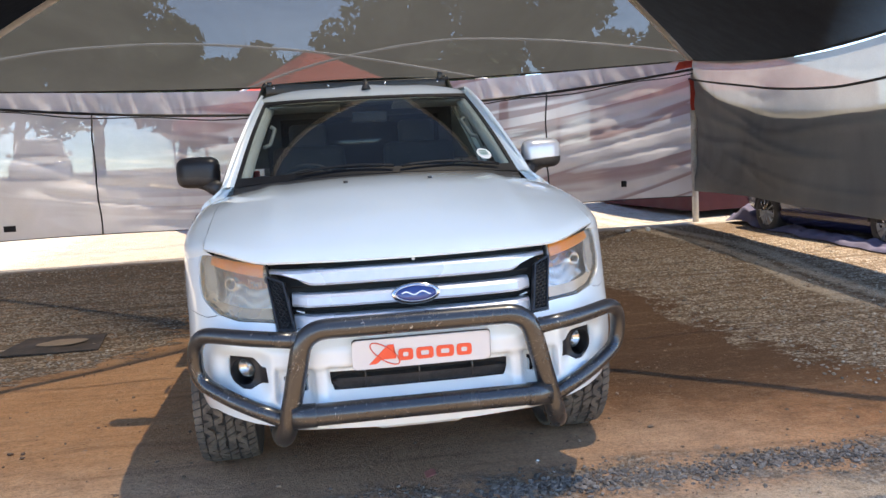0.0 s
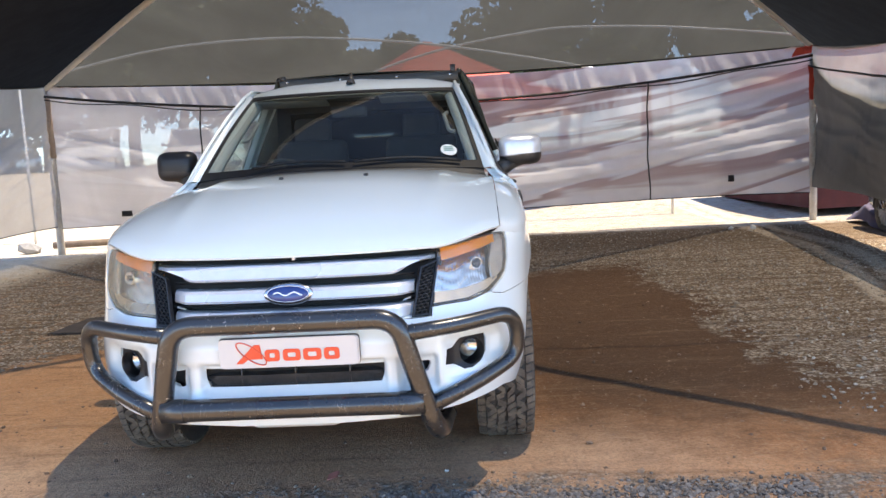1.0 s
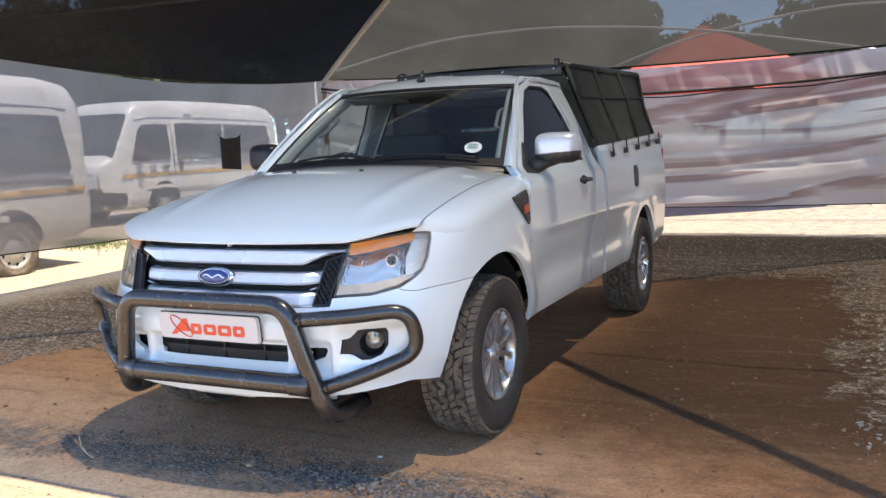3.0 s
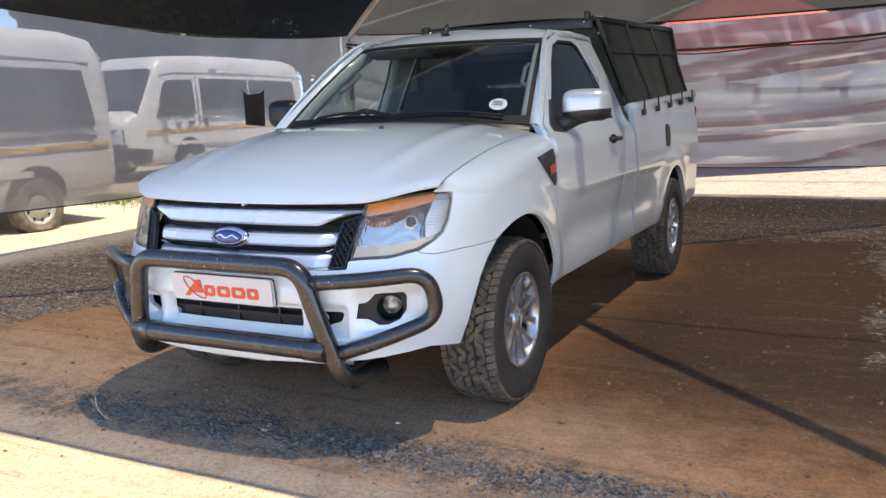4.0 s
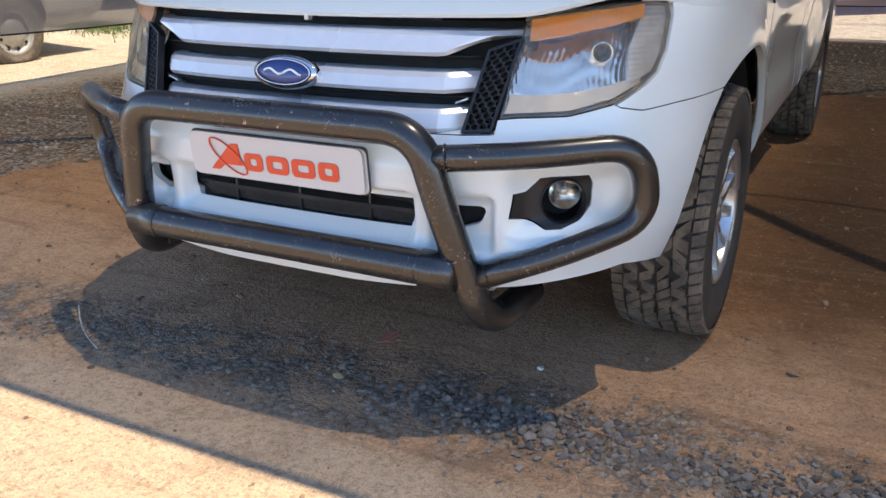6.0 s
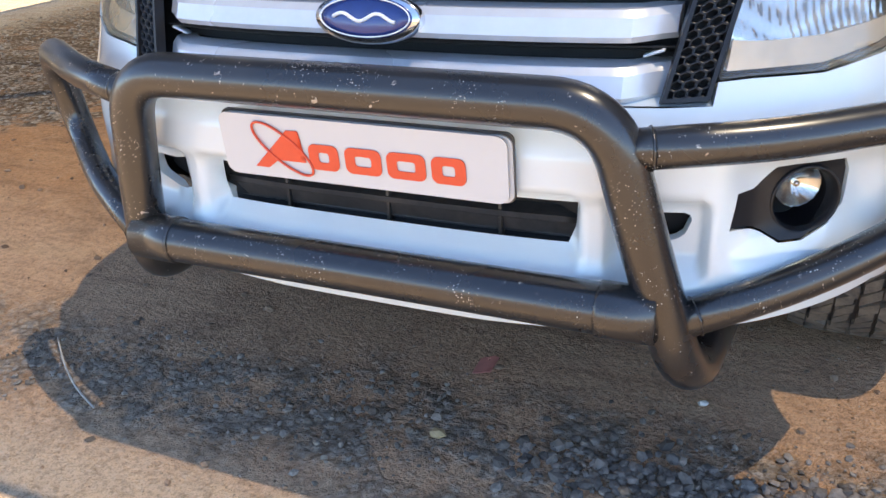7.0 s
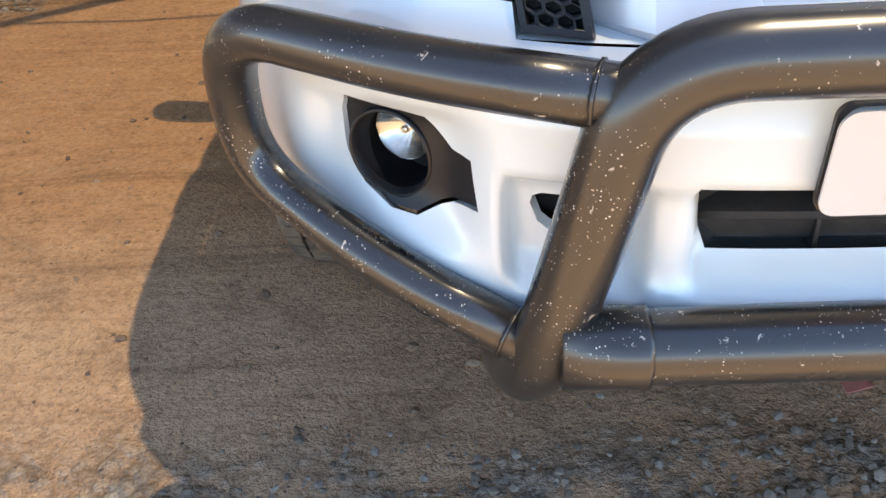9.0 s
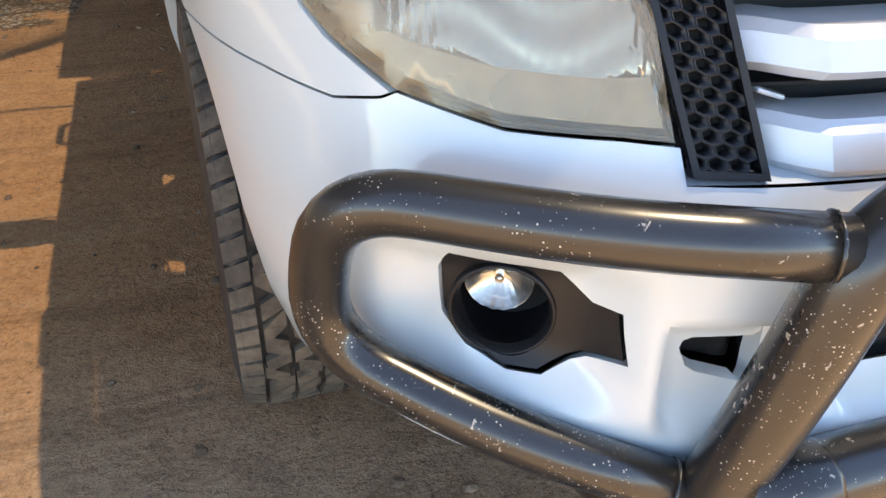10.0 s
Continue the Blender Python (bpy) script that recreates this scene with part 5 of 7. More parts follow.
HEADLENS = lamp_lens("weathered_lens", (0.95, 0.93, 0.88), (0.70, 0.63, 0.52), 0.05, 0.16)
YELLOWLENS = lamp_lens("yellowed_lens", (0.93, 0.86, 0.72), (0.66, 0.53, 0.36), 0.22, 0.42)
AMBER = plain("amber_lens", (0.95, 0.30, 0.02), 0.25, 0, 0.2, 120, 0.0006, coat=0.4)
REFLECTOR = plain("lamp_reflector", (0.86, 0.85, 0.83), 0.14, 1.0, 0.06, 30)
for sx in (1, -1):
    lamp_line = LAMP if sx > 0 else mirrored(LAMP)
    mid = np.mean(np.array(lamp_line), 0)

    def shrunk(k):
        return [tuple(mid + (np.array(p) - mid) * k) for p in lamp_line]

    lamp = carpart("headlamp", patch(lamp_line, lambda u, z: wrap(u, z) + Vector((0, 0.004, 0)), 0.02, (), 0.05), HEADLENS if sx > 0 else YELLOWLENS, label="weathered headlamp with amber strip" if sx > 0 else "yellowed hazy headlamp with amber strip")
    lamp.visible_shadow = False
    carpart("lamp_trim", patch(lamp_line, lambda u, z: wrap(u, z) + Vector((-sx * 0.004, 0.012, 0)), 0.03, (shrunk(0.984),), 0.02), BLACK, lamp)

    def bowl(u, z):
        p = wrap(u, z)
        au = abs(u) - abs(mid[0])
        d = math.hypot((au - 0.01) / 0.24, (z - mid[1] - 0.005) / 0.14)
        rise = z - mid[1]
        deep = 0.055 + 0.012 * max(0.0, 1 - d * d) + 0.22 * rise + 0.9 * rise * rise
        cell = abs(u) * 70 + 0.5 * math.sin(z * 45)
        flute = (abs((cell % 1.0) - 0.5) - 0.25) * (0.0028 + 0.0042 * ease(au, -0.01, 0.05))
        wavy = 0.0010 * math.sin(z * 150 + 3 * math.sin(abs(u) * 31))
        return p + Vector((-sx * 0.45 * deep, deep + flute + wavy, 0))

    carpart("reflector", patch(shrunk(0.98), bowl, 0.0042, (), 0), REFLECTOR, lamp, "fluted chrome reflector", smooth=False)
    bc = wrap(math.copysign(abs(mid[0]) - 0.012, sx), float(mid[1]) + 0.002) + Vector((-sx * 0.02, 0.048, 0))
    turn = Matrix.Translation(bc) @ Matrix.Rotation(radians(sx * 24), 4, "Z") @ Matrix.Rotation(radians(90), 4, "Z")
    bm = lathe([(0.03, 0.026), (-0.002, 0.026), (-0.005, 0.023), (-0.002, 0.0205), (0.012, 0.019), (0.014, 0.0001)], 28)
    bm.transform(turn)
    carpart("bulb_ring", bm, REFLECTOR, lamp, "round chrome bulb shield")
    bm = lathe([(-0.004, 0.0001), (-0.002, 0.009), (0.012, 0.012)], 16)
    bm.transform(turn)
    carpart("bulb", bm, BLACK, lamp, "dark bulb cap")
    # tan strip added for the sunlit ground mirrored low in the lamp
    tan_line = fx((0.552, 0.797), (0.60, 0.799), (0.68, 0.802), (0.755, 0.822), (0.80, 0.852), (0.80, 0.870), (0.745, 0.851), (0.68, 0.838), (0.60, 0.834), (0.554, 0.836))
    tan_line = tan_line if sx > 0 else mirrored(tan_line)
    carpart("lamp_tan_strip", patch(tan_line, lambda u, z: wrap(u, z) + Vector((-sx * 0.006, 0.008 + 0.45 * max(0.0, z - 0.797), 0)), 0.014, (), 0), plain("tan_lamp_reflection", (0.74, 0.62, 0.48), 0.3, 0.65, 0.15, 30), lamp, "added tan strip imitating reflected ground in the lamp")
    amber = fx((0.574, 0.998), (0.66, 1.010), (0.74, 1.021), (0.786, 1.028), (0.790, 1.000), (0.74, 0.984), (0.66, 0.967), (0.578, 0.953))
    amber = amber if sx > 0 else mirrored(amber)
    carpart("indicator", patch(amber, lambda u, z: wrap(u, z) + Vector((-sx * 0.002, 0.009 + 0.0012 * math.sin(abs(u) * 420), 0)), 0.006, (), 0.01), AMBER, lamp, "ribbed amber indicator strip")
    outer = fx((0.796, 1.022), (0.842, 1.020), (0.848, 0.93), (0.832, 0.880), (0.790, 0.850), (0.782, 0.93))
    outer = outer if sx > 0 else mirrored(outer)
    carpart("side_lens", patch(outer, lambda u, z: wrap(u, z) + Vector((-sx * 0.016, 0.018 + 0.0015 * math.sin(z * 520), 0)), 0.004, (), 0.01), plain("side_reflector", (0.62, 0.61, 0.60), 0.25, 0.6, 0.2, 40, coat=0.4), lamp)
    # fog lamp
    fog_line = FOG if sx > 0 else mirrored(FOG)
    fmid = np.array([math.copysign(u_of_x(0.677, 0.595), sx), 0.592])
    cup = [(fmid[0] + 0.056 * math.cos(a), fmid[1] + 0.053 * math.sin(a)) for a in np.linspace(0, 2 * math.pi, 30, endpoint=False)]
    fog = carpart("fog_lamp", patch(fog_line, lambda u, z: wrap(u, z) + Vector((0, 0.010, 0)), 0.014, (cup,), 0.02), GLOSSBLACK, label="fog lamp in a black bezel")
    fc = wrap(float(fmid[0]), float(fmid[1])) + Vector((0, 0.012, 0))
    turn = Matrix.Translation(fc) @ Matrix.Rotation(radians(sx * 28), 4, "Z") @ Matrix.Rotation(radians(90), 4, "Z")
    bm = lathe([(0.006, 0.049), (-0.006, 0.0525), (-0.008, 0.055), (-0.004, 0.0575), (0.05, 0.055), (0.085, 0.047)], 32)
    bm.transform(turn)
    carpart("fog_cup", bm, GLOSSBLACK, fog)
    bm = lathe([(0.014, 0.0001), (0.015, 0.02), (0.020, 0.037), (0.030, 0.043)], 28)
    bm.transform(Matrix.Translation((0, 0.018, 0.008)) @ turn @ Matrix.Scale(0.88, 4))
    carpart("fog_glass", bm, LENS, fog).visible_shadow = False
    bm = lathe([(0.050, 0.008), (0.046, 0.02), (0.036, 0.034), (0.028, 0.043)], 36)
    for k, v in enumerate(bm.verts):
        v.co.x += 0.0011 * (1 if k % 2 else -1)
    bm.transform(Matrix.Translation((0, 0.018, 0.008)) @ turn @ Matrix.Scale(0.88, 4))
    carpart("fog_reflector", bm, REFLECTOR, fog)
    bm = lathe([(0.030, 0.0001), (0.031, 0.006), (0.044, 0.007)], 16)
    bm.transform(Matrix.Translation((0, 0.018, 0.008)) @ turn @ Matrix.Scale(0.88, 4))
    carpart("fog_bulb", bm, CHROME, fog)
    carpart("side_intake", patch(SIDEVENT if sx > 0 else mirrored(SIDEVENT), lambda u, z: wrap(u, z) + Vector((0, 0.045, 0)), 0.02, (), 0), CAVITY)

carpart("intake_back", patch([(-0.42, 0.49), (0.42, 0.49), (0.42, 0.63), (-0.42, 0.63)], lambda x, z: face(x, z, -0.055), 0.06, (), 0), CAVITY)
lower = carpart("lower_grille", patch([(x, 0) for x in np.linspace(-0.345, 0.345, 14)] + [(x, 1) for x in np.linspace(0.345, -0.345, 14)], lambda x, t: face(x, 0.555, -0.012) + Vector((0, 0.04 * t, 0.010 * t)), 0.04, (), 0.012), BLACK, label="black lower grille slat")
carpart("upper_slat", patch([(x, 0) for x in np.linspace(-0.345, 0.345, 14)] + [(x, 1) for x in np.linspace(0.345, -0.345, 14)], lambda x, t: face(x, 0.545 - 0.03 * t, -0.02 - 0.006 * t), 0.03, (), 0.006), BLACK, lower)
for x in (-0.21, 0.0, 0.21):
    carpart("grille_rib", box((0.006, 0.03, 0.08), Matrix.Translation((x, face(x, 0.55).y + 0.03, 0.545)), 0.001), BLACK, lower)
carpart("skid_lip", patch([(x, 0) for x in np.linspace(-0.55, 0.55, 20)] + [(x, 1) for x in np.linspace(0.50, -0.50, 20)], lambda x, t: face(x, 0.385) + Vector((0, 0.012 + 0.10 * t, -0.012 - 0.03 * ease(t, 0, 0.6) + (0.012 if abs(x) > 0.16 else 0))), 0.03, (), 0.01, flip=True), WHITE)
carpart("under_tray", box((1.30, 0.6, 0.03), Matrix.Translation((0, 0.50, 0.40)), 0.01), CAVITY)

# number plate with a dealer card over it
CARD = plain("white_card", (0.58, 0.58, 0.575), 0.35, 0, 0.02, 12, coat=0.3)
RED = plain("red_print", (0.72, 0.085, 0.035), 0.45, 0, 0.05, 60)
tilt = Matrix.Translation((0, -0.004, 0.6625)) @ Matrix.Rotation(radians(6), 4, "X")


def plate_sheet(w, h, r, thick, at):
    pts = []
    for cx, cz, a0 in ((w / 2 - r, h / 2 - r, 0), (-w / 2 + r, h / 2 - r, 90), (-w / 2 + r, -h / 2 + r, 180), (w / 2 - r, -h / 2 + r, 270)):
        pts += [(cx + r * math.cos(radians(a0 + k * 15)), cz + r * math.sin(radians(a0 + k * 15))) for k in range(7)]
    bm = patch(pts, lambda x, z: Vector((x, 0, z)), 0.03, (), thick, flip=False)
    bm.transform(tilt @ Matrix.Translation(at))
    return bm


plate = carpart("number_plate", plate_sheet(0.520, 0.113, 0.018, 0.003, (0, 0, 0)), CARD, label="white dealer card with red shapes over the number plate")
carpart("old_plate", plate_sheet(0.520, 0.113, 0.016, 0.003, (0.006, 0.007, -0.001)), CARD, plate, "white plate behind the card")
carpart("plate_holder", plate_sheet(0.527, 0.118, 0.014, 0.006, (0.004, 0.010, 0.0)), BLACK, plate, "black plate holder")


def plate_shape(name, pts, holes=()):
    bm = patch(pts, lambda x, z: Vector((x, -0.0025, z)), 0.01, holes, 0.0015)
    bm.transform(tilt)
    carpart(name, bm, RED, plate, "plain red shape")


def rounded(x0, x1, z0, z1, r):
    return [(cx + r * math.cos(radians(a0 + k * 22.5)), cz + r * math.sin(radians(a0 + k * 22.5))) for cx, cz, a0 in ((x1 - r, z1 - r, 0), (x0 + r, z1 - r, 90), (x0 + r, z0 + r, 180), (x1 - r, z0 + r, 270)) for k in range(5)]


plate_shape("red_wedge", [(-0.199, -0.038), (-0.172, -0.038), (-0.150, -0.022), (-0.096, -0.022), (-0.104, 0.034), (-0.126, 0.034)])
swoosh = [Matrix.Rotation(radians(38), 4, "Y") @ Vector((0.066 * math.cos(a), 0, 0.024 * math.sin(a))) for a in np.linspace(0, 2 * math.pi, 60)]
bm = tube([tilt @ (p + Vector((-0.138, -0.003, 0.0))) for p in swoosh], 0.0022, 6, False)
carpart("red_ring", bm, RED, plate, "plain red shape")
for x0, x1 in ((-0.088, -0.032), (-0.020, 0.046), (0.056, 0.124), (0.134, 0.192)):
    plate_shape("red_block", rounded(x0, x1, -0.032, 0.014, 0.012), (rounded(x0 + 0.018, x1 - 0.018, -0.018, 0.0, 0.005),))

# ---- bull bar ----
bullbar = thing("bull_bar", "chipped dark grey tubular steel bull bar on the pickup's nose", "bull bar", (0, 0.05, 0.25))
BOFF = Matrix.Translation((0, -0.05, -0.25))


def barpart(name, bm, material=None, parent=None, label=""):
    bm.transform(BOFF)
    return part(name, bm, material or BAR, parent or bullbar, label)


right_leg = [(0.566, 0.300, 0.318), (0.543, 0.056, 0.297), (0.458, 0.003, 0.60), (0.412, -0.016, 0.777)]
left_leg = [(-0.432, -0.016, 0.777), (-0.470, 0.003, 0.60), (-0.530, 0.050, 0.336), (-0.566, 0.300, 0.340)]
line = bent(right_leg + left_leg, 0.115, 10)
barpart("hoop", tube(line, 0.0385, 24), label="main hoop of the bull bar")
barpart("cross_tube", tube([(x, 0.006, 0.450) for x in np.linspace(-0.485, 0.485, 12)], 0.042, 24))
for sx in (1, -1):
    barpart("sleeve", tube([(sx * 0.405, 0.006, 0.450), (sx * 0.41, 0.006, 0.450), (sx * 0.495, 0.008, 0.450)], 0.0455, 24), label="worn sleeve welded at the hoop")
    low = 0.022 if sx > 0 else 0.0
    side = bent([(sx * 0.44, -0.008, 0.738 - low), (sx * 0.63, 0.062, 0.748 - low), (sx * 0.850, 0.205, 0.756 - 0.6 * low), (sx * 0.866, 0.258, 0.560), (sx * 0.70, 0.130, 0.488), (sx * 0.510, 0.035, 0.425)], 0.088, 8)
    barpart("side_loop", tube(side, 0.0305, 20), label="side loop round the fog lamp")
    for end, nxt, far in ((side[0], side[1], 0.031), (side[-1], side[-2], 0.042)):
        way = (nxt - end).normalized()
        spot = end + way * far
        a1 = way.cross(Vector((0, 0, 1))).normalized()
        a2 = way.cross(a1)
        bead = [spot + (a1 * math.cos(q) + a2 * math.sin(q)) * (0.0305 + 0.0009 * math.sin(q * 17)) for q in np.linspace(0, 2 * math.pi, 41)]
        barpart("weld", tube(bead, 0.0024, 6, False), label="rough painted weld bead")
    barpart("bracket", box((0.012, 0.26, 0.13), Matrix.Translation((sx * 0.50, 0.24, 0.40)), 0.004), BLACK, label="black mounting plate")
    end_z = 0.318 if sx > 0 else 0.340
    barpart("end_cap", tube([(sx * 0.566, 0.300, end_z), (sx * 0.5662, 0.302, end_z)], 0.034, 20), CAVITY)


# ---- wheels ----
def wheel_at(x, y, sx, steer=0.0):
    hub = new("wheel")
    hub.parent = pickup
    tagged(hub, "alloy wheel with a dusty all-terrain tyre")
    R, W = TYRE_R, 0.255
    prof = [(-W * 0.42, 0.215), (-W * 0.5, 0.245), (-W * 0.53, 0.30), (-W * 0.50, 0.35), (-W * 0.46, 0.376), (-W * 0.40, R - 0.012), (0, R - 0.010), (W * 0.40, R - 0.012), (W * 0.46, 0.376), (W * 0.50, 0.35), (W * 0.53, 0.30), (W * 0.5, 0.245), (W * 0.42, 0.215)]
    tyre = part("tyre", lathe(prof, 64), WALLRUBBER, hub)
    bm = bmesh.new()
    rng = random.Random(5)
    n = 62
    rows_ = ((-0.128, -0.092, 0.0), (-0.088, -0.046, 0.5), (-0.042, -0.003, 0.2), (0.003, 0.042, 0.7), (0.046, 0.088, 0.35), (0.092, 0.128, 0.9))
    for k in range(n):
        for row, (x0, x1, shift) in enumerate(rows_):
            edge_row = row in (0, 5)
            skew = -0.3 if edge_row else rng.choice((-1.0, -0.6, 0.5, 0.95))
            a0 = (k + shift) * 2 * math.pi / n
            wdt = 2 * math.pi / n * (0.84 if edge_row else rng.uniform(0.78, 0.94))
            x0j, x1j = (x0, x1) if edge_row else (x0 + rng.uniform(-0.004, 0.005), x1 + rng.uniform(-0.005, 0.004))
            vs = []
            for hgt, sh in ((R - 0.011, 1.0), (R + 0.001, 0.95)):
                for fx_, fa in ((0, 0), (1, 0), (1, 1), (0, 1)):
                    xm, am = (x0j + x1j) / 2, a0 + wdt / 2
                    xx = xm + (x1j - x0j) * (fx_ - 0.5) * sh
                    aa = am + wdt * (fa - 0.5) * sh + skew * (fx_ - 0.5) * wdt
                    rr = hgt - (0.012 if abs(xx) > 0.12 else 0.003 if abs(xx) > 0.09 else 0.0)
                    vs.append(bm.verts.new((xx, rr * math.cos(aa), rr * math.sin(aa))))
            for q in ((4, 5, 6, 7), (0, 1, 5, 4), (1, 2, 6, 5), (2, 3, 7, 6), (3, 0, 4, 7)):
                bm.faces.new([vs[i] for i in q])
    part("tread", bm, RUBBER, tyre, "chunky dusty tread blocks", smooth=False)
    o = sx
    rim = part("rim", lathe([(o * 0.118, 0.222), (o * 0.122, 0.214), (o * 0.108, 0.206), (o * 0.06, 0.198), (-o * 0.05, 0.190), (-o * 0.10, 0.215)], 48), ALLOY, hub)
    bm = bmesh.new()
    for k in range(6):
        a = 2 * math.pi * k / 6
        for d in (-0.16, 0.16):
            pts = []
            for r, wdt, dep in ((0.045, 0.020, 0.088), (0.11, 0.017, 0.096), (0.17, 0.019, 0.098), (0.207, 0.026, 0.108)):
                aa = a + d * (0.55 + 1.1 * r / 0.2)
                t = Vector((0, -math.sin(aa), math.cos(aa)))
                rr = Vector((0, math.cos(aa), math.sin(aa))) * r
                ring = [bm.verts.new(Vector((o * dep, 0, 0)) + rr + t * wdt * 0.7), bm.verts.new(Vector((o * dep, 0, 0)) + rr - t * wdt * 0.7), bm.verts.new(Vector((o * (dep - 0.035), 0, 0)) + rr - t * wdt), bm.verts.new(Vector((o * (dep - 0.035), 0, 0)) + rr + t * wdt)]
                pts.append(ring)
            for p, q in zip(pts, pts[1:]):
                for i in range(4):
                    f = (p[i], p[(i + 1) % 4], q[(i + 1) % 4], q[i])
                    bm.faces.new(f)
    bmesh.ops.recalc_face_normals(bm, faces=bm.faces)
    part("spokes", bm, ALLOY, rim, "split six-spoke alloy", sharp=35)
    part("hub_cap", lathe([(o * 0.07, 0.06), (o * 0.092, 0.055), (o * 0.100, 0.035), (o * 0.104, 0.030), (o * 0.106, 0.0001)], 28), ALLOY, rim)
    part("brake_disc", lathe([(o * 0.02, 0.05), (o * 0.03, 0.15), (o * 0.01, 0.165), (-o * 0.02, 0.15)], 32), CAVITY, rim)
    hub.matrix_world = Matrix.Translation((x, y - 2.6, HUB_Z)) @ Matrix.Rotation(steer, 4, "Z")
    hub.matrix_local = Matrix.Translation((x, y - 2.6, HUB_Z)) @ Matrix.Rotation(steer, 4, "Z")
    return hub


for sx in (1, -1):
    wheel_at(sx * 0.816, FRONT_AXLE + 0.035, sx)
    wheel_at(sx * 0.825, REAR_AXLE, sx)

# ---- load canopy ----
CANVAS = plain("dark_green_canvas", (0.030, 0.034, 0.024), 0.75, 0, 0.3, 18, 0.003, dirt=(0.10, 0.09, 0.07), dirt_amount=0.35)
PIPEBLACK = plain("black_frame_paint", (0.02, 0.02, 0.02), 0.4, 0, 0.2, 40)
canopy = thing("load_canopy", "dark green canvas canopy on a black load bed frame", "canopy", (0, 4.0, 1.35))
COFF = Matrix.Translation((0, -4.0, -1.35))


def cpart(name, bm, m, label="", **k):
    bm.transform(COFF)
    return part(name, bm, m, canopy, label, **k)


def canopy_side(y, v, sx):
    k = (y - 3.05) / 1.95
    foot = Vector((0.878 - 0.01 * k, y, bed_top(y) + 0.01))
    head = Vector((0.640 + 0.085 * k, y + 0.02 * v, 1.925 + 0.05 * k))
    p = foot.lerp(head, v)
    p.x += 0.022 * math.sin(math.pi * v) * math.sin(k * 3.3 * math.pi) + 0.010 * noise.noise((y * 5, v * 4, sx))
    return Vector((sx * p.x, p.y, p.z))


for sx in (1, -1):
    cpart("side_canvas", patch([(y, 0) for y in np.linspace(3.06, 5.0, 14)] + [(y, 1) for y in np.linspace(5.0, 3.06, 14)], lambda y, v: canopy_side(y, v, sx), 0.05, (), 0.006, flip=sx < 0), CANVAS, "sagging dark green canvas side")
    for y in (3.06, 3.70, 4.35, 5.0):
        cpart("hoop_post", tube([canopy_side(y, v, sx) + Vector((sx * 0.008, 0, 0)) for v in (0, 0.5, 1.0)], 0.016, 8), CANVAS)
    cpart("waist_strap", tube([canopy_side(y, 0.62, sx) + Vector((sx * 0.006, 0, 0)) for y in np.linspace(3.06, 5.0, 16)], 0.010, 6), CANVAS)
    cpart("top_rail", tube([(sx * (0.640 + 0.085 * (y - 3.05) / 1.95), y, 1.926 + 0.05 * (y - 3.05) / 1.95) for y in (3.05, 4.0, 5.02)], 0.022, 10), PIPEBLACK)
cpart("top_canvas", patch([(-1, 3.06), (1, 3.06), (1, 5.0), (-1, 5.0)], lambda u, y: Vector((u * (0.64 + 0.085 * (y - 3.05) / 1.95), y, 1.932 + 0.05 * (y - 3.05) / 1.95 + 0.02 * (1 - u * u))), 0.1, (), 0.006), CANVAS)
cpart("front_board", box((1.275, 0.02, 0.070), Matrix.Translation((0, 3.045, 1.897)), 0.006), PIPEBLACK, "black front board of the canopy")
cpart("front_canvas", patch([(-1, 0), (1, 0), (1, 1), (-1, 1)], lambda u, v: Vector((u * (0.86 - 0.22 * v), 3.07, 1.35 + 0.54 * v)), 0.1, (), 0.004), CANVAS)
cpart("rear_canvas", patch([(-1, 0), (1, 0), (1, 1), (-1, 1)], lambda u, v: Vector((u * (0.86 - 0.14 * v), 4.99 + 0.02 * v, 1.42 + 0.56 * v)), 0.1, (), 0.004, flip=True), CANVAS)
for x in (-0.58, -0.2, 0.2, 0.58):
    cpart("rivet", tube([(x, 3.036, 1.908), (x, 3.030, 1.908)], 0.010, 10), CHROME)
cpart("front_lug", box((0.035, 0.05, 0.055), Matrix.Translation((0.60, 3.05, 1.948)), 0.006), PIPEBLACK)
cpart("front_lug", box((0.035, 0.05, 0.03), Matrix.Translation((-0.61, 3.05, 1.936)), 0.006), PIPEBLACK)


# ---- other vehicles ----
VANWHITE = plain("faded_white_enamel", (0.76, 0.755, 0.73), 0.35, 0, 0.06, 8, coat=0.2, dirt=(0.40, 0.34, 0.27), dirt_amount=0.4)
STRIPE = plain("ochre_stripe", (0.55, 0.33, 0.07), 0.5, 0, 0.1, 20)
BLUEPAINT = plain("dark_blue_enamel", (0.012, 0.018, 0.075), 0.2, 0.2, 0.2, 30, coat=0.6)
GREYPAINT = plain("silver_enamel", (0.42, 0.43, 0.45), 0.3, 0.5, 0.06, 20, coat=0.4)
STEEL = plain("steel_rim", (0.45, 0.44, 0.42), 0.45, 0.5, 0.15, 30, dirt=(0.25, 0.18, 0.12), dirt_amount=0.4)
GLASSDARK = plain("dark_car_glass", (0.035, 0.040, 0.043), 0.08, 0, 0.1, 10, coat=0.3)


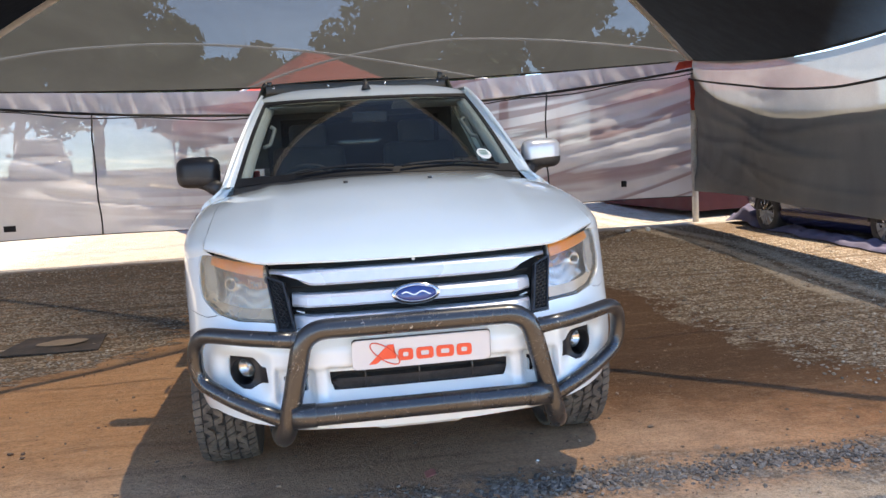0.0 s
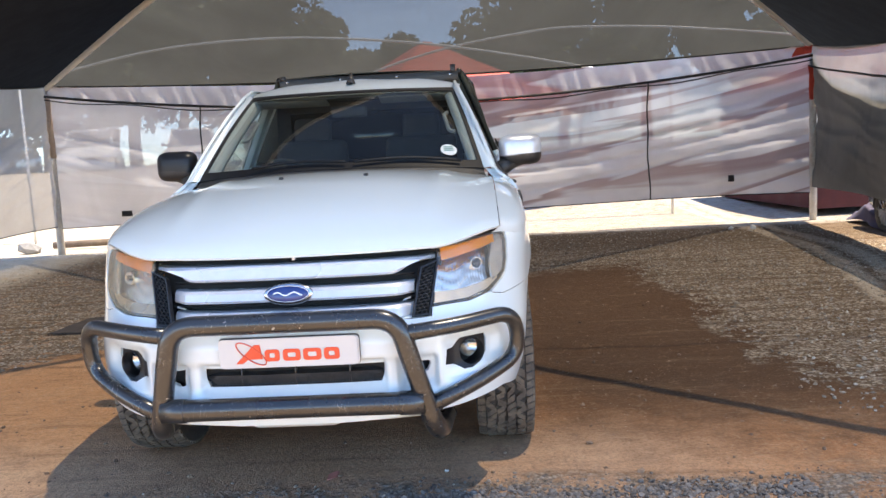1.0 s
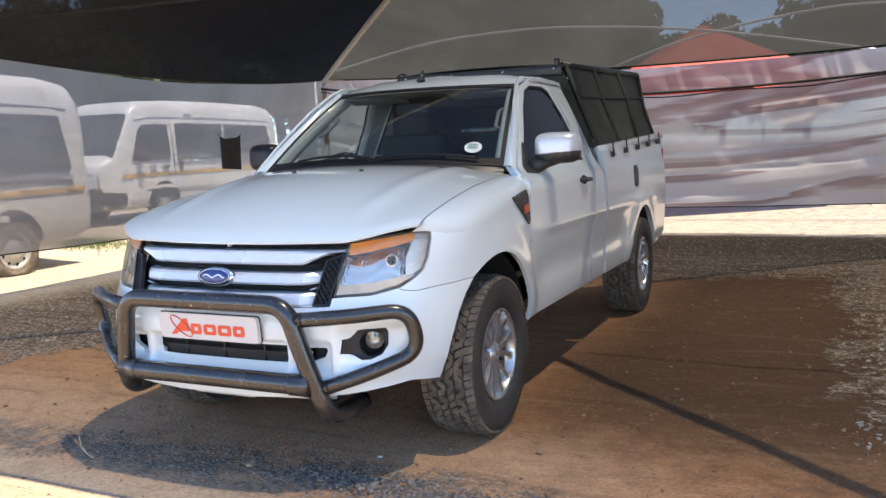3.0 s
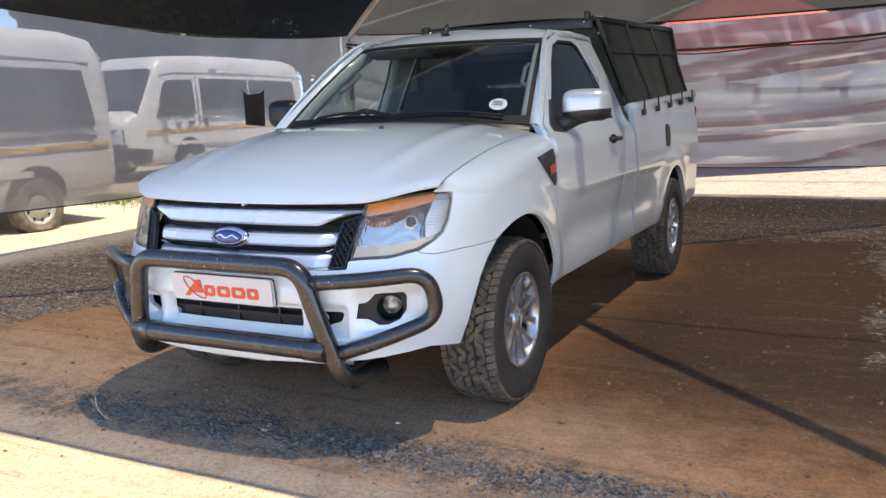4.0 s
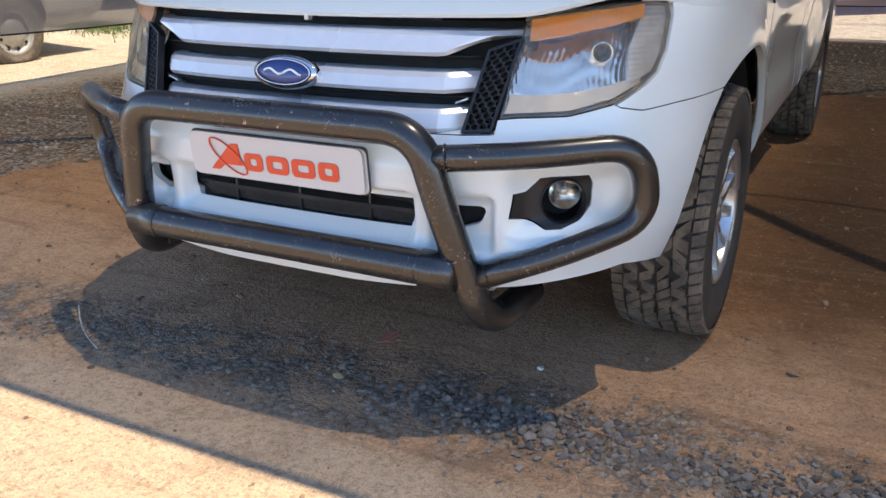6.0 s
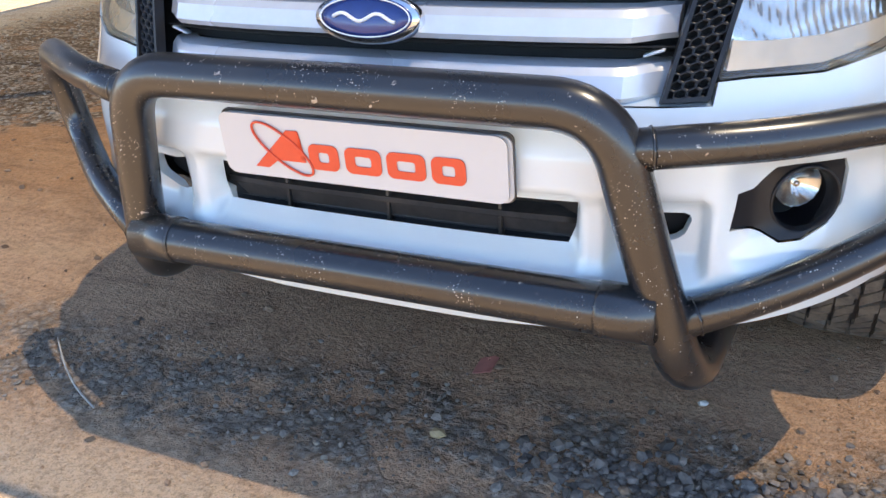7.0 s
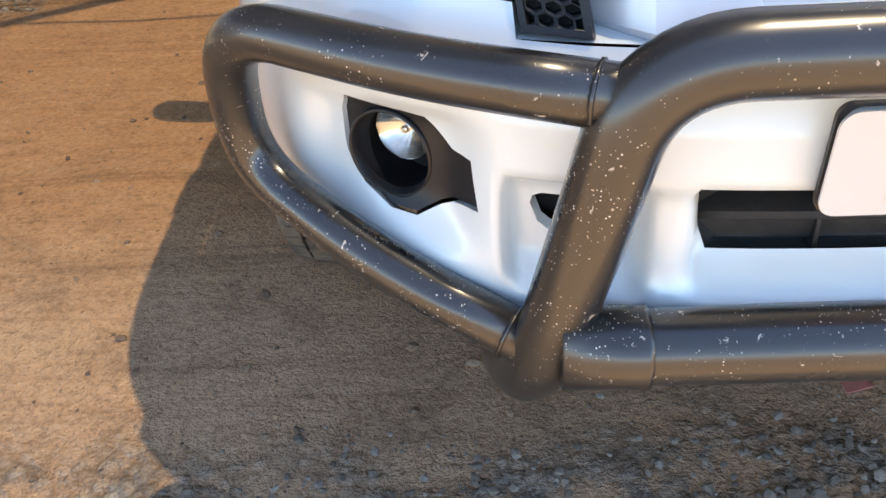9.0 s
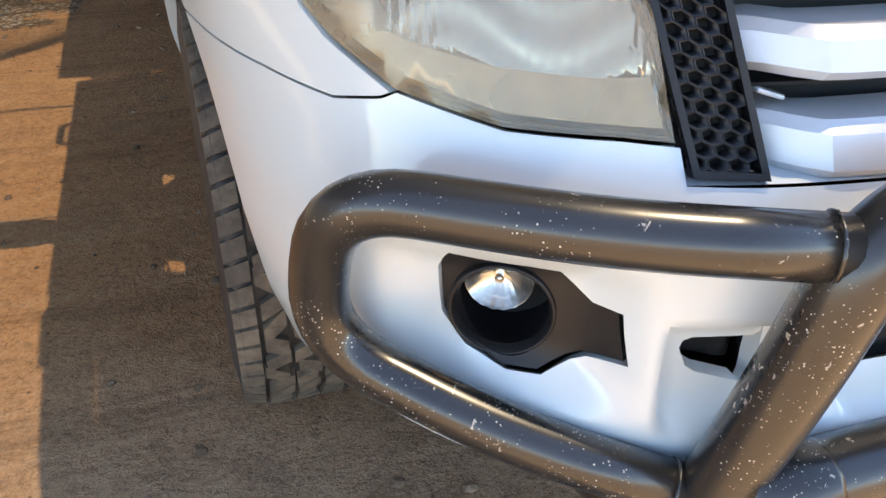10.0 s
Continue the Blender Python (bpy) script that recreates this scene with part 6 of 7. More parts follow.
def shell(stations, power=5.0, ring=24):
    """A closed body lofted through stations (y, half width, floor, top, lean of the sides)."""
    bm = bmesh.new()
    rows = []
    for y, w, lo, hi, lean in stations:
        row = []
        for k in range(ring):
            a = 2 * math.pi * (k + 0.5) / ring
            c, s = math.cos(a), math.sin(a)
            x = math.copysign(abs(c) ** (2 / power), c) * w
            z = (lo + hi) / 2 + math.copysign(abs(s) ** (2 / power), s) * (hi - lo) / 2
            x *= 1 - lean * max(0.0, (z - lo) / (hi - lo) - 0.5) * 2
            row.append(bm.verts.new((x, y, z)))
        rows.append(row)
    for r, q in zip(rows, rows[1:]):
        for k in range(ring):
            bm.faces.new((r[k], q[k], q[(k + 1) % ring], r[(k + 1) % ring]))
    bm.faces.new(rows[0])
    bm.faces.new(rows[-1][::-1])
    bmesh.ops.recalc_face_normals(bm, faces=bm.faces)
    return bm


def small_wheel(parent, x, y, r, sx, flat=0.0, holes=9):
    hub = new("wheel")
    hub.parent = parent
    hub.location = (x, y, r - flat)
    tyre = lathe([(-0.085, r * 0.62), (-0.10, r * 0.75), (-0.095, r * 0.93), (-0.07, r), (0.07, r), (0.095, r * 0.93), (0.10, r * 0.75), (0.085, r * 0.62)], 40)
    for v in tyre.verts:
        if v.co.z < -(r - flat) + 0.002:
            v.co.z = -(r - flat) + 0.002
            v.co.x *= 1.0 + 2.2 * flat / r
    part("tyre", tyre, RUBBER if flat else WALLRUBBER, hub)
    part("rim", lathe([(sx * 0.085, r * 0.64), (sx * 0.09, r * 0.60), (sx * 0.06, r * 0.55), (sx * 0.05, r * 0.42), (sx * 0.075, r * 0.34), (sx * 0.085, r * 0.2), (sx * 0.088, 0.0001)], 36), STEEL, hub)
    bm = bmesh.new()
    for k in range(holes):
        a = 2 * math.pi * k / holes
        bmesh.ops.create_circle(bm, cap_ends=True, segments=10, radius=r * 0.055, matrix=Matrix.Translation((sx * 0.066, r * 0.47 * math.cos(a), r * 0.47 * math.sin(a))) @ Matrix.Rotation(radians(90), 4, "Y"))
    tagged(part("rim_holes", bm, CAVITY, hub), kind="stuff")
    return hub


def minibus(at, turn, label, stripe=True, flat=0.0, size=1.0, axle=0.95):
    """A high-roofed minibus: nose towards -y of its own axes."""
    van = thing("minibus", label, "minibus", at, "parked minibuses")
    van.matrix_world = Matrix.Translation(at) @ Matrix.Rotation(turn, 4, "Z") @ Matrix.Scale(size, 4)
    H = 2.24
    st = []
    for y, w, lo, hi, lean in ((0.0, 0.70, 0.34, 0.86, 0.02), (0.05, 0.82, 0.28, 1.02, 0.03), (0.16, 0.87, 0.25, 1.12, 0.05), (0.42, 0.90, 0.24, 1.24, 0.06), (0.62, 0.90, 0.24, 1.55, 0.10), (0.88, 0.91, 0.24, 2.0, 0.11), (1.0, 0.912, 0.24, 2.13, 0.11), (1.2, 0.915, 0.24, 2.20, 0.10), (1.9, 0.92, 0.24, H, 0.10), (3.2, 0.92, 0.24, H + 0.02, 0.10), (4.7, 0.915, 0.26, H, 0.10), (5.08, 0.90, 0.30, H - 0.06, 0.12), (5.2, 0.86, 0.36, H - 0.22, 0.10)):
        st.append((y, w, lo, hi, lean))
    body = part("body", shell(st, 9.0, 64), VANWHITE, van)

    def skin(y, z):
        w = float(np.interp(y, [s[0] for s in st], [s[1] for s in st]))
        lo = float(np.interp(y, [s[0] for s in st], [s[2] for s in st]))
        hi = float(np.interp(y, [s[0] for s in st], [s[3] for s in st]))
        lean = float(np.interp(y, [s[0] for s in st], [s[4] for s in st]))
        s = min(1.0, abs((z - (lo + hi) / 2) / ((hi - lo) / 2)))
        x = (1 - s ** 9) ** (1 / 9) * w
        return x * (1 - lean * max(0.0, (z - lo) / (hi - lo) - 0.5) * 2)

    for sx in (1, -1):
        def side(y, z, o=0.008):
            return Vector((sx * (skin(y, z) + o), y, z))
        for name, pts in (("front_window", [(0.80, 1.13), (1.02, 1.68), (1.12, 1.76), (1.74, 1.78), (1.76, 1.13)]), ("side_window", [(1.95, 1.12), (1.95, 1.80), (3.30, 1.80), (3.30, 1.12)]), ("rear_window", [(3.36, 1.12), (3.36, 1.80), (4.82, 1.78), (4.92, 1.14)])):
            part(name, patch(pts, side, 0.12, (), 0.006, flip=sx < 0), GLASSDARK, body)
        if stripe:
            part("stripe", patch([(0.55, 0.82), (5.1, 0.88), (5.1, 0.95), (0.55, 0.88)], side, 0.15, (), 0.003, flip=sx < 0), STRIPE, body, "ochre stripe along the side")
        part("side_moulding", patch([(1.1, 0.60), (4.0, 0.60), (4.0, 0.67), (1.1, 0.67)], lambda y, z: side(y, z, 0.015), 0.2, (), 0.01, flip=sx < 0), VANWHITE, body)
        part("bumper_grey", patch([(0.10, 0.30), (0.62, 0.28), (0.62, 0.55), (0.10, 0.60)], lambda y, z: side(y, z, 0.012), 0.1, (), 0.01, flip=sx < 0), BLACK, body)
        part("door_handle", box((0.03, 0.14, 0.05), Matrix.Translation(side(1.62, 1.0, 0.015)), 0.01), BLACK, body)
        part("slide_handle", box((0.03, 0.06, 0.15), Matrix.Translation(side(2.02, 1.0, 0.015)), 0.01), BLACK, body)
        part("door_gap", tube([side(y, z, 0.0) for y, z in ((1.84, 0.40), (1.85, 1.1), (1.84, 1.85))], 0.008, 5), CAVITY, body)
        part("slide_rail", tube([side(y, 1.02, 0.0) for y in (3.35, 4.0, 4.9)], 0.012, 5), CAVITY, body)
        part("side_mirror", box((0.12, 0.14, 0.24), Matrix.Translation(side(0.98, 1.22, 0.11)), 0.03), BLACK, body)
        lamp_ = part("headlamp", box((0.36, 0.14, 0.22), Matrix.Translation((sx * 0.64, 0.08, 0.80)) @ Matrix.Rotation(radians(sx * 20), 4, "Z"), 0.04, 2), SILVER, body, "clouded silver headlamp")
        part("lamp_rim", tube([Matrix.Translation((sx * 0.64, 0.08, 0.80)) @ Matrix.Rotation(radians(sx * 20), 4, "Z") @ Vector(p) for p in ((-0.17, -0.07, -0.10), (0.17, -0.07, -0.10), (0.17, -0.07, 0.10), (-0.17, -0.07, 0.10), (-0.17, -0.07, -0.10))], 0.012, 6), BLACK, lamp_)
        part("roof_gutter", tube([side(y, z, 0.004) for y, z in ((0.98, 1.84), (1.3, 1.90), (2.6, 1.91), (4.0, 1.90), (4.95, 1.86))], 0.014, 6), GREYPAINT, body, "grey rain gutter under the roof")
        part("window_trim", tube([side(y, z, 0.008) for y, z in ((1.90, 1.09), (3.3, 1.08), (4.95, 1.07))], 0.011, 5), GREYPAINT, body)
        part("crease", tube([side(y, z, 0.0) for y, z in ((1.35, 0.53), (2.6, 0.53), (3.55, 0.53))], 0.009, 5), CAVITY, body)
        part("roof_vent", box((0.012, 0.22, 0.07), Matrix.Translation(side(2.35, 1.96, 0.0)), 0.004), GREYPAINT, body)
        part("filler_cap", box((0.014, 0.14, 0.10), Matrix.Translation(side(1.30, 0.98, 0.0)), 0.006), GREYPAINT, body)
        part("tail_light", box((0.06, 0.06, 0.10), Matrix.Translation((sx * 0.72, 5.12, 2.02)), 0.01), plain("tail_red", (0.4, 0.05, 0.04), 0.3), body)
        part("arch_front", patch([(axle + 0.40 * math.cos(a), 0.33 + 0.40 * math.sin(a)) for a in np.linspace(0.05, math.pi - 0.05, 18)], side, 0.08, (), 0.004, flip=sx < 0), CAVITY, body)
        part("arch_rear", patch([(4.05 + 0.40 * math.cos(a), 0.33 + 0.40 * math.sin(a)) for a in np.linspace(0.05, math.pi - 0.05, 18)], side, 0.08, (), 0.004, flip=sx < 0), CAVITY, body)
        small_wheel(van, sx * 0.835, axle, 0.325, sx, flat)
        small_wheel(van, sx * 0.835, 4.05, 0.325, sx, flat)
    part("windscreen", patch([(-0.84, 0.0), (0.84, 0.0), (0.78, 1.0), (-0.78, 1.0)], lambda x, t: Vector((x, 0.40 + 0.44 * t, 1.24 + 0.73 * t - 0.06 * (abs(x) / 0.84) ** 9)), 0.06, (), 0.01), GLASSDARK, body)
    part("front_bumper", box((1.74, 0.16, 0.42), Matrix.Translation((0, 0.05, 0.46)), 0.06, 3), BLACK if stripe else VANWHITE, body)
    part("front_grille", box((0.96, 0.06, 0.20), Matrix.Translation((0, 0.02, 0.80)), 0.02), BLACK, body)
    return van


minibus((-7.92, -0.02, 0.0), 0.0, "old white minibus with ochre stripe and flat tyre", True, 0.05, 1.12)
minibus((-10.9, 8.75, 0.16), radians(0), "faded white high-roof minibus parked beyond the net", True, 0.0, 1.08, 1.55)


def parked_car(at, turn, paint, label, tall=1.46, suv=False, sill=0.20):
    car = thing("parked_car", label, "car", at, "parked cars")
    car.matrix_world = Matrix.Translation(at) @ Matrix.Rotation(turn, 4, "Z")
    b0 = 0.92 if not suv else 1.05
    body = part("body", shell([(0.0, 0.66, 0.32, 0.62, 0.0), (0.06, 0.80, 0.22, 0.74, 0.02), (0.35, 0.86, sill, b0 - 0.10, 0.03), (1.15, 0.88, sill, b0, 0.04), (2.2, 0.885, sill, b0 + 0.02, 0.04), (3.4, 0.88, sill, b0 + 0.04, 0.04), (4.0, 0.85, 0.24, b0 + 0.02, 0.04), (4.25, 0.76, 0.34, b0 - 0.12, 0.03)], 4.5, 36), paint, car)
    part("cabin", shell([(1.05, 0.74, b0 - 0.06, b0 - 0.02, 0.0), (1.45, 0.76, b0 - 0.06, b0 + 0.24, 0.08), (1.95, 0.77, b0 - 0.06, tall - 0.02, 0.16), (2.6, 0.77, b0 - 0.06, tall, 0.17), (3.4, 0.76, b0 - 0.06, tall - 0.05, 0.16), (3.85, 0.73, b0 - 0.06, b0 + 0.2, 0.10), (4.10, 0.68, b0 - 0.06, b0, 0.0)], 4.5, 32), GLASSDARK, body, "dark windows")
    part("roof", shell([(1.80, 0.60, tall - 0.09, tall - 0.01, 0.0), (2.0, 0.64, tall - 0.06, tall + 0.012, 0.0), (2.7, 0.65, tall - 0.06, tall + 0.022, 0.0), (3.35, 0.63, tall - 0.08, tall - 0.01, 0.0)], 4, 20), paint, body)
    for sx in (1, -1):
        part("front_pillar", tube([(sx * 0.745, 1.10, b0 - 0.03), (sx * 0.70, 1.5, b0 + 0.24), (sx * 0.625, 1.90, tall - 0.03)], 0.03, 8), paint, body)
        part("middle_pillar", tube([(sx * 0.775, 2.55, b0 - 0.03), (sx * 0.64, 2.60, tall - 0.02)], 0.03, 8), paint, body)
        part("back_pillar", tube([(sx * 0.73, 3.95, b0 - 0.02), (sx * 0.62, 3.35, tall - 0.05)], 0.05, 8), paint, body)
        part("headlamp", box((0.32, 0.16, 0.14), Matrix.Translation((sx * 0.62, 0.10, 0.66)) @ Matrix.Rotation(radians(sx * 25), 4, "Z"), 0.04), CHROME, body)
        part("side_mirror", box((0.16, 0.10, 0.12), Matrix.Translation((sx * 0.90, 1.42, b0 + 0.06)), 0.03), paint, body)
        for y in (0.78, 3.42):
            part("wheel_arch", patch([(y + 0.36 * math.cos(a), 0.31 + 0.36 * math.sin(a)) for a in np.linspace(0.05, math.pi - 0.05, 16)], lambda yy, z: Vector((sx * 0.888, yy, z)), 0.1, (), 0.004, flip=sx < 0), CAVITY, body)
            w = small_wheel(car, sx * 0.80, y, 0.31, sx, 0.0, 5)
            bm = bmesh.new()
            for k in range(10):
                a = 2 * math.pi * k / 10
                add_tube(bm, [(sx * 0.10, 0.04 * math.cos(a), 0.04 * math.sin(a)), (sx * 0.098, 0.20 * math.cos(a + 0.1), 0.20 * math.sin(a + 0.1))], 0.010, 5)
            part("spokes", bm, ALLOY, w)
    part("grille", box((0.90, 0.04, 0.12), Matrix.Translation((0, 0.02, 0.60)), 0.02), BLACK, body)
    part("lower_grille", box((1.1, 0.05, 0.12), Matrix.Translation((0, 0.04, 0.36)), 0.02), BLACK, body)
    return car


parked_car((0, 0, 0), 0.0, BLUEPAINT, "dark blue hatchback parked outside the side net", sill=0.09).matrix_world = Matrix.Translation((7.02, 4.98, -0.03)) @ Matrix.Rotation(0, 4, "Z")
parked_car((-11.6, 23.6, 1.02), radians(18), VANWHITE, "white car seen faintly through the net", 1.62, True)
parked_car((-8.6, 24.6, 1.05), radians(14), VANWHITE, "white car seen faintly through the net", 1.50)
parked_car((-15.6, 24.4, 1.05), radians(10), GREYPAINT, "silver car seen faintly through the net", 1.50)
parked_car((-13.4, 18.2, 0.55), radians(80), VANWHITE, "white car parked beyond the corner post", 1.48)

# ---- beyond the nets ----
REDCLOTH = plain("red_tent_cloth", (0.52, 0.055, 0.030), 0.7, 0, 0.12, 3)
WINECLOTH = plain("dark_red_cloth", (0.090, 0.016, 0.013), 0.8, 0, 0.2, 4)
WHITEPIPE = plain("white_hoop_pipe", (0.75, 0.75, 0.72), 0.4, 0, 0.05, 20)


def gazebo(at, half, eave, top, turn, walls=False):
    g = thing("gazebo", "red pyramid gazebo standing behind the side net", "gazebo", at, "red gazebos")
    g.matrix_world = Matrix.Translation(at) @ Matrix.Rotation(turn, 4, "Z")
    c = [(-half, -half), (half, -half), (half, half), (-half, half)]
    for (x0, y0), (x1, y1) in zip(c, c[1:] + c[:1]):
        bm = bmesh.new()
        rows = []
        for j in range(11):
            t = j / 10
            row = []
            for i in range(13):
                s = i / 12
                x, y = (x0 + (x1 - x0) * s) * (1 - t * 0.97), (y0 + (y1 - y0) * s) * (1 - t * 0.97)
                z = eave + (top - eave) * t ** 1.15 - 0.05 * math.sin(math.pi * s) * (1 - t) + 0.02 * math.sin(s * 40) * (1 - t)
                row.append(bm.verts.new((x, y, z)))
            rows.append(row)
        for r, q in zip(rows, rows[1:]):
            for i in range(12):
                bm.faces.new((r[i], r[i + 1], q[i + 1], q[i]))
        part("roof_panel", bm, REDCLOTH, g)
        part("valance", patch([(0, 0), (1, 0), (1, 1), (0, 1)], lambda s, t: Vector((x0 + (x1 - x0) * s, y0 + (y1 - y0) * s, eave - 0.25 + 0.25 * t - 0.05 * math.sin(math.pi * s))), 0.1, (), 0.0), REDCLOTH, g)
        part("leg", tube([(x0, y0, -0.1), (x0, y0, eave)], 0.025, 8), PIPE if walls else WHITEPIPE, g)
        # walls hung low and dark, standing in for the shaded corner ground
        if walls:
            part("side_wall", patch([(0, 0), (1, 0), (1, 1), (0, 1)], lambda s, t: Vector((x0 + (x1 - x0) * s, y0 + (y1 - y0) * s, 0)) * (0.985 + 0.012 * math.sin(s * 38)) + Vector((0, 0, 0.06 + (eave - 0.12) * t)), 0.06, (), 0.0), WINECLOTH, g, "dark red hanging wall, added for the shade behind the net")
    return g


gazebo((-0.2, 15.4, 0.12), 2.3, 2.2, 3.55, radians(28))
# placed by guess, for red tint and shade at the corner
gazebo((7.9, 13.0, 0.06), 1.9, 2.15, 3.15, radians(6), True)
for pts in ([(-7.5, 12.4, 2.95), (-5.2, 12.5, 3.40), (-3.5, 12.5, 3.52), (-1.9, 12.5, 3.48), (0.25, 12.5, 3.23), (2.7, 12.5, 2.74), (4.3, 12.6, 2.35)], [(-2.2, 12.7, 2.40), (-0.96, 12.7, 2.87), (0.36, 12.7, 3.21), (2.0, 12.7, 3.43), (3.0, 12.7, 3.44), (4.45, 12.7, 3.35), (6.3, 12.6, 3.12), (7.4, 12.5, 2.9)]):
    h = thing("hoop_pipe", "bent white pipe hoop of a neighbouring tent", "tent pipe", pts[0], "white hoop pipes")
    o = Vector(pts[0])
    part("pipe", tube([p - o for p in spline(pts, 8)], 0.022, 8), WHITEPIPE, h)
    for p in (pts[0], pts[-1]):
        part("leg", tube([Vector(p) - o, Vector((p[0], p[1], ground_height(p[0], p[1]) - 0.05)) - o], 0.025, 8), WHITEPIPE, h)

LEAF = plain("dusty_leaves", (0.060, 0.085, 0.035), 0.7, 0, 0.45, 3)
BARK = plain("bark", (0.16, 0.12, 0.09), 0.9, 0, 0.3, 12, 0.01)


def tree(at, height, spread, seed):
    rng = random.Random(seed)
    t = thing("tree", "leafy green tree beyond the yard", "tree", at, "trees behind the yard")
    bm = bmesh.new()
    trunk = [Vector((0, 0, -0.2))]
    for k in range(1, 7):
        trunk.append(Vector((rng.uniform(-0.25, 0.25) * k / 3, rng.uniform(-0.25, 0.25) * k / 3, height * 0.62 * k / 6)))
    add_tube(bm, spline(trunk, 4), lambda s: 0.22 * (1 - 0.7 * s) * height / 7, 10)
    tips = []
    for k in range(11):
        a, e = rng.uniform(0, 6.28), rng.uniform(0.15, 1.2)
        base = trunk[rng.randint(2, 6)]
        ln = spread * rng.uniform(0.5, 1.0)
        tip = base + Vector((math.cos(a) * math.cos(e), math.sin(a) * math.cos(e), math.sin(e) * 0.9)) * ln
        add_tube(bm, spline([base, base.lerp(tip, 0.5) + Vector((0, 0, 0.1 * ln)), tip], 4), lambda s: 0.075 * (1 - 0.8 * s), 6)
        tips += [tip, base.lerp(tip, 0.65)]
    part("trunk", bm, BARK, t)
    vs, fs = [], []
    for tip in tips + [trunk[-1] + Vector((0, 0, 0.5))]:
        r = spread * rng.uniform(0.22, 0.42)
        for _ in range(380):
            d = Vector((rng.gauss(0, 1), rng.gauss(0, 1), rng.gauss(0, 0.8)))
            p = tip + d.normalized() * r * rng.uniform(0.35, 1.0) ** 0.6
            q = Euler((rng.uniform(0, 6.28), rng.uniform(0, 6.28), rng.uniform(0, 6.28))).to_matrix()
            s = rng.uniform(0.10, 0.24)
            w = len(vs)
            vs += [p + q @ Vector(c) * s for c in ((-0.5, -1, 0), (0.5, -0.4, 0.1), (0.35, 0.8, 0), (-0.4, 0.6, -0.1))]
            fs.append((w, w + 1, w + 2, w + 3))
    me = bpy.data.meshes.new("crown")
    me.from_pydata(vs, [], fs)
    me.materials.append(LEAF)
    ob = new("crown", me)
    ob.parent = t
    tagged(ob, "loose crown of small leaves", kind="stuff")


# the last eight are added to close the sky behind the left net
for k, (x, y, h, s) in enumerate(((-17, 33, 9.5, 3.6), (-12.5, 30, 8.6, 3.4), (-9, 34, 8.6, 3.6), (-5.5, 33, 6.6, 3.0), (-2.2, 35, 5.2, 2.6), (1.2, 34, 5.4, 2.8), (4.5, 33, 7.4, 3.4), (8.2, 34, 8.6, 3.6), (12, 33, 9.0, 3.6), (16, 34, 9.5, 3.8), (-23, 30, 9.0, 3.4), (21, 36, 10, 3.8), (-27, 22, 8.0, 3.0), (-20, 38, 10.5, 4.0), (-14, 40, 10.0, 4.0), (-20, 21, 7.0, 3.2), (-16, 26, 7.6, 3.4), (-24, 26, 8.0, 3.6), (-12.5, 28, 7.2, 3.2), (-19.5, 28, 8.4, 3.6), (-31, 28, 9.0, 4.0), (-32, 17, 8.0, 3.6), (-25, 13, 7.0, 3.2))):
    tree((x, y, 1.1), h, s, 11 + k)

# ---- small things ----
patch_at = Vector((-5.40, 6.95, 1.44))
flap = thing("net_patch", "dark torn mesh patch tied to the side net", "mesh patch", tuple(patch_at))
DARKMESH = plain("dark_mesh", (0.03, 0.028, 0.027), 0.9, 0, 0.3, 60)
part("mesh", patch([(-0.23, -0.22), (0.20, -0.25), (0.22, 0.22), (0.25, 0.26), (0.12, 0.21), (-0.12, 0.19), (-0.25, 0.23)], lambda s, z: Vector((0.02 * math.sin(s * 12) - 0.075 * s, s, z)), 0.04, (), 0.004), DARKMESH, flap)
part("tie_cord", tube([(0.0, -0.25, 0.23), (0.01, -0.27, 0.30)], 0.006, 5), CORD, flap)
tag2 = thing("net_patch", "small dark mesh tag on the white side net", "mesh patch", (-4.85, 10.30, 0.62))
part("mesh", box((0.17, 0.01, 0.09), Matrix(), 0.002), DARKMESH, tag2)

tag3 = thing("net_patch", "small dark mesh tag on the white side net", "mesh patch", (4.66, 10.22, 0.717))
part("mesh", box((0.09, 0.008, 0.10), Matrix(), 0.002), DARKMESH, tag3)

LILAC = plain("lilac_cloth", (0.095, 0.085, 0.135), 0.9, 0, 0.25, 6, 0.004)
heap = thing("cloth_heap", "crumpled lilac cloth lying along the side net", "cloth", (6.3, 10.0, 0.0))


def cloth_at(s, t):
    """s along the heap from the corner post, t across it."""
    lump = 0.24 * math.exp(-((s - 0.5) / 0.35) ** 2) + 0.09 + 0.05 * noise.noise((s * 1.5, 0, 9))
    x = -0.105 * s + 0.36 * t + 0.08 * noise.noise((s * 2, t * 3, 4))
    z = lump * math.sin(math.pi * min(1, t * 0.9 + 0.05)) ** 0.8 + 0.05 * noise.noise((s * 5, t * 6, 1)) * math.sin(math.pi * t)
    return Vector((x, -s, max(0.012, z)))


part("cloth", patch([(0, 0), (4.7, 0), (4.7, 1), (0, 1)], cloth_at, 0.06, (), 0.006), LILAC, heap)
redrag = thing("red_cloth", "bright red cloth tied at the corner post top", "cloth", (5.93, 10.17, 2.3))
part("strip", patch([(-0.36, 0.20), (-0.06, 0.25), (-0.05, 0.36), (-0.30, 0.33)], lambda x, z: Vector((x, 0.03 * math.sin(x * 20 + z * 9), z)), 0.05, (), 0.003), REDCLOTH, redrag)
part("tail", patch([(-0.10, -0.45), (-0.04, -0.45), (-0.03, 0.05), (-0.12, 0.05)], lambda x, z: Vector((x, 0.02 * math.sin(z * 14), z)), 0.04, (), 0.003), REDCLOTH, redrag)
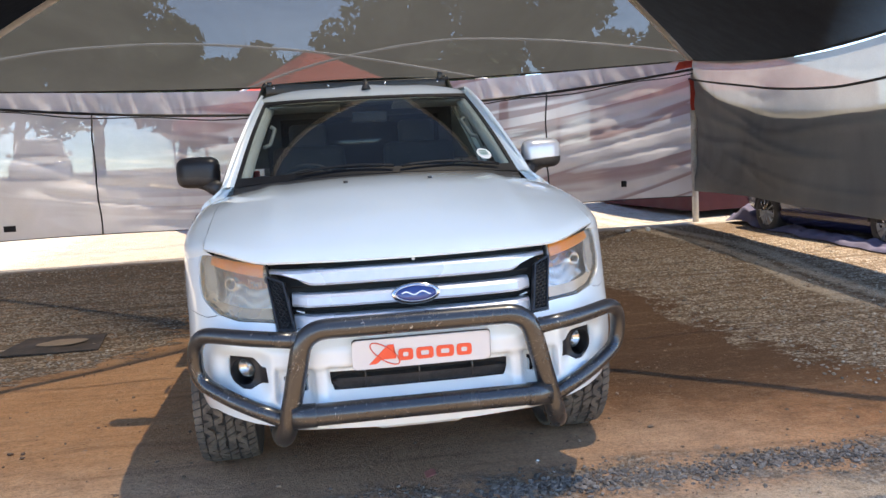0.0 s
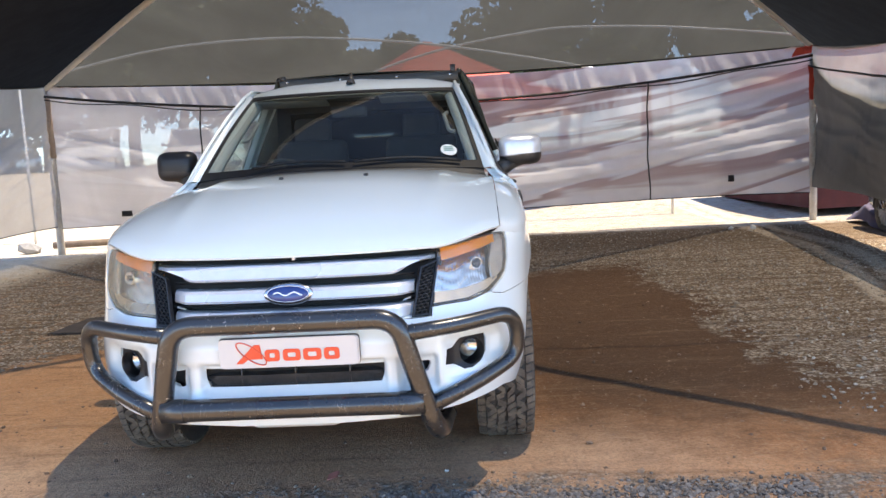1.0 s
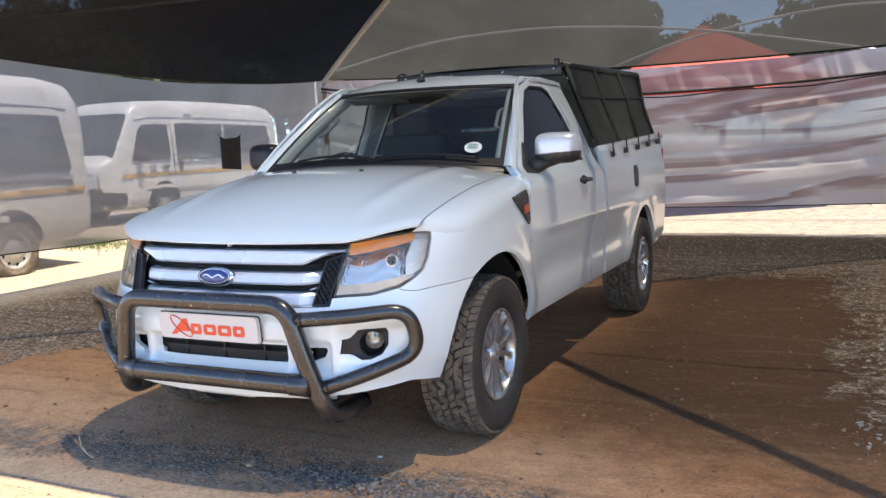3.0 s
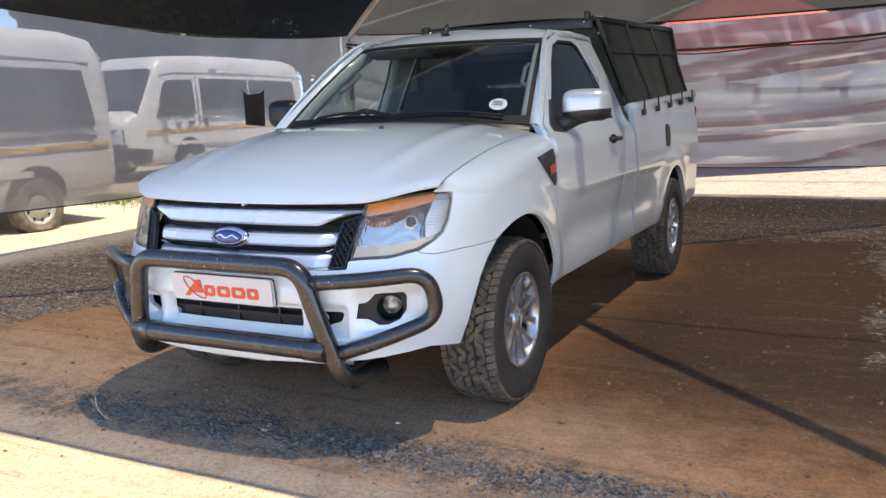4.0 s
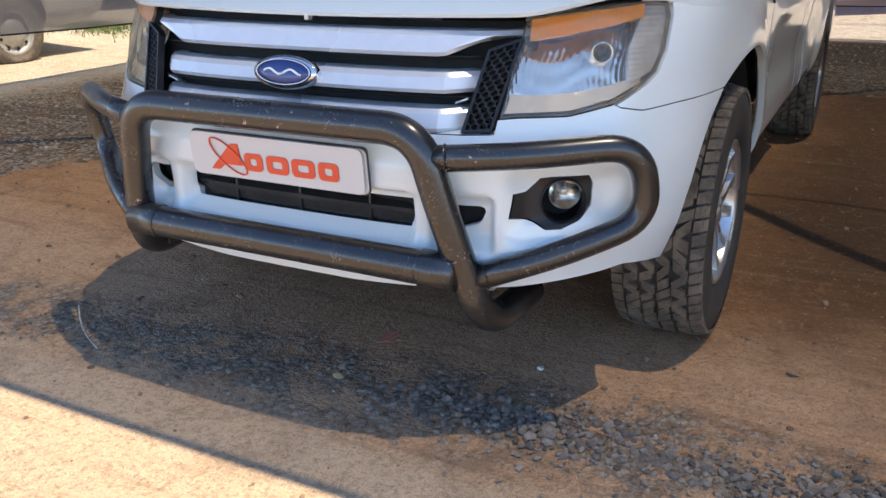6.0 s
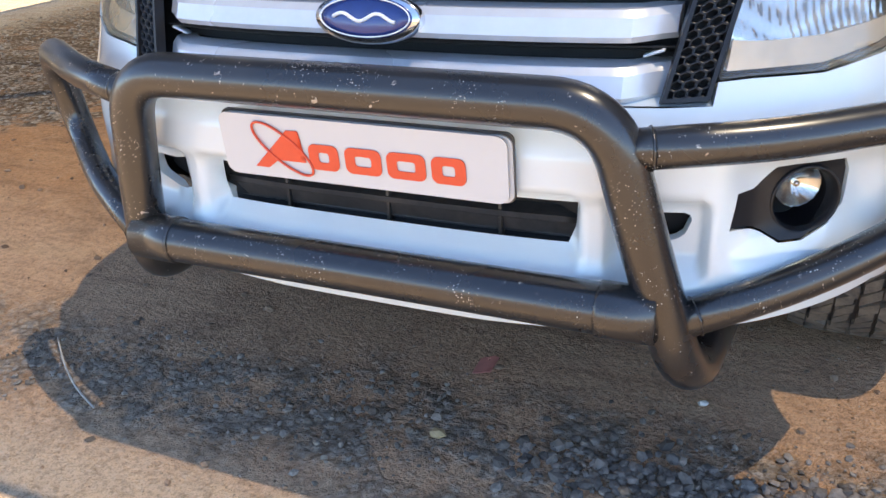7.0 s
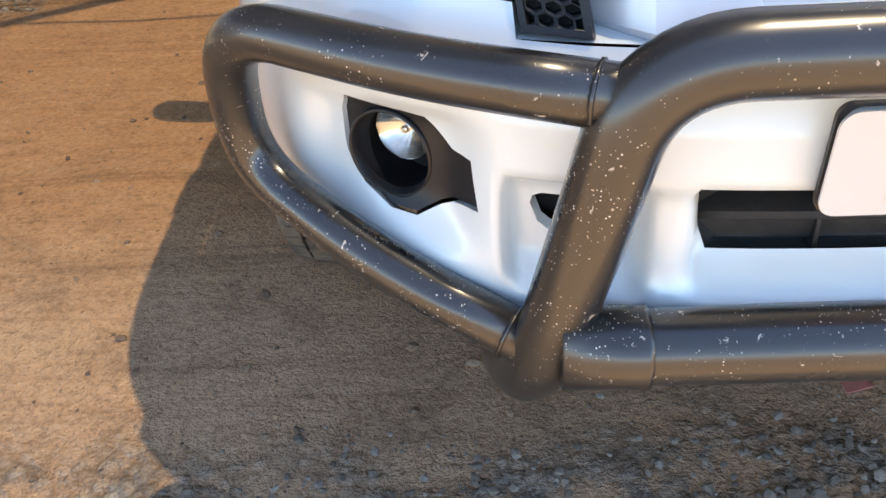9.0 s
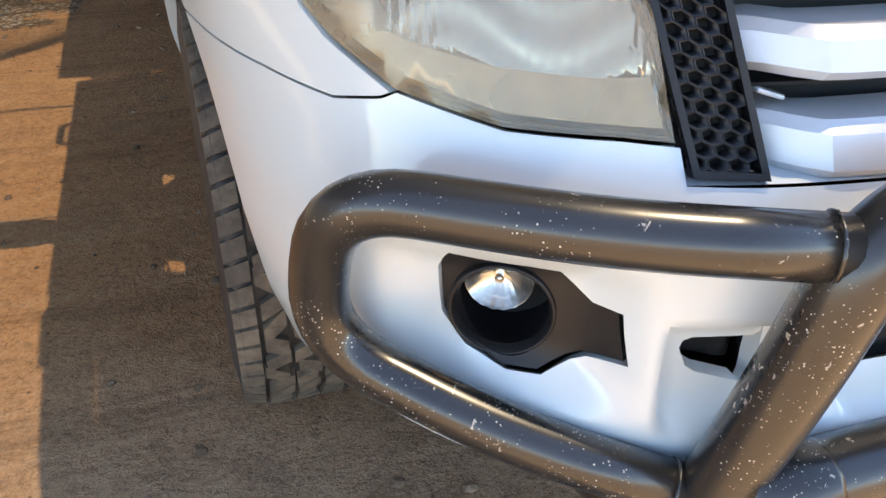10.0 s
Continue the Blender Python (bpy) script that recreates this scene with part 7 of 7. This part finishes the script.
rope2 = thing("guy_rope", "dirty white rope hanging beside the post", "rope", (6.06, 10.33, 1.5))
part("strand", tube([(0, 0, 0.7), (0.03, 0, 0.3), (0.05, 0, -0.1), (0.02, 0, -0.3)], 0.018, 6), plain("rope_white", (0.6, 0.57, 0.5), 0.9), rope2)

STONE = plain("crushed_stone", (0.24, 0.235, 0.23), 0.9, 0, 0.55, 4, 0.002)
TANSTONE = plain("tan_stone", (0.48, 0.36, 0.20), 0.9, 0, 0.2, 30, 0.002)


def stones_into(vs, fs, p, r, rng):
    phi = (1 + 5 ** 0.5) / 2
    raw = [(-1, phi, 0), (1, phi, 0), (-1, -phi, 0), (1, -phi, 0), (0, -1, phi), (0, 1, phi), (0, -1, -phi), (0, 1, -phi), (phi, 0, -1), (phi, 0, 1), (-phi, 0, -1), (-phi, 0, 1)]
    tri = ((0, 11, 5), (0, 5, 1), (0, 1, 7), (0, 7, 10), (0, 10, 11), (1, 5, 9), (5, 11, 4), (11, 10, 2), (10, 7, 6), (7, 1, 8), (3, 9, 4), (3, 4, 2), (3, 2, 6), (3, 6, 8), (3, 8, 9), (4, 9, 5), (2, 4, 11), (6, 2, 10), (8, 6, 7), (9, 8, 1))
    sc = Vector((rng.uniform(0.7, 1.3), rng.uniform(0.7, 1.3), rng.uniform(0.45, 0.8))) * r / 1.9
    q = Euler((rng.uniform(-0.4, 0.4), rng.uniform(-0.4, 0.4), rng.uniform(0, 6.28))).to_matrix()
    w = len(vs)
    for v in raw:
        k = rng.uniform(0.7, 1.15)
        vs.append(Vector(p) + q @ Vector((v[0] * sc.x * k, v[1] * sc.y * k, v[2] * sc.z * k)))
    fs += [tuple(w + i for i in t) for t in tri]


def stone_field(name, label, count, spot, size, seed, material):
    rng = random.Random(seed)
    vs, fs = [], []
    while count:
        p = spot(rng)
        if p is None:
            continue
        r = size(rng)
        stones_into(vs, fs, (p[0], p[1], ground_height(*p) + r * 0.06), r, rng)
        count -= 1
    me = bpy.data.meshes.new(name)
    me.from_pydata(vs, [], fs)
    me.materials.append(material)
    return tagged(new(name, me), label, "gravel", kind="stuff")


def stone_material(name, lo, hi):
    m, nodes, links, b = shader(name)
    geo = nodes.new("ShaderNodeNewGeometry")
    col = ramp_node(nodes, links, geo.outputs["Random Per Island"], [(0.0, lo), (1.0, hi)])
    n = noise_node(nodes, links, 90.0, 4, 0.6, coords(nodes))
    links.new(mix_node(nodes, links, ramp_node(nodes, links, n.outputs[0], [(0.4, 0.0), (0.7, 0.4)]).outputs[0], col.outputs[0], tuple(c * 0.6 for c in lo)), b.inputs["Base Color"])
    b.inputs["Roughness"].default_value = 0.92
    bump_into(nodes, links, b, n.outputs[0], 0.5, 0.003)
    return m


GREYSTONES = stone_material("grey_crushed_stone", (0.12, 0.092, 0.068), (0.36, 0.295, 0.235))
BROWNSTONES = stone_material("brown_pebbles", (0.13, 0.078, 0.048), (0.36, 0.235, 0.15))


def front_strip(rng):
    x, y = rng.uniform(-1.1, 2.3), rng.uniform(-0.42, 0.42)
    mid = 0.12 + 0.04 * math.sin(x * 1.3 + 0.5)
    if rng.random() > math.exp(-((y - mid) / 0.15) ** 2):
        return None
    if noise.noise((x * 2.2, y * 2.2, 7.0)) + 0.32 * ease(x, -0.2, 0.7) < rng.uniform(-0.25, 0.55):
        return None
    return x, y


stone_field("gravel", "scattered grey crushed stone on the dirt", 2300, front_strip, lambda r: 0.0028 + 0.0085 * r.random() ** 2.4, 3, GREYSTONES)


def coarse_patch(rng):
    x, y = rng.uniform(0.1, 2.0), rng.uniform(-0.1, 0.42)
    if rng.random() > math.exp(-((y - 0.165) / 0.075) ** 2) or noise.noise((x * 3, y * 3, 2.0)) < rng.uniform(-0.35, 0.35):
        return None
    return x, y


stone_field("gravel", "coarse dark grey crushed stone in a loose drift", 850, coarse_patch, lambda r: 0.007 + 0.011 * r.random() ** 1.5, 8, stone_material("dark_crushed_stone", (0.085, 0.070, 0.058), (0.29, 0.245, 0.205)))
stone_field("pebbles", "small brown pebbles lying on the dirt", 2600, lambda r: (r.uniform(-3.2, 4.2), r.uniform(-2.2, 7.5)), lambda r: 0.004 + 0.014 * r.random() ** 4, 4, BROWNSTONES)
stone_field("gravel", "loose pale gravel at the side of the yard", 15000, lambda r: (lambda x, y: (x, y) if (x > 2.45 + 0.4 * noise.noise((x, y, 3)) and y > 1.0) or (x < -2.8 + 1.2 * ease(y, 2.2, 4.4) + 0.4 * noise.noise((x, y, 3)) and y > 1.2) or y > 6.2 else None)(r.uniform(-5.2, 5.6), r.uniform(0.9, 9.8)), lambda r: 0.005 + 0.012 * r.random() ** 1.8, 5, stone_material("pale_gravel", (0.14, 0.115, 0.09), (0.58, 0.50, 0.40)))

GRASS = plain("dry_green_grass", (0.10, 0.15, 0.03), 0.7, 0, 0.4, 8)
rng = random.Random(21)
vs, fs = [], []
for _ in range(1600):
    x, y = -8.6 + rng.gauss(0, 0.45), 7.1 + rng.gauss(0, 0.30)
    z = ground_height(x, y)
    h, a, l = rng.uniform(0.03, 0.09), rng.uniform(0, 6.28), rng.uniform(0.0, 0.06)
    w = len(vs)
    vs += [(x - 0.007 * math.cos(a), y - 0.007 * math.sin(a), z), (x + 0.007 * math.cos(a), y + 0.007 * math.sin(a), z), (x + l * math.sin(a), y + l * math.cos(a), z + h)]
    fs.append((w, w + 1, w + 2))
me = bpy.data.meshes.new("grass")
me.from_pydata(vs, [], fs)
me.materials.append(GRASS)
tagged(new("grass", me), "thin green grass growing beside the parked minibus", "grass", kind="stuff")

tag = thing("red_tag", "small faded red plastic tag lying on gravel", "tag", (0.055, 0.425, 0.004))
bm = patch([(-0.022, -0.035), (0.022, -0.035), (0.024, 0.028), (0.012, 0.036), (-0.014, 0.036), (-0.022, 0.028)], lambda x, y: Vector((x, y, 0.012 + 0.006 * math.sin(x * 60))), 0.01, ([(0.004 * math.cos(a), 0.025 + 0.004 * math.sin(a)) for a in np.linspace(0, 6.28, 8, endpoint=False)],), 0.002)
bm.transform(Matrix.Rotation(radians(2), 4, "Z"))
part("tag_sheet", bm, plain("faded_red_plastic", (0.62, 0.22, 0.17), 0.5), tag)
for at, r, mat in (((0.047, 0.154, 0.01), 0.020, TANSTONE), ((0.543, 0.451, 0.008), 0.014, plain("pale_chip", (0.6, 0.56, 0.5), 0.8)), ((4.75, 9.47, 0.03), 0.07, plain("white_rock", (0.75, 0.73, 0.68), 0.9)), ((-6.75, 10.75, 0.08), 0.17, STONE), ((4.45, 9.55, 0.02), 0.05, plain("white_rock", (0.75, 0.73, 0.68), 0.9))):
    vs, fs = [], []
    stones_into(vs, fs, (0, 0, 0), r, random.Random(int(at[0] * 100) + 77))
    me = bpy.data.meshes.new("stone")
    me.from_pydata(vs, [], fs)
    me.materials.append(mat)
    ob = tagged(new("stone", me), "single rough stone lying on the ground", "stone", "lone stones")
    ob.location = at
wire = thing("wire", "thin pale wire lying curved on gravel", "wire", (-0.95, 0.10, 0.01))
part("strand", tube(spline([(-0.066, 0.074, 0.006), (0.054, -0.022, 0.012), (0.156, -0.088, 0.008), (0.249, -0.133, 0.006)], 6), 0.0025, 6), plain("pale_wire", (0.5, 0.45, 0.38), 0.6), wire)
# flat dark patch on the ground with a paler middle
dark_spot = thing("dark_ground_patch", "flat dark patch lying on the dirt", "mat", (-2.5, 4.15, 0.0))
part("sheet", patch([(-0.42, -0.34), (0.38, -0.36), (0.30, 0.30), (-0.36, 0.33)], lambda x, y: Vector((x, y, 0.012 + 0.01 * noise.noise((x * 4, y * 4, 2)))), 0.06, (), 0.01), plain("dark_patch_surface", (0.045, 0.036, 0.030), 0.9, 0, 0.3, 20, 0.002, dirt=(0.15, 0.10, 0.07), dirt_amount=0.6), dark_spot)
pale_line = []
for k in range(18):
    a = 2 * math.pi * k / 18
    pale_line.append((0.02 + 0.19 * math.cos(a) + 0.02 * math.sin(3 * a), -0.02 + 0.13 * math.sin(a)))
part("pale_middle", patch(pale_line, lambda x, y: Vector((x, y, 0.026 + 0.006 * noise.noise((x * 9, y * 9, 1)))), 0.04, (), 0.004), plain("pale_middle", (0.26, 0.19, 0.13), 0.95, 0, 0.2, 20), dark_spot, "paler middle of the dark patch")
log = thing("log", "short weathered log lying in the sun", "log", (-6.0, 11.2, 0.08))
part("wood", tube([(-0.55, 0.0, 0.0), (0.0, 0.03, 0.01), (0.6, 0.0, 0.02)], 0.06, 10), BARK, log)
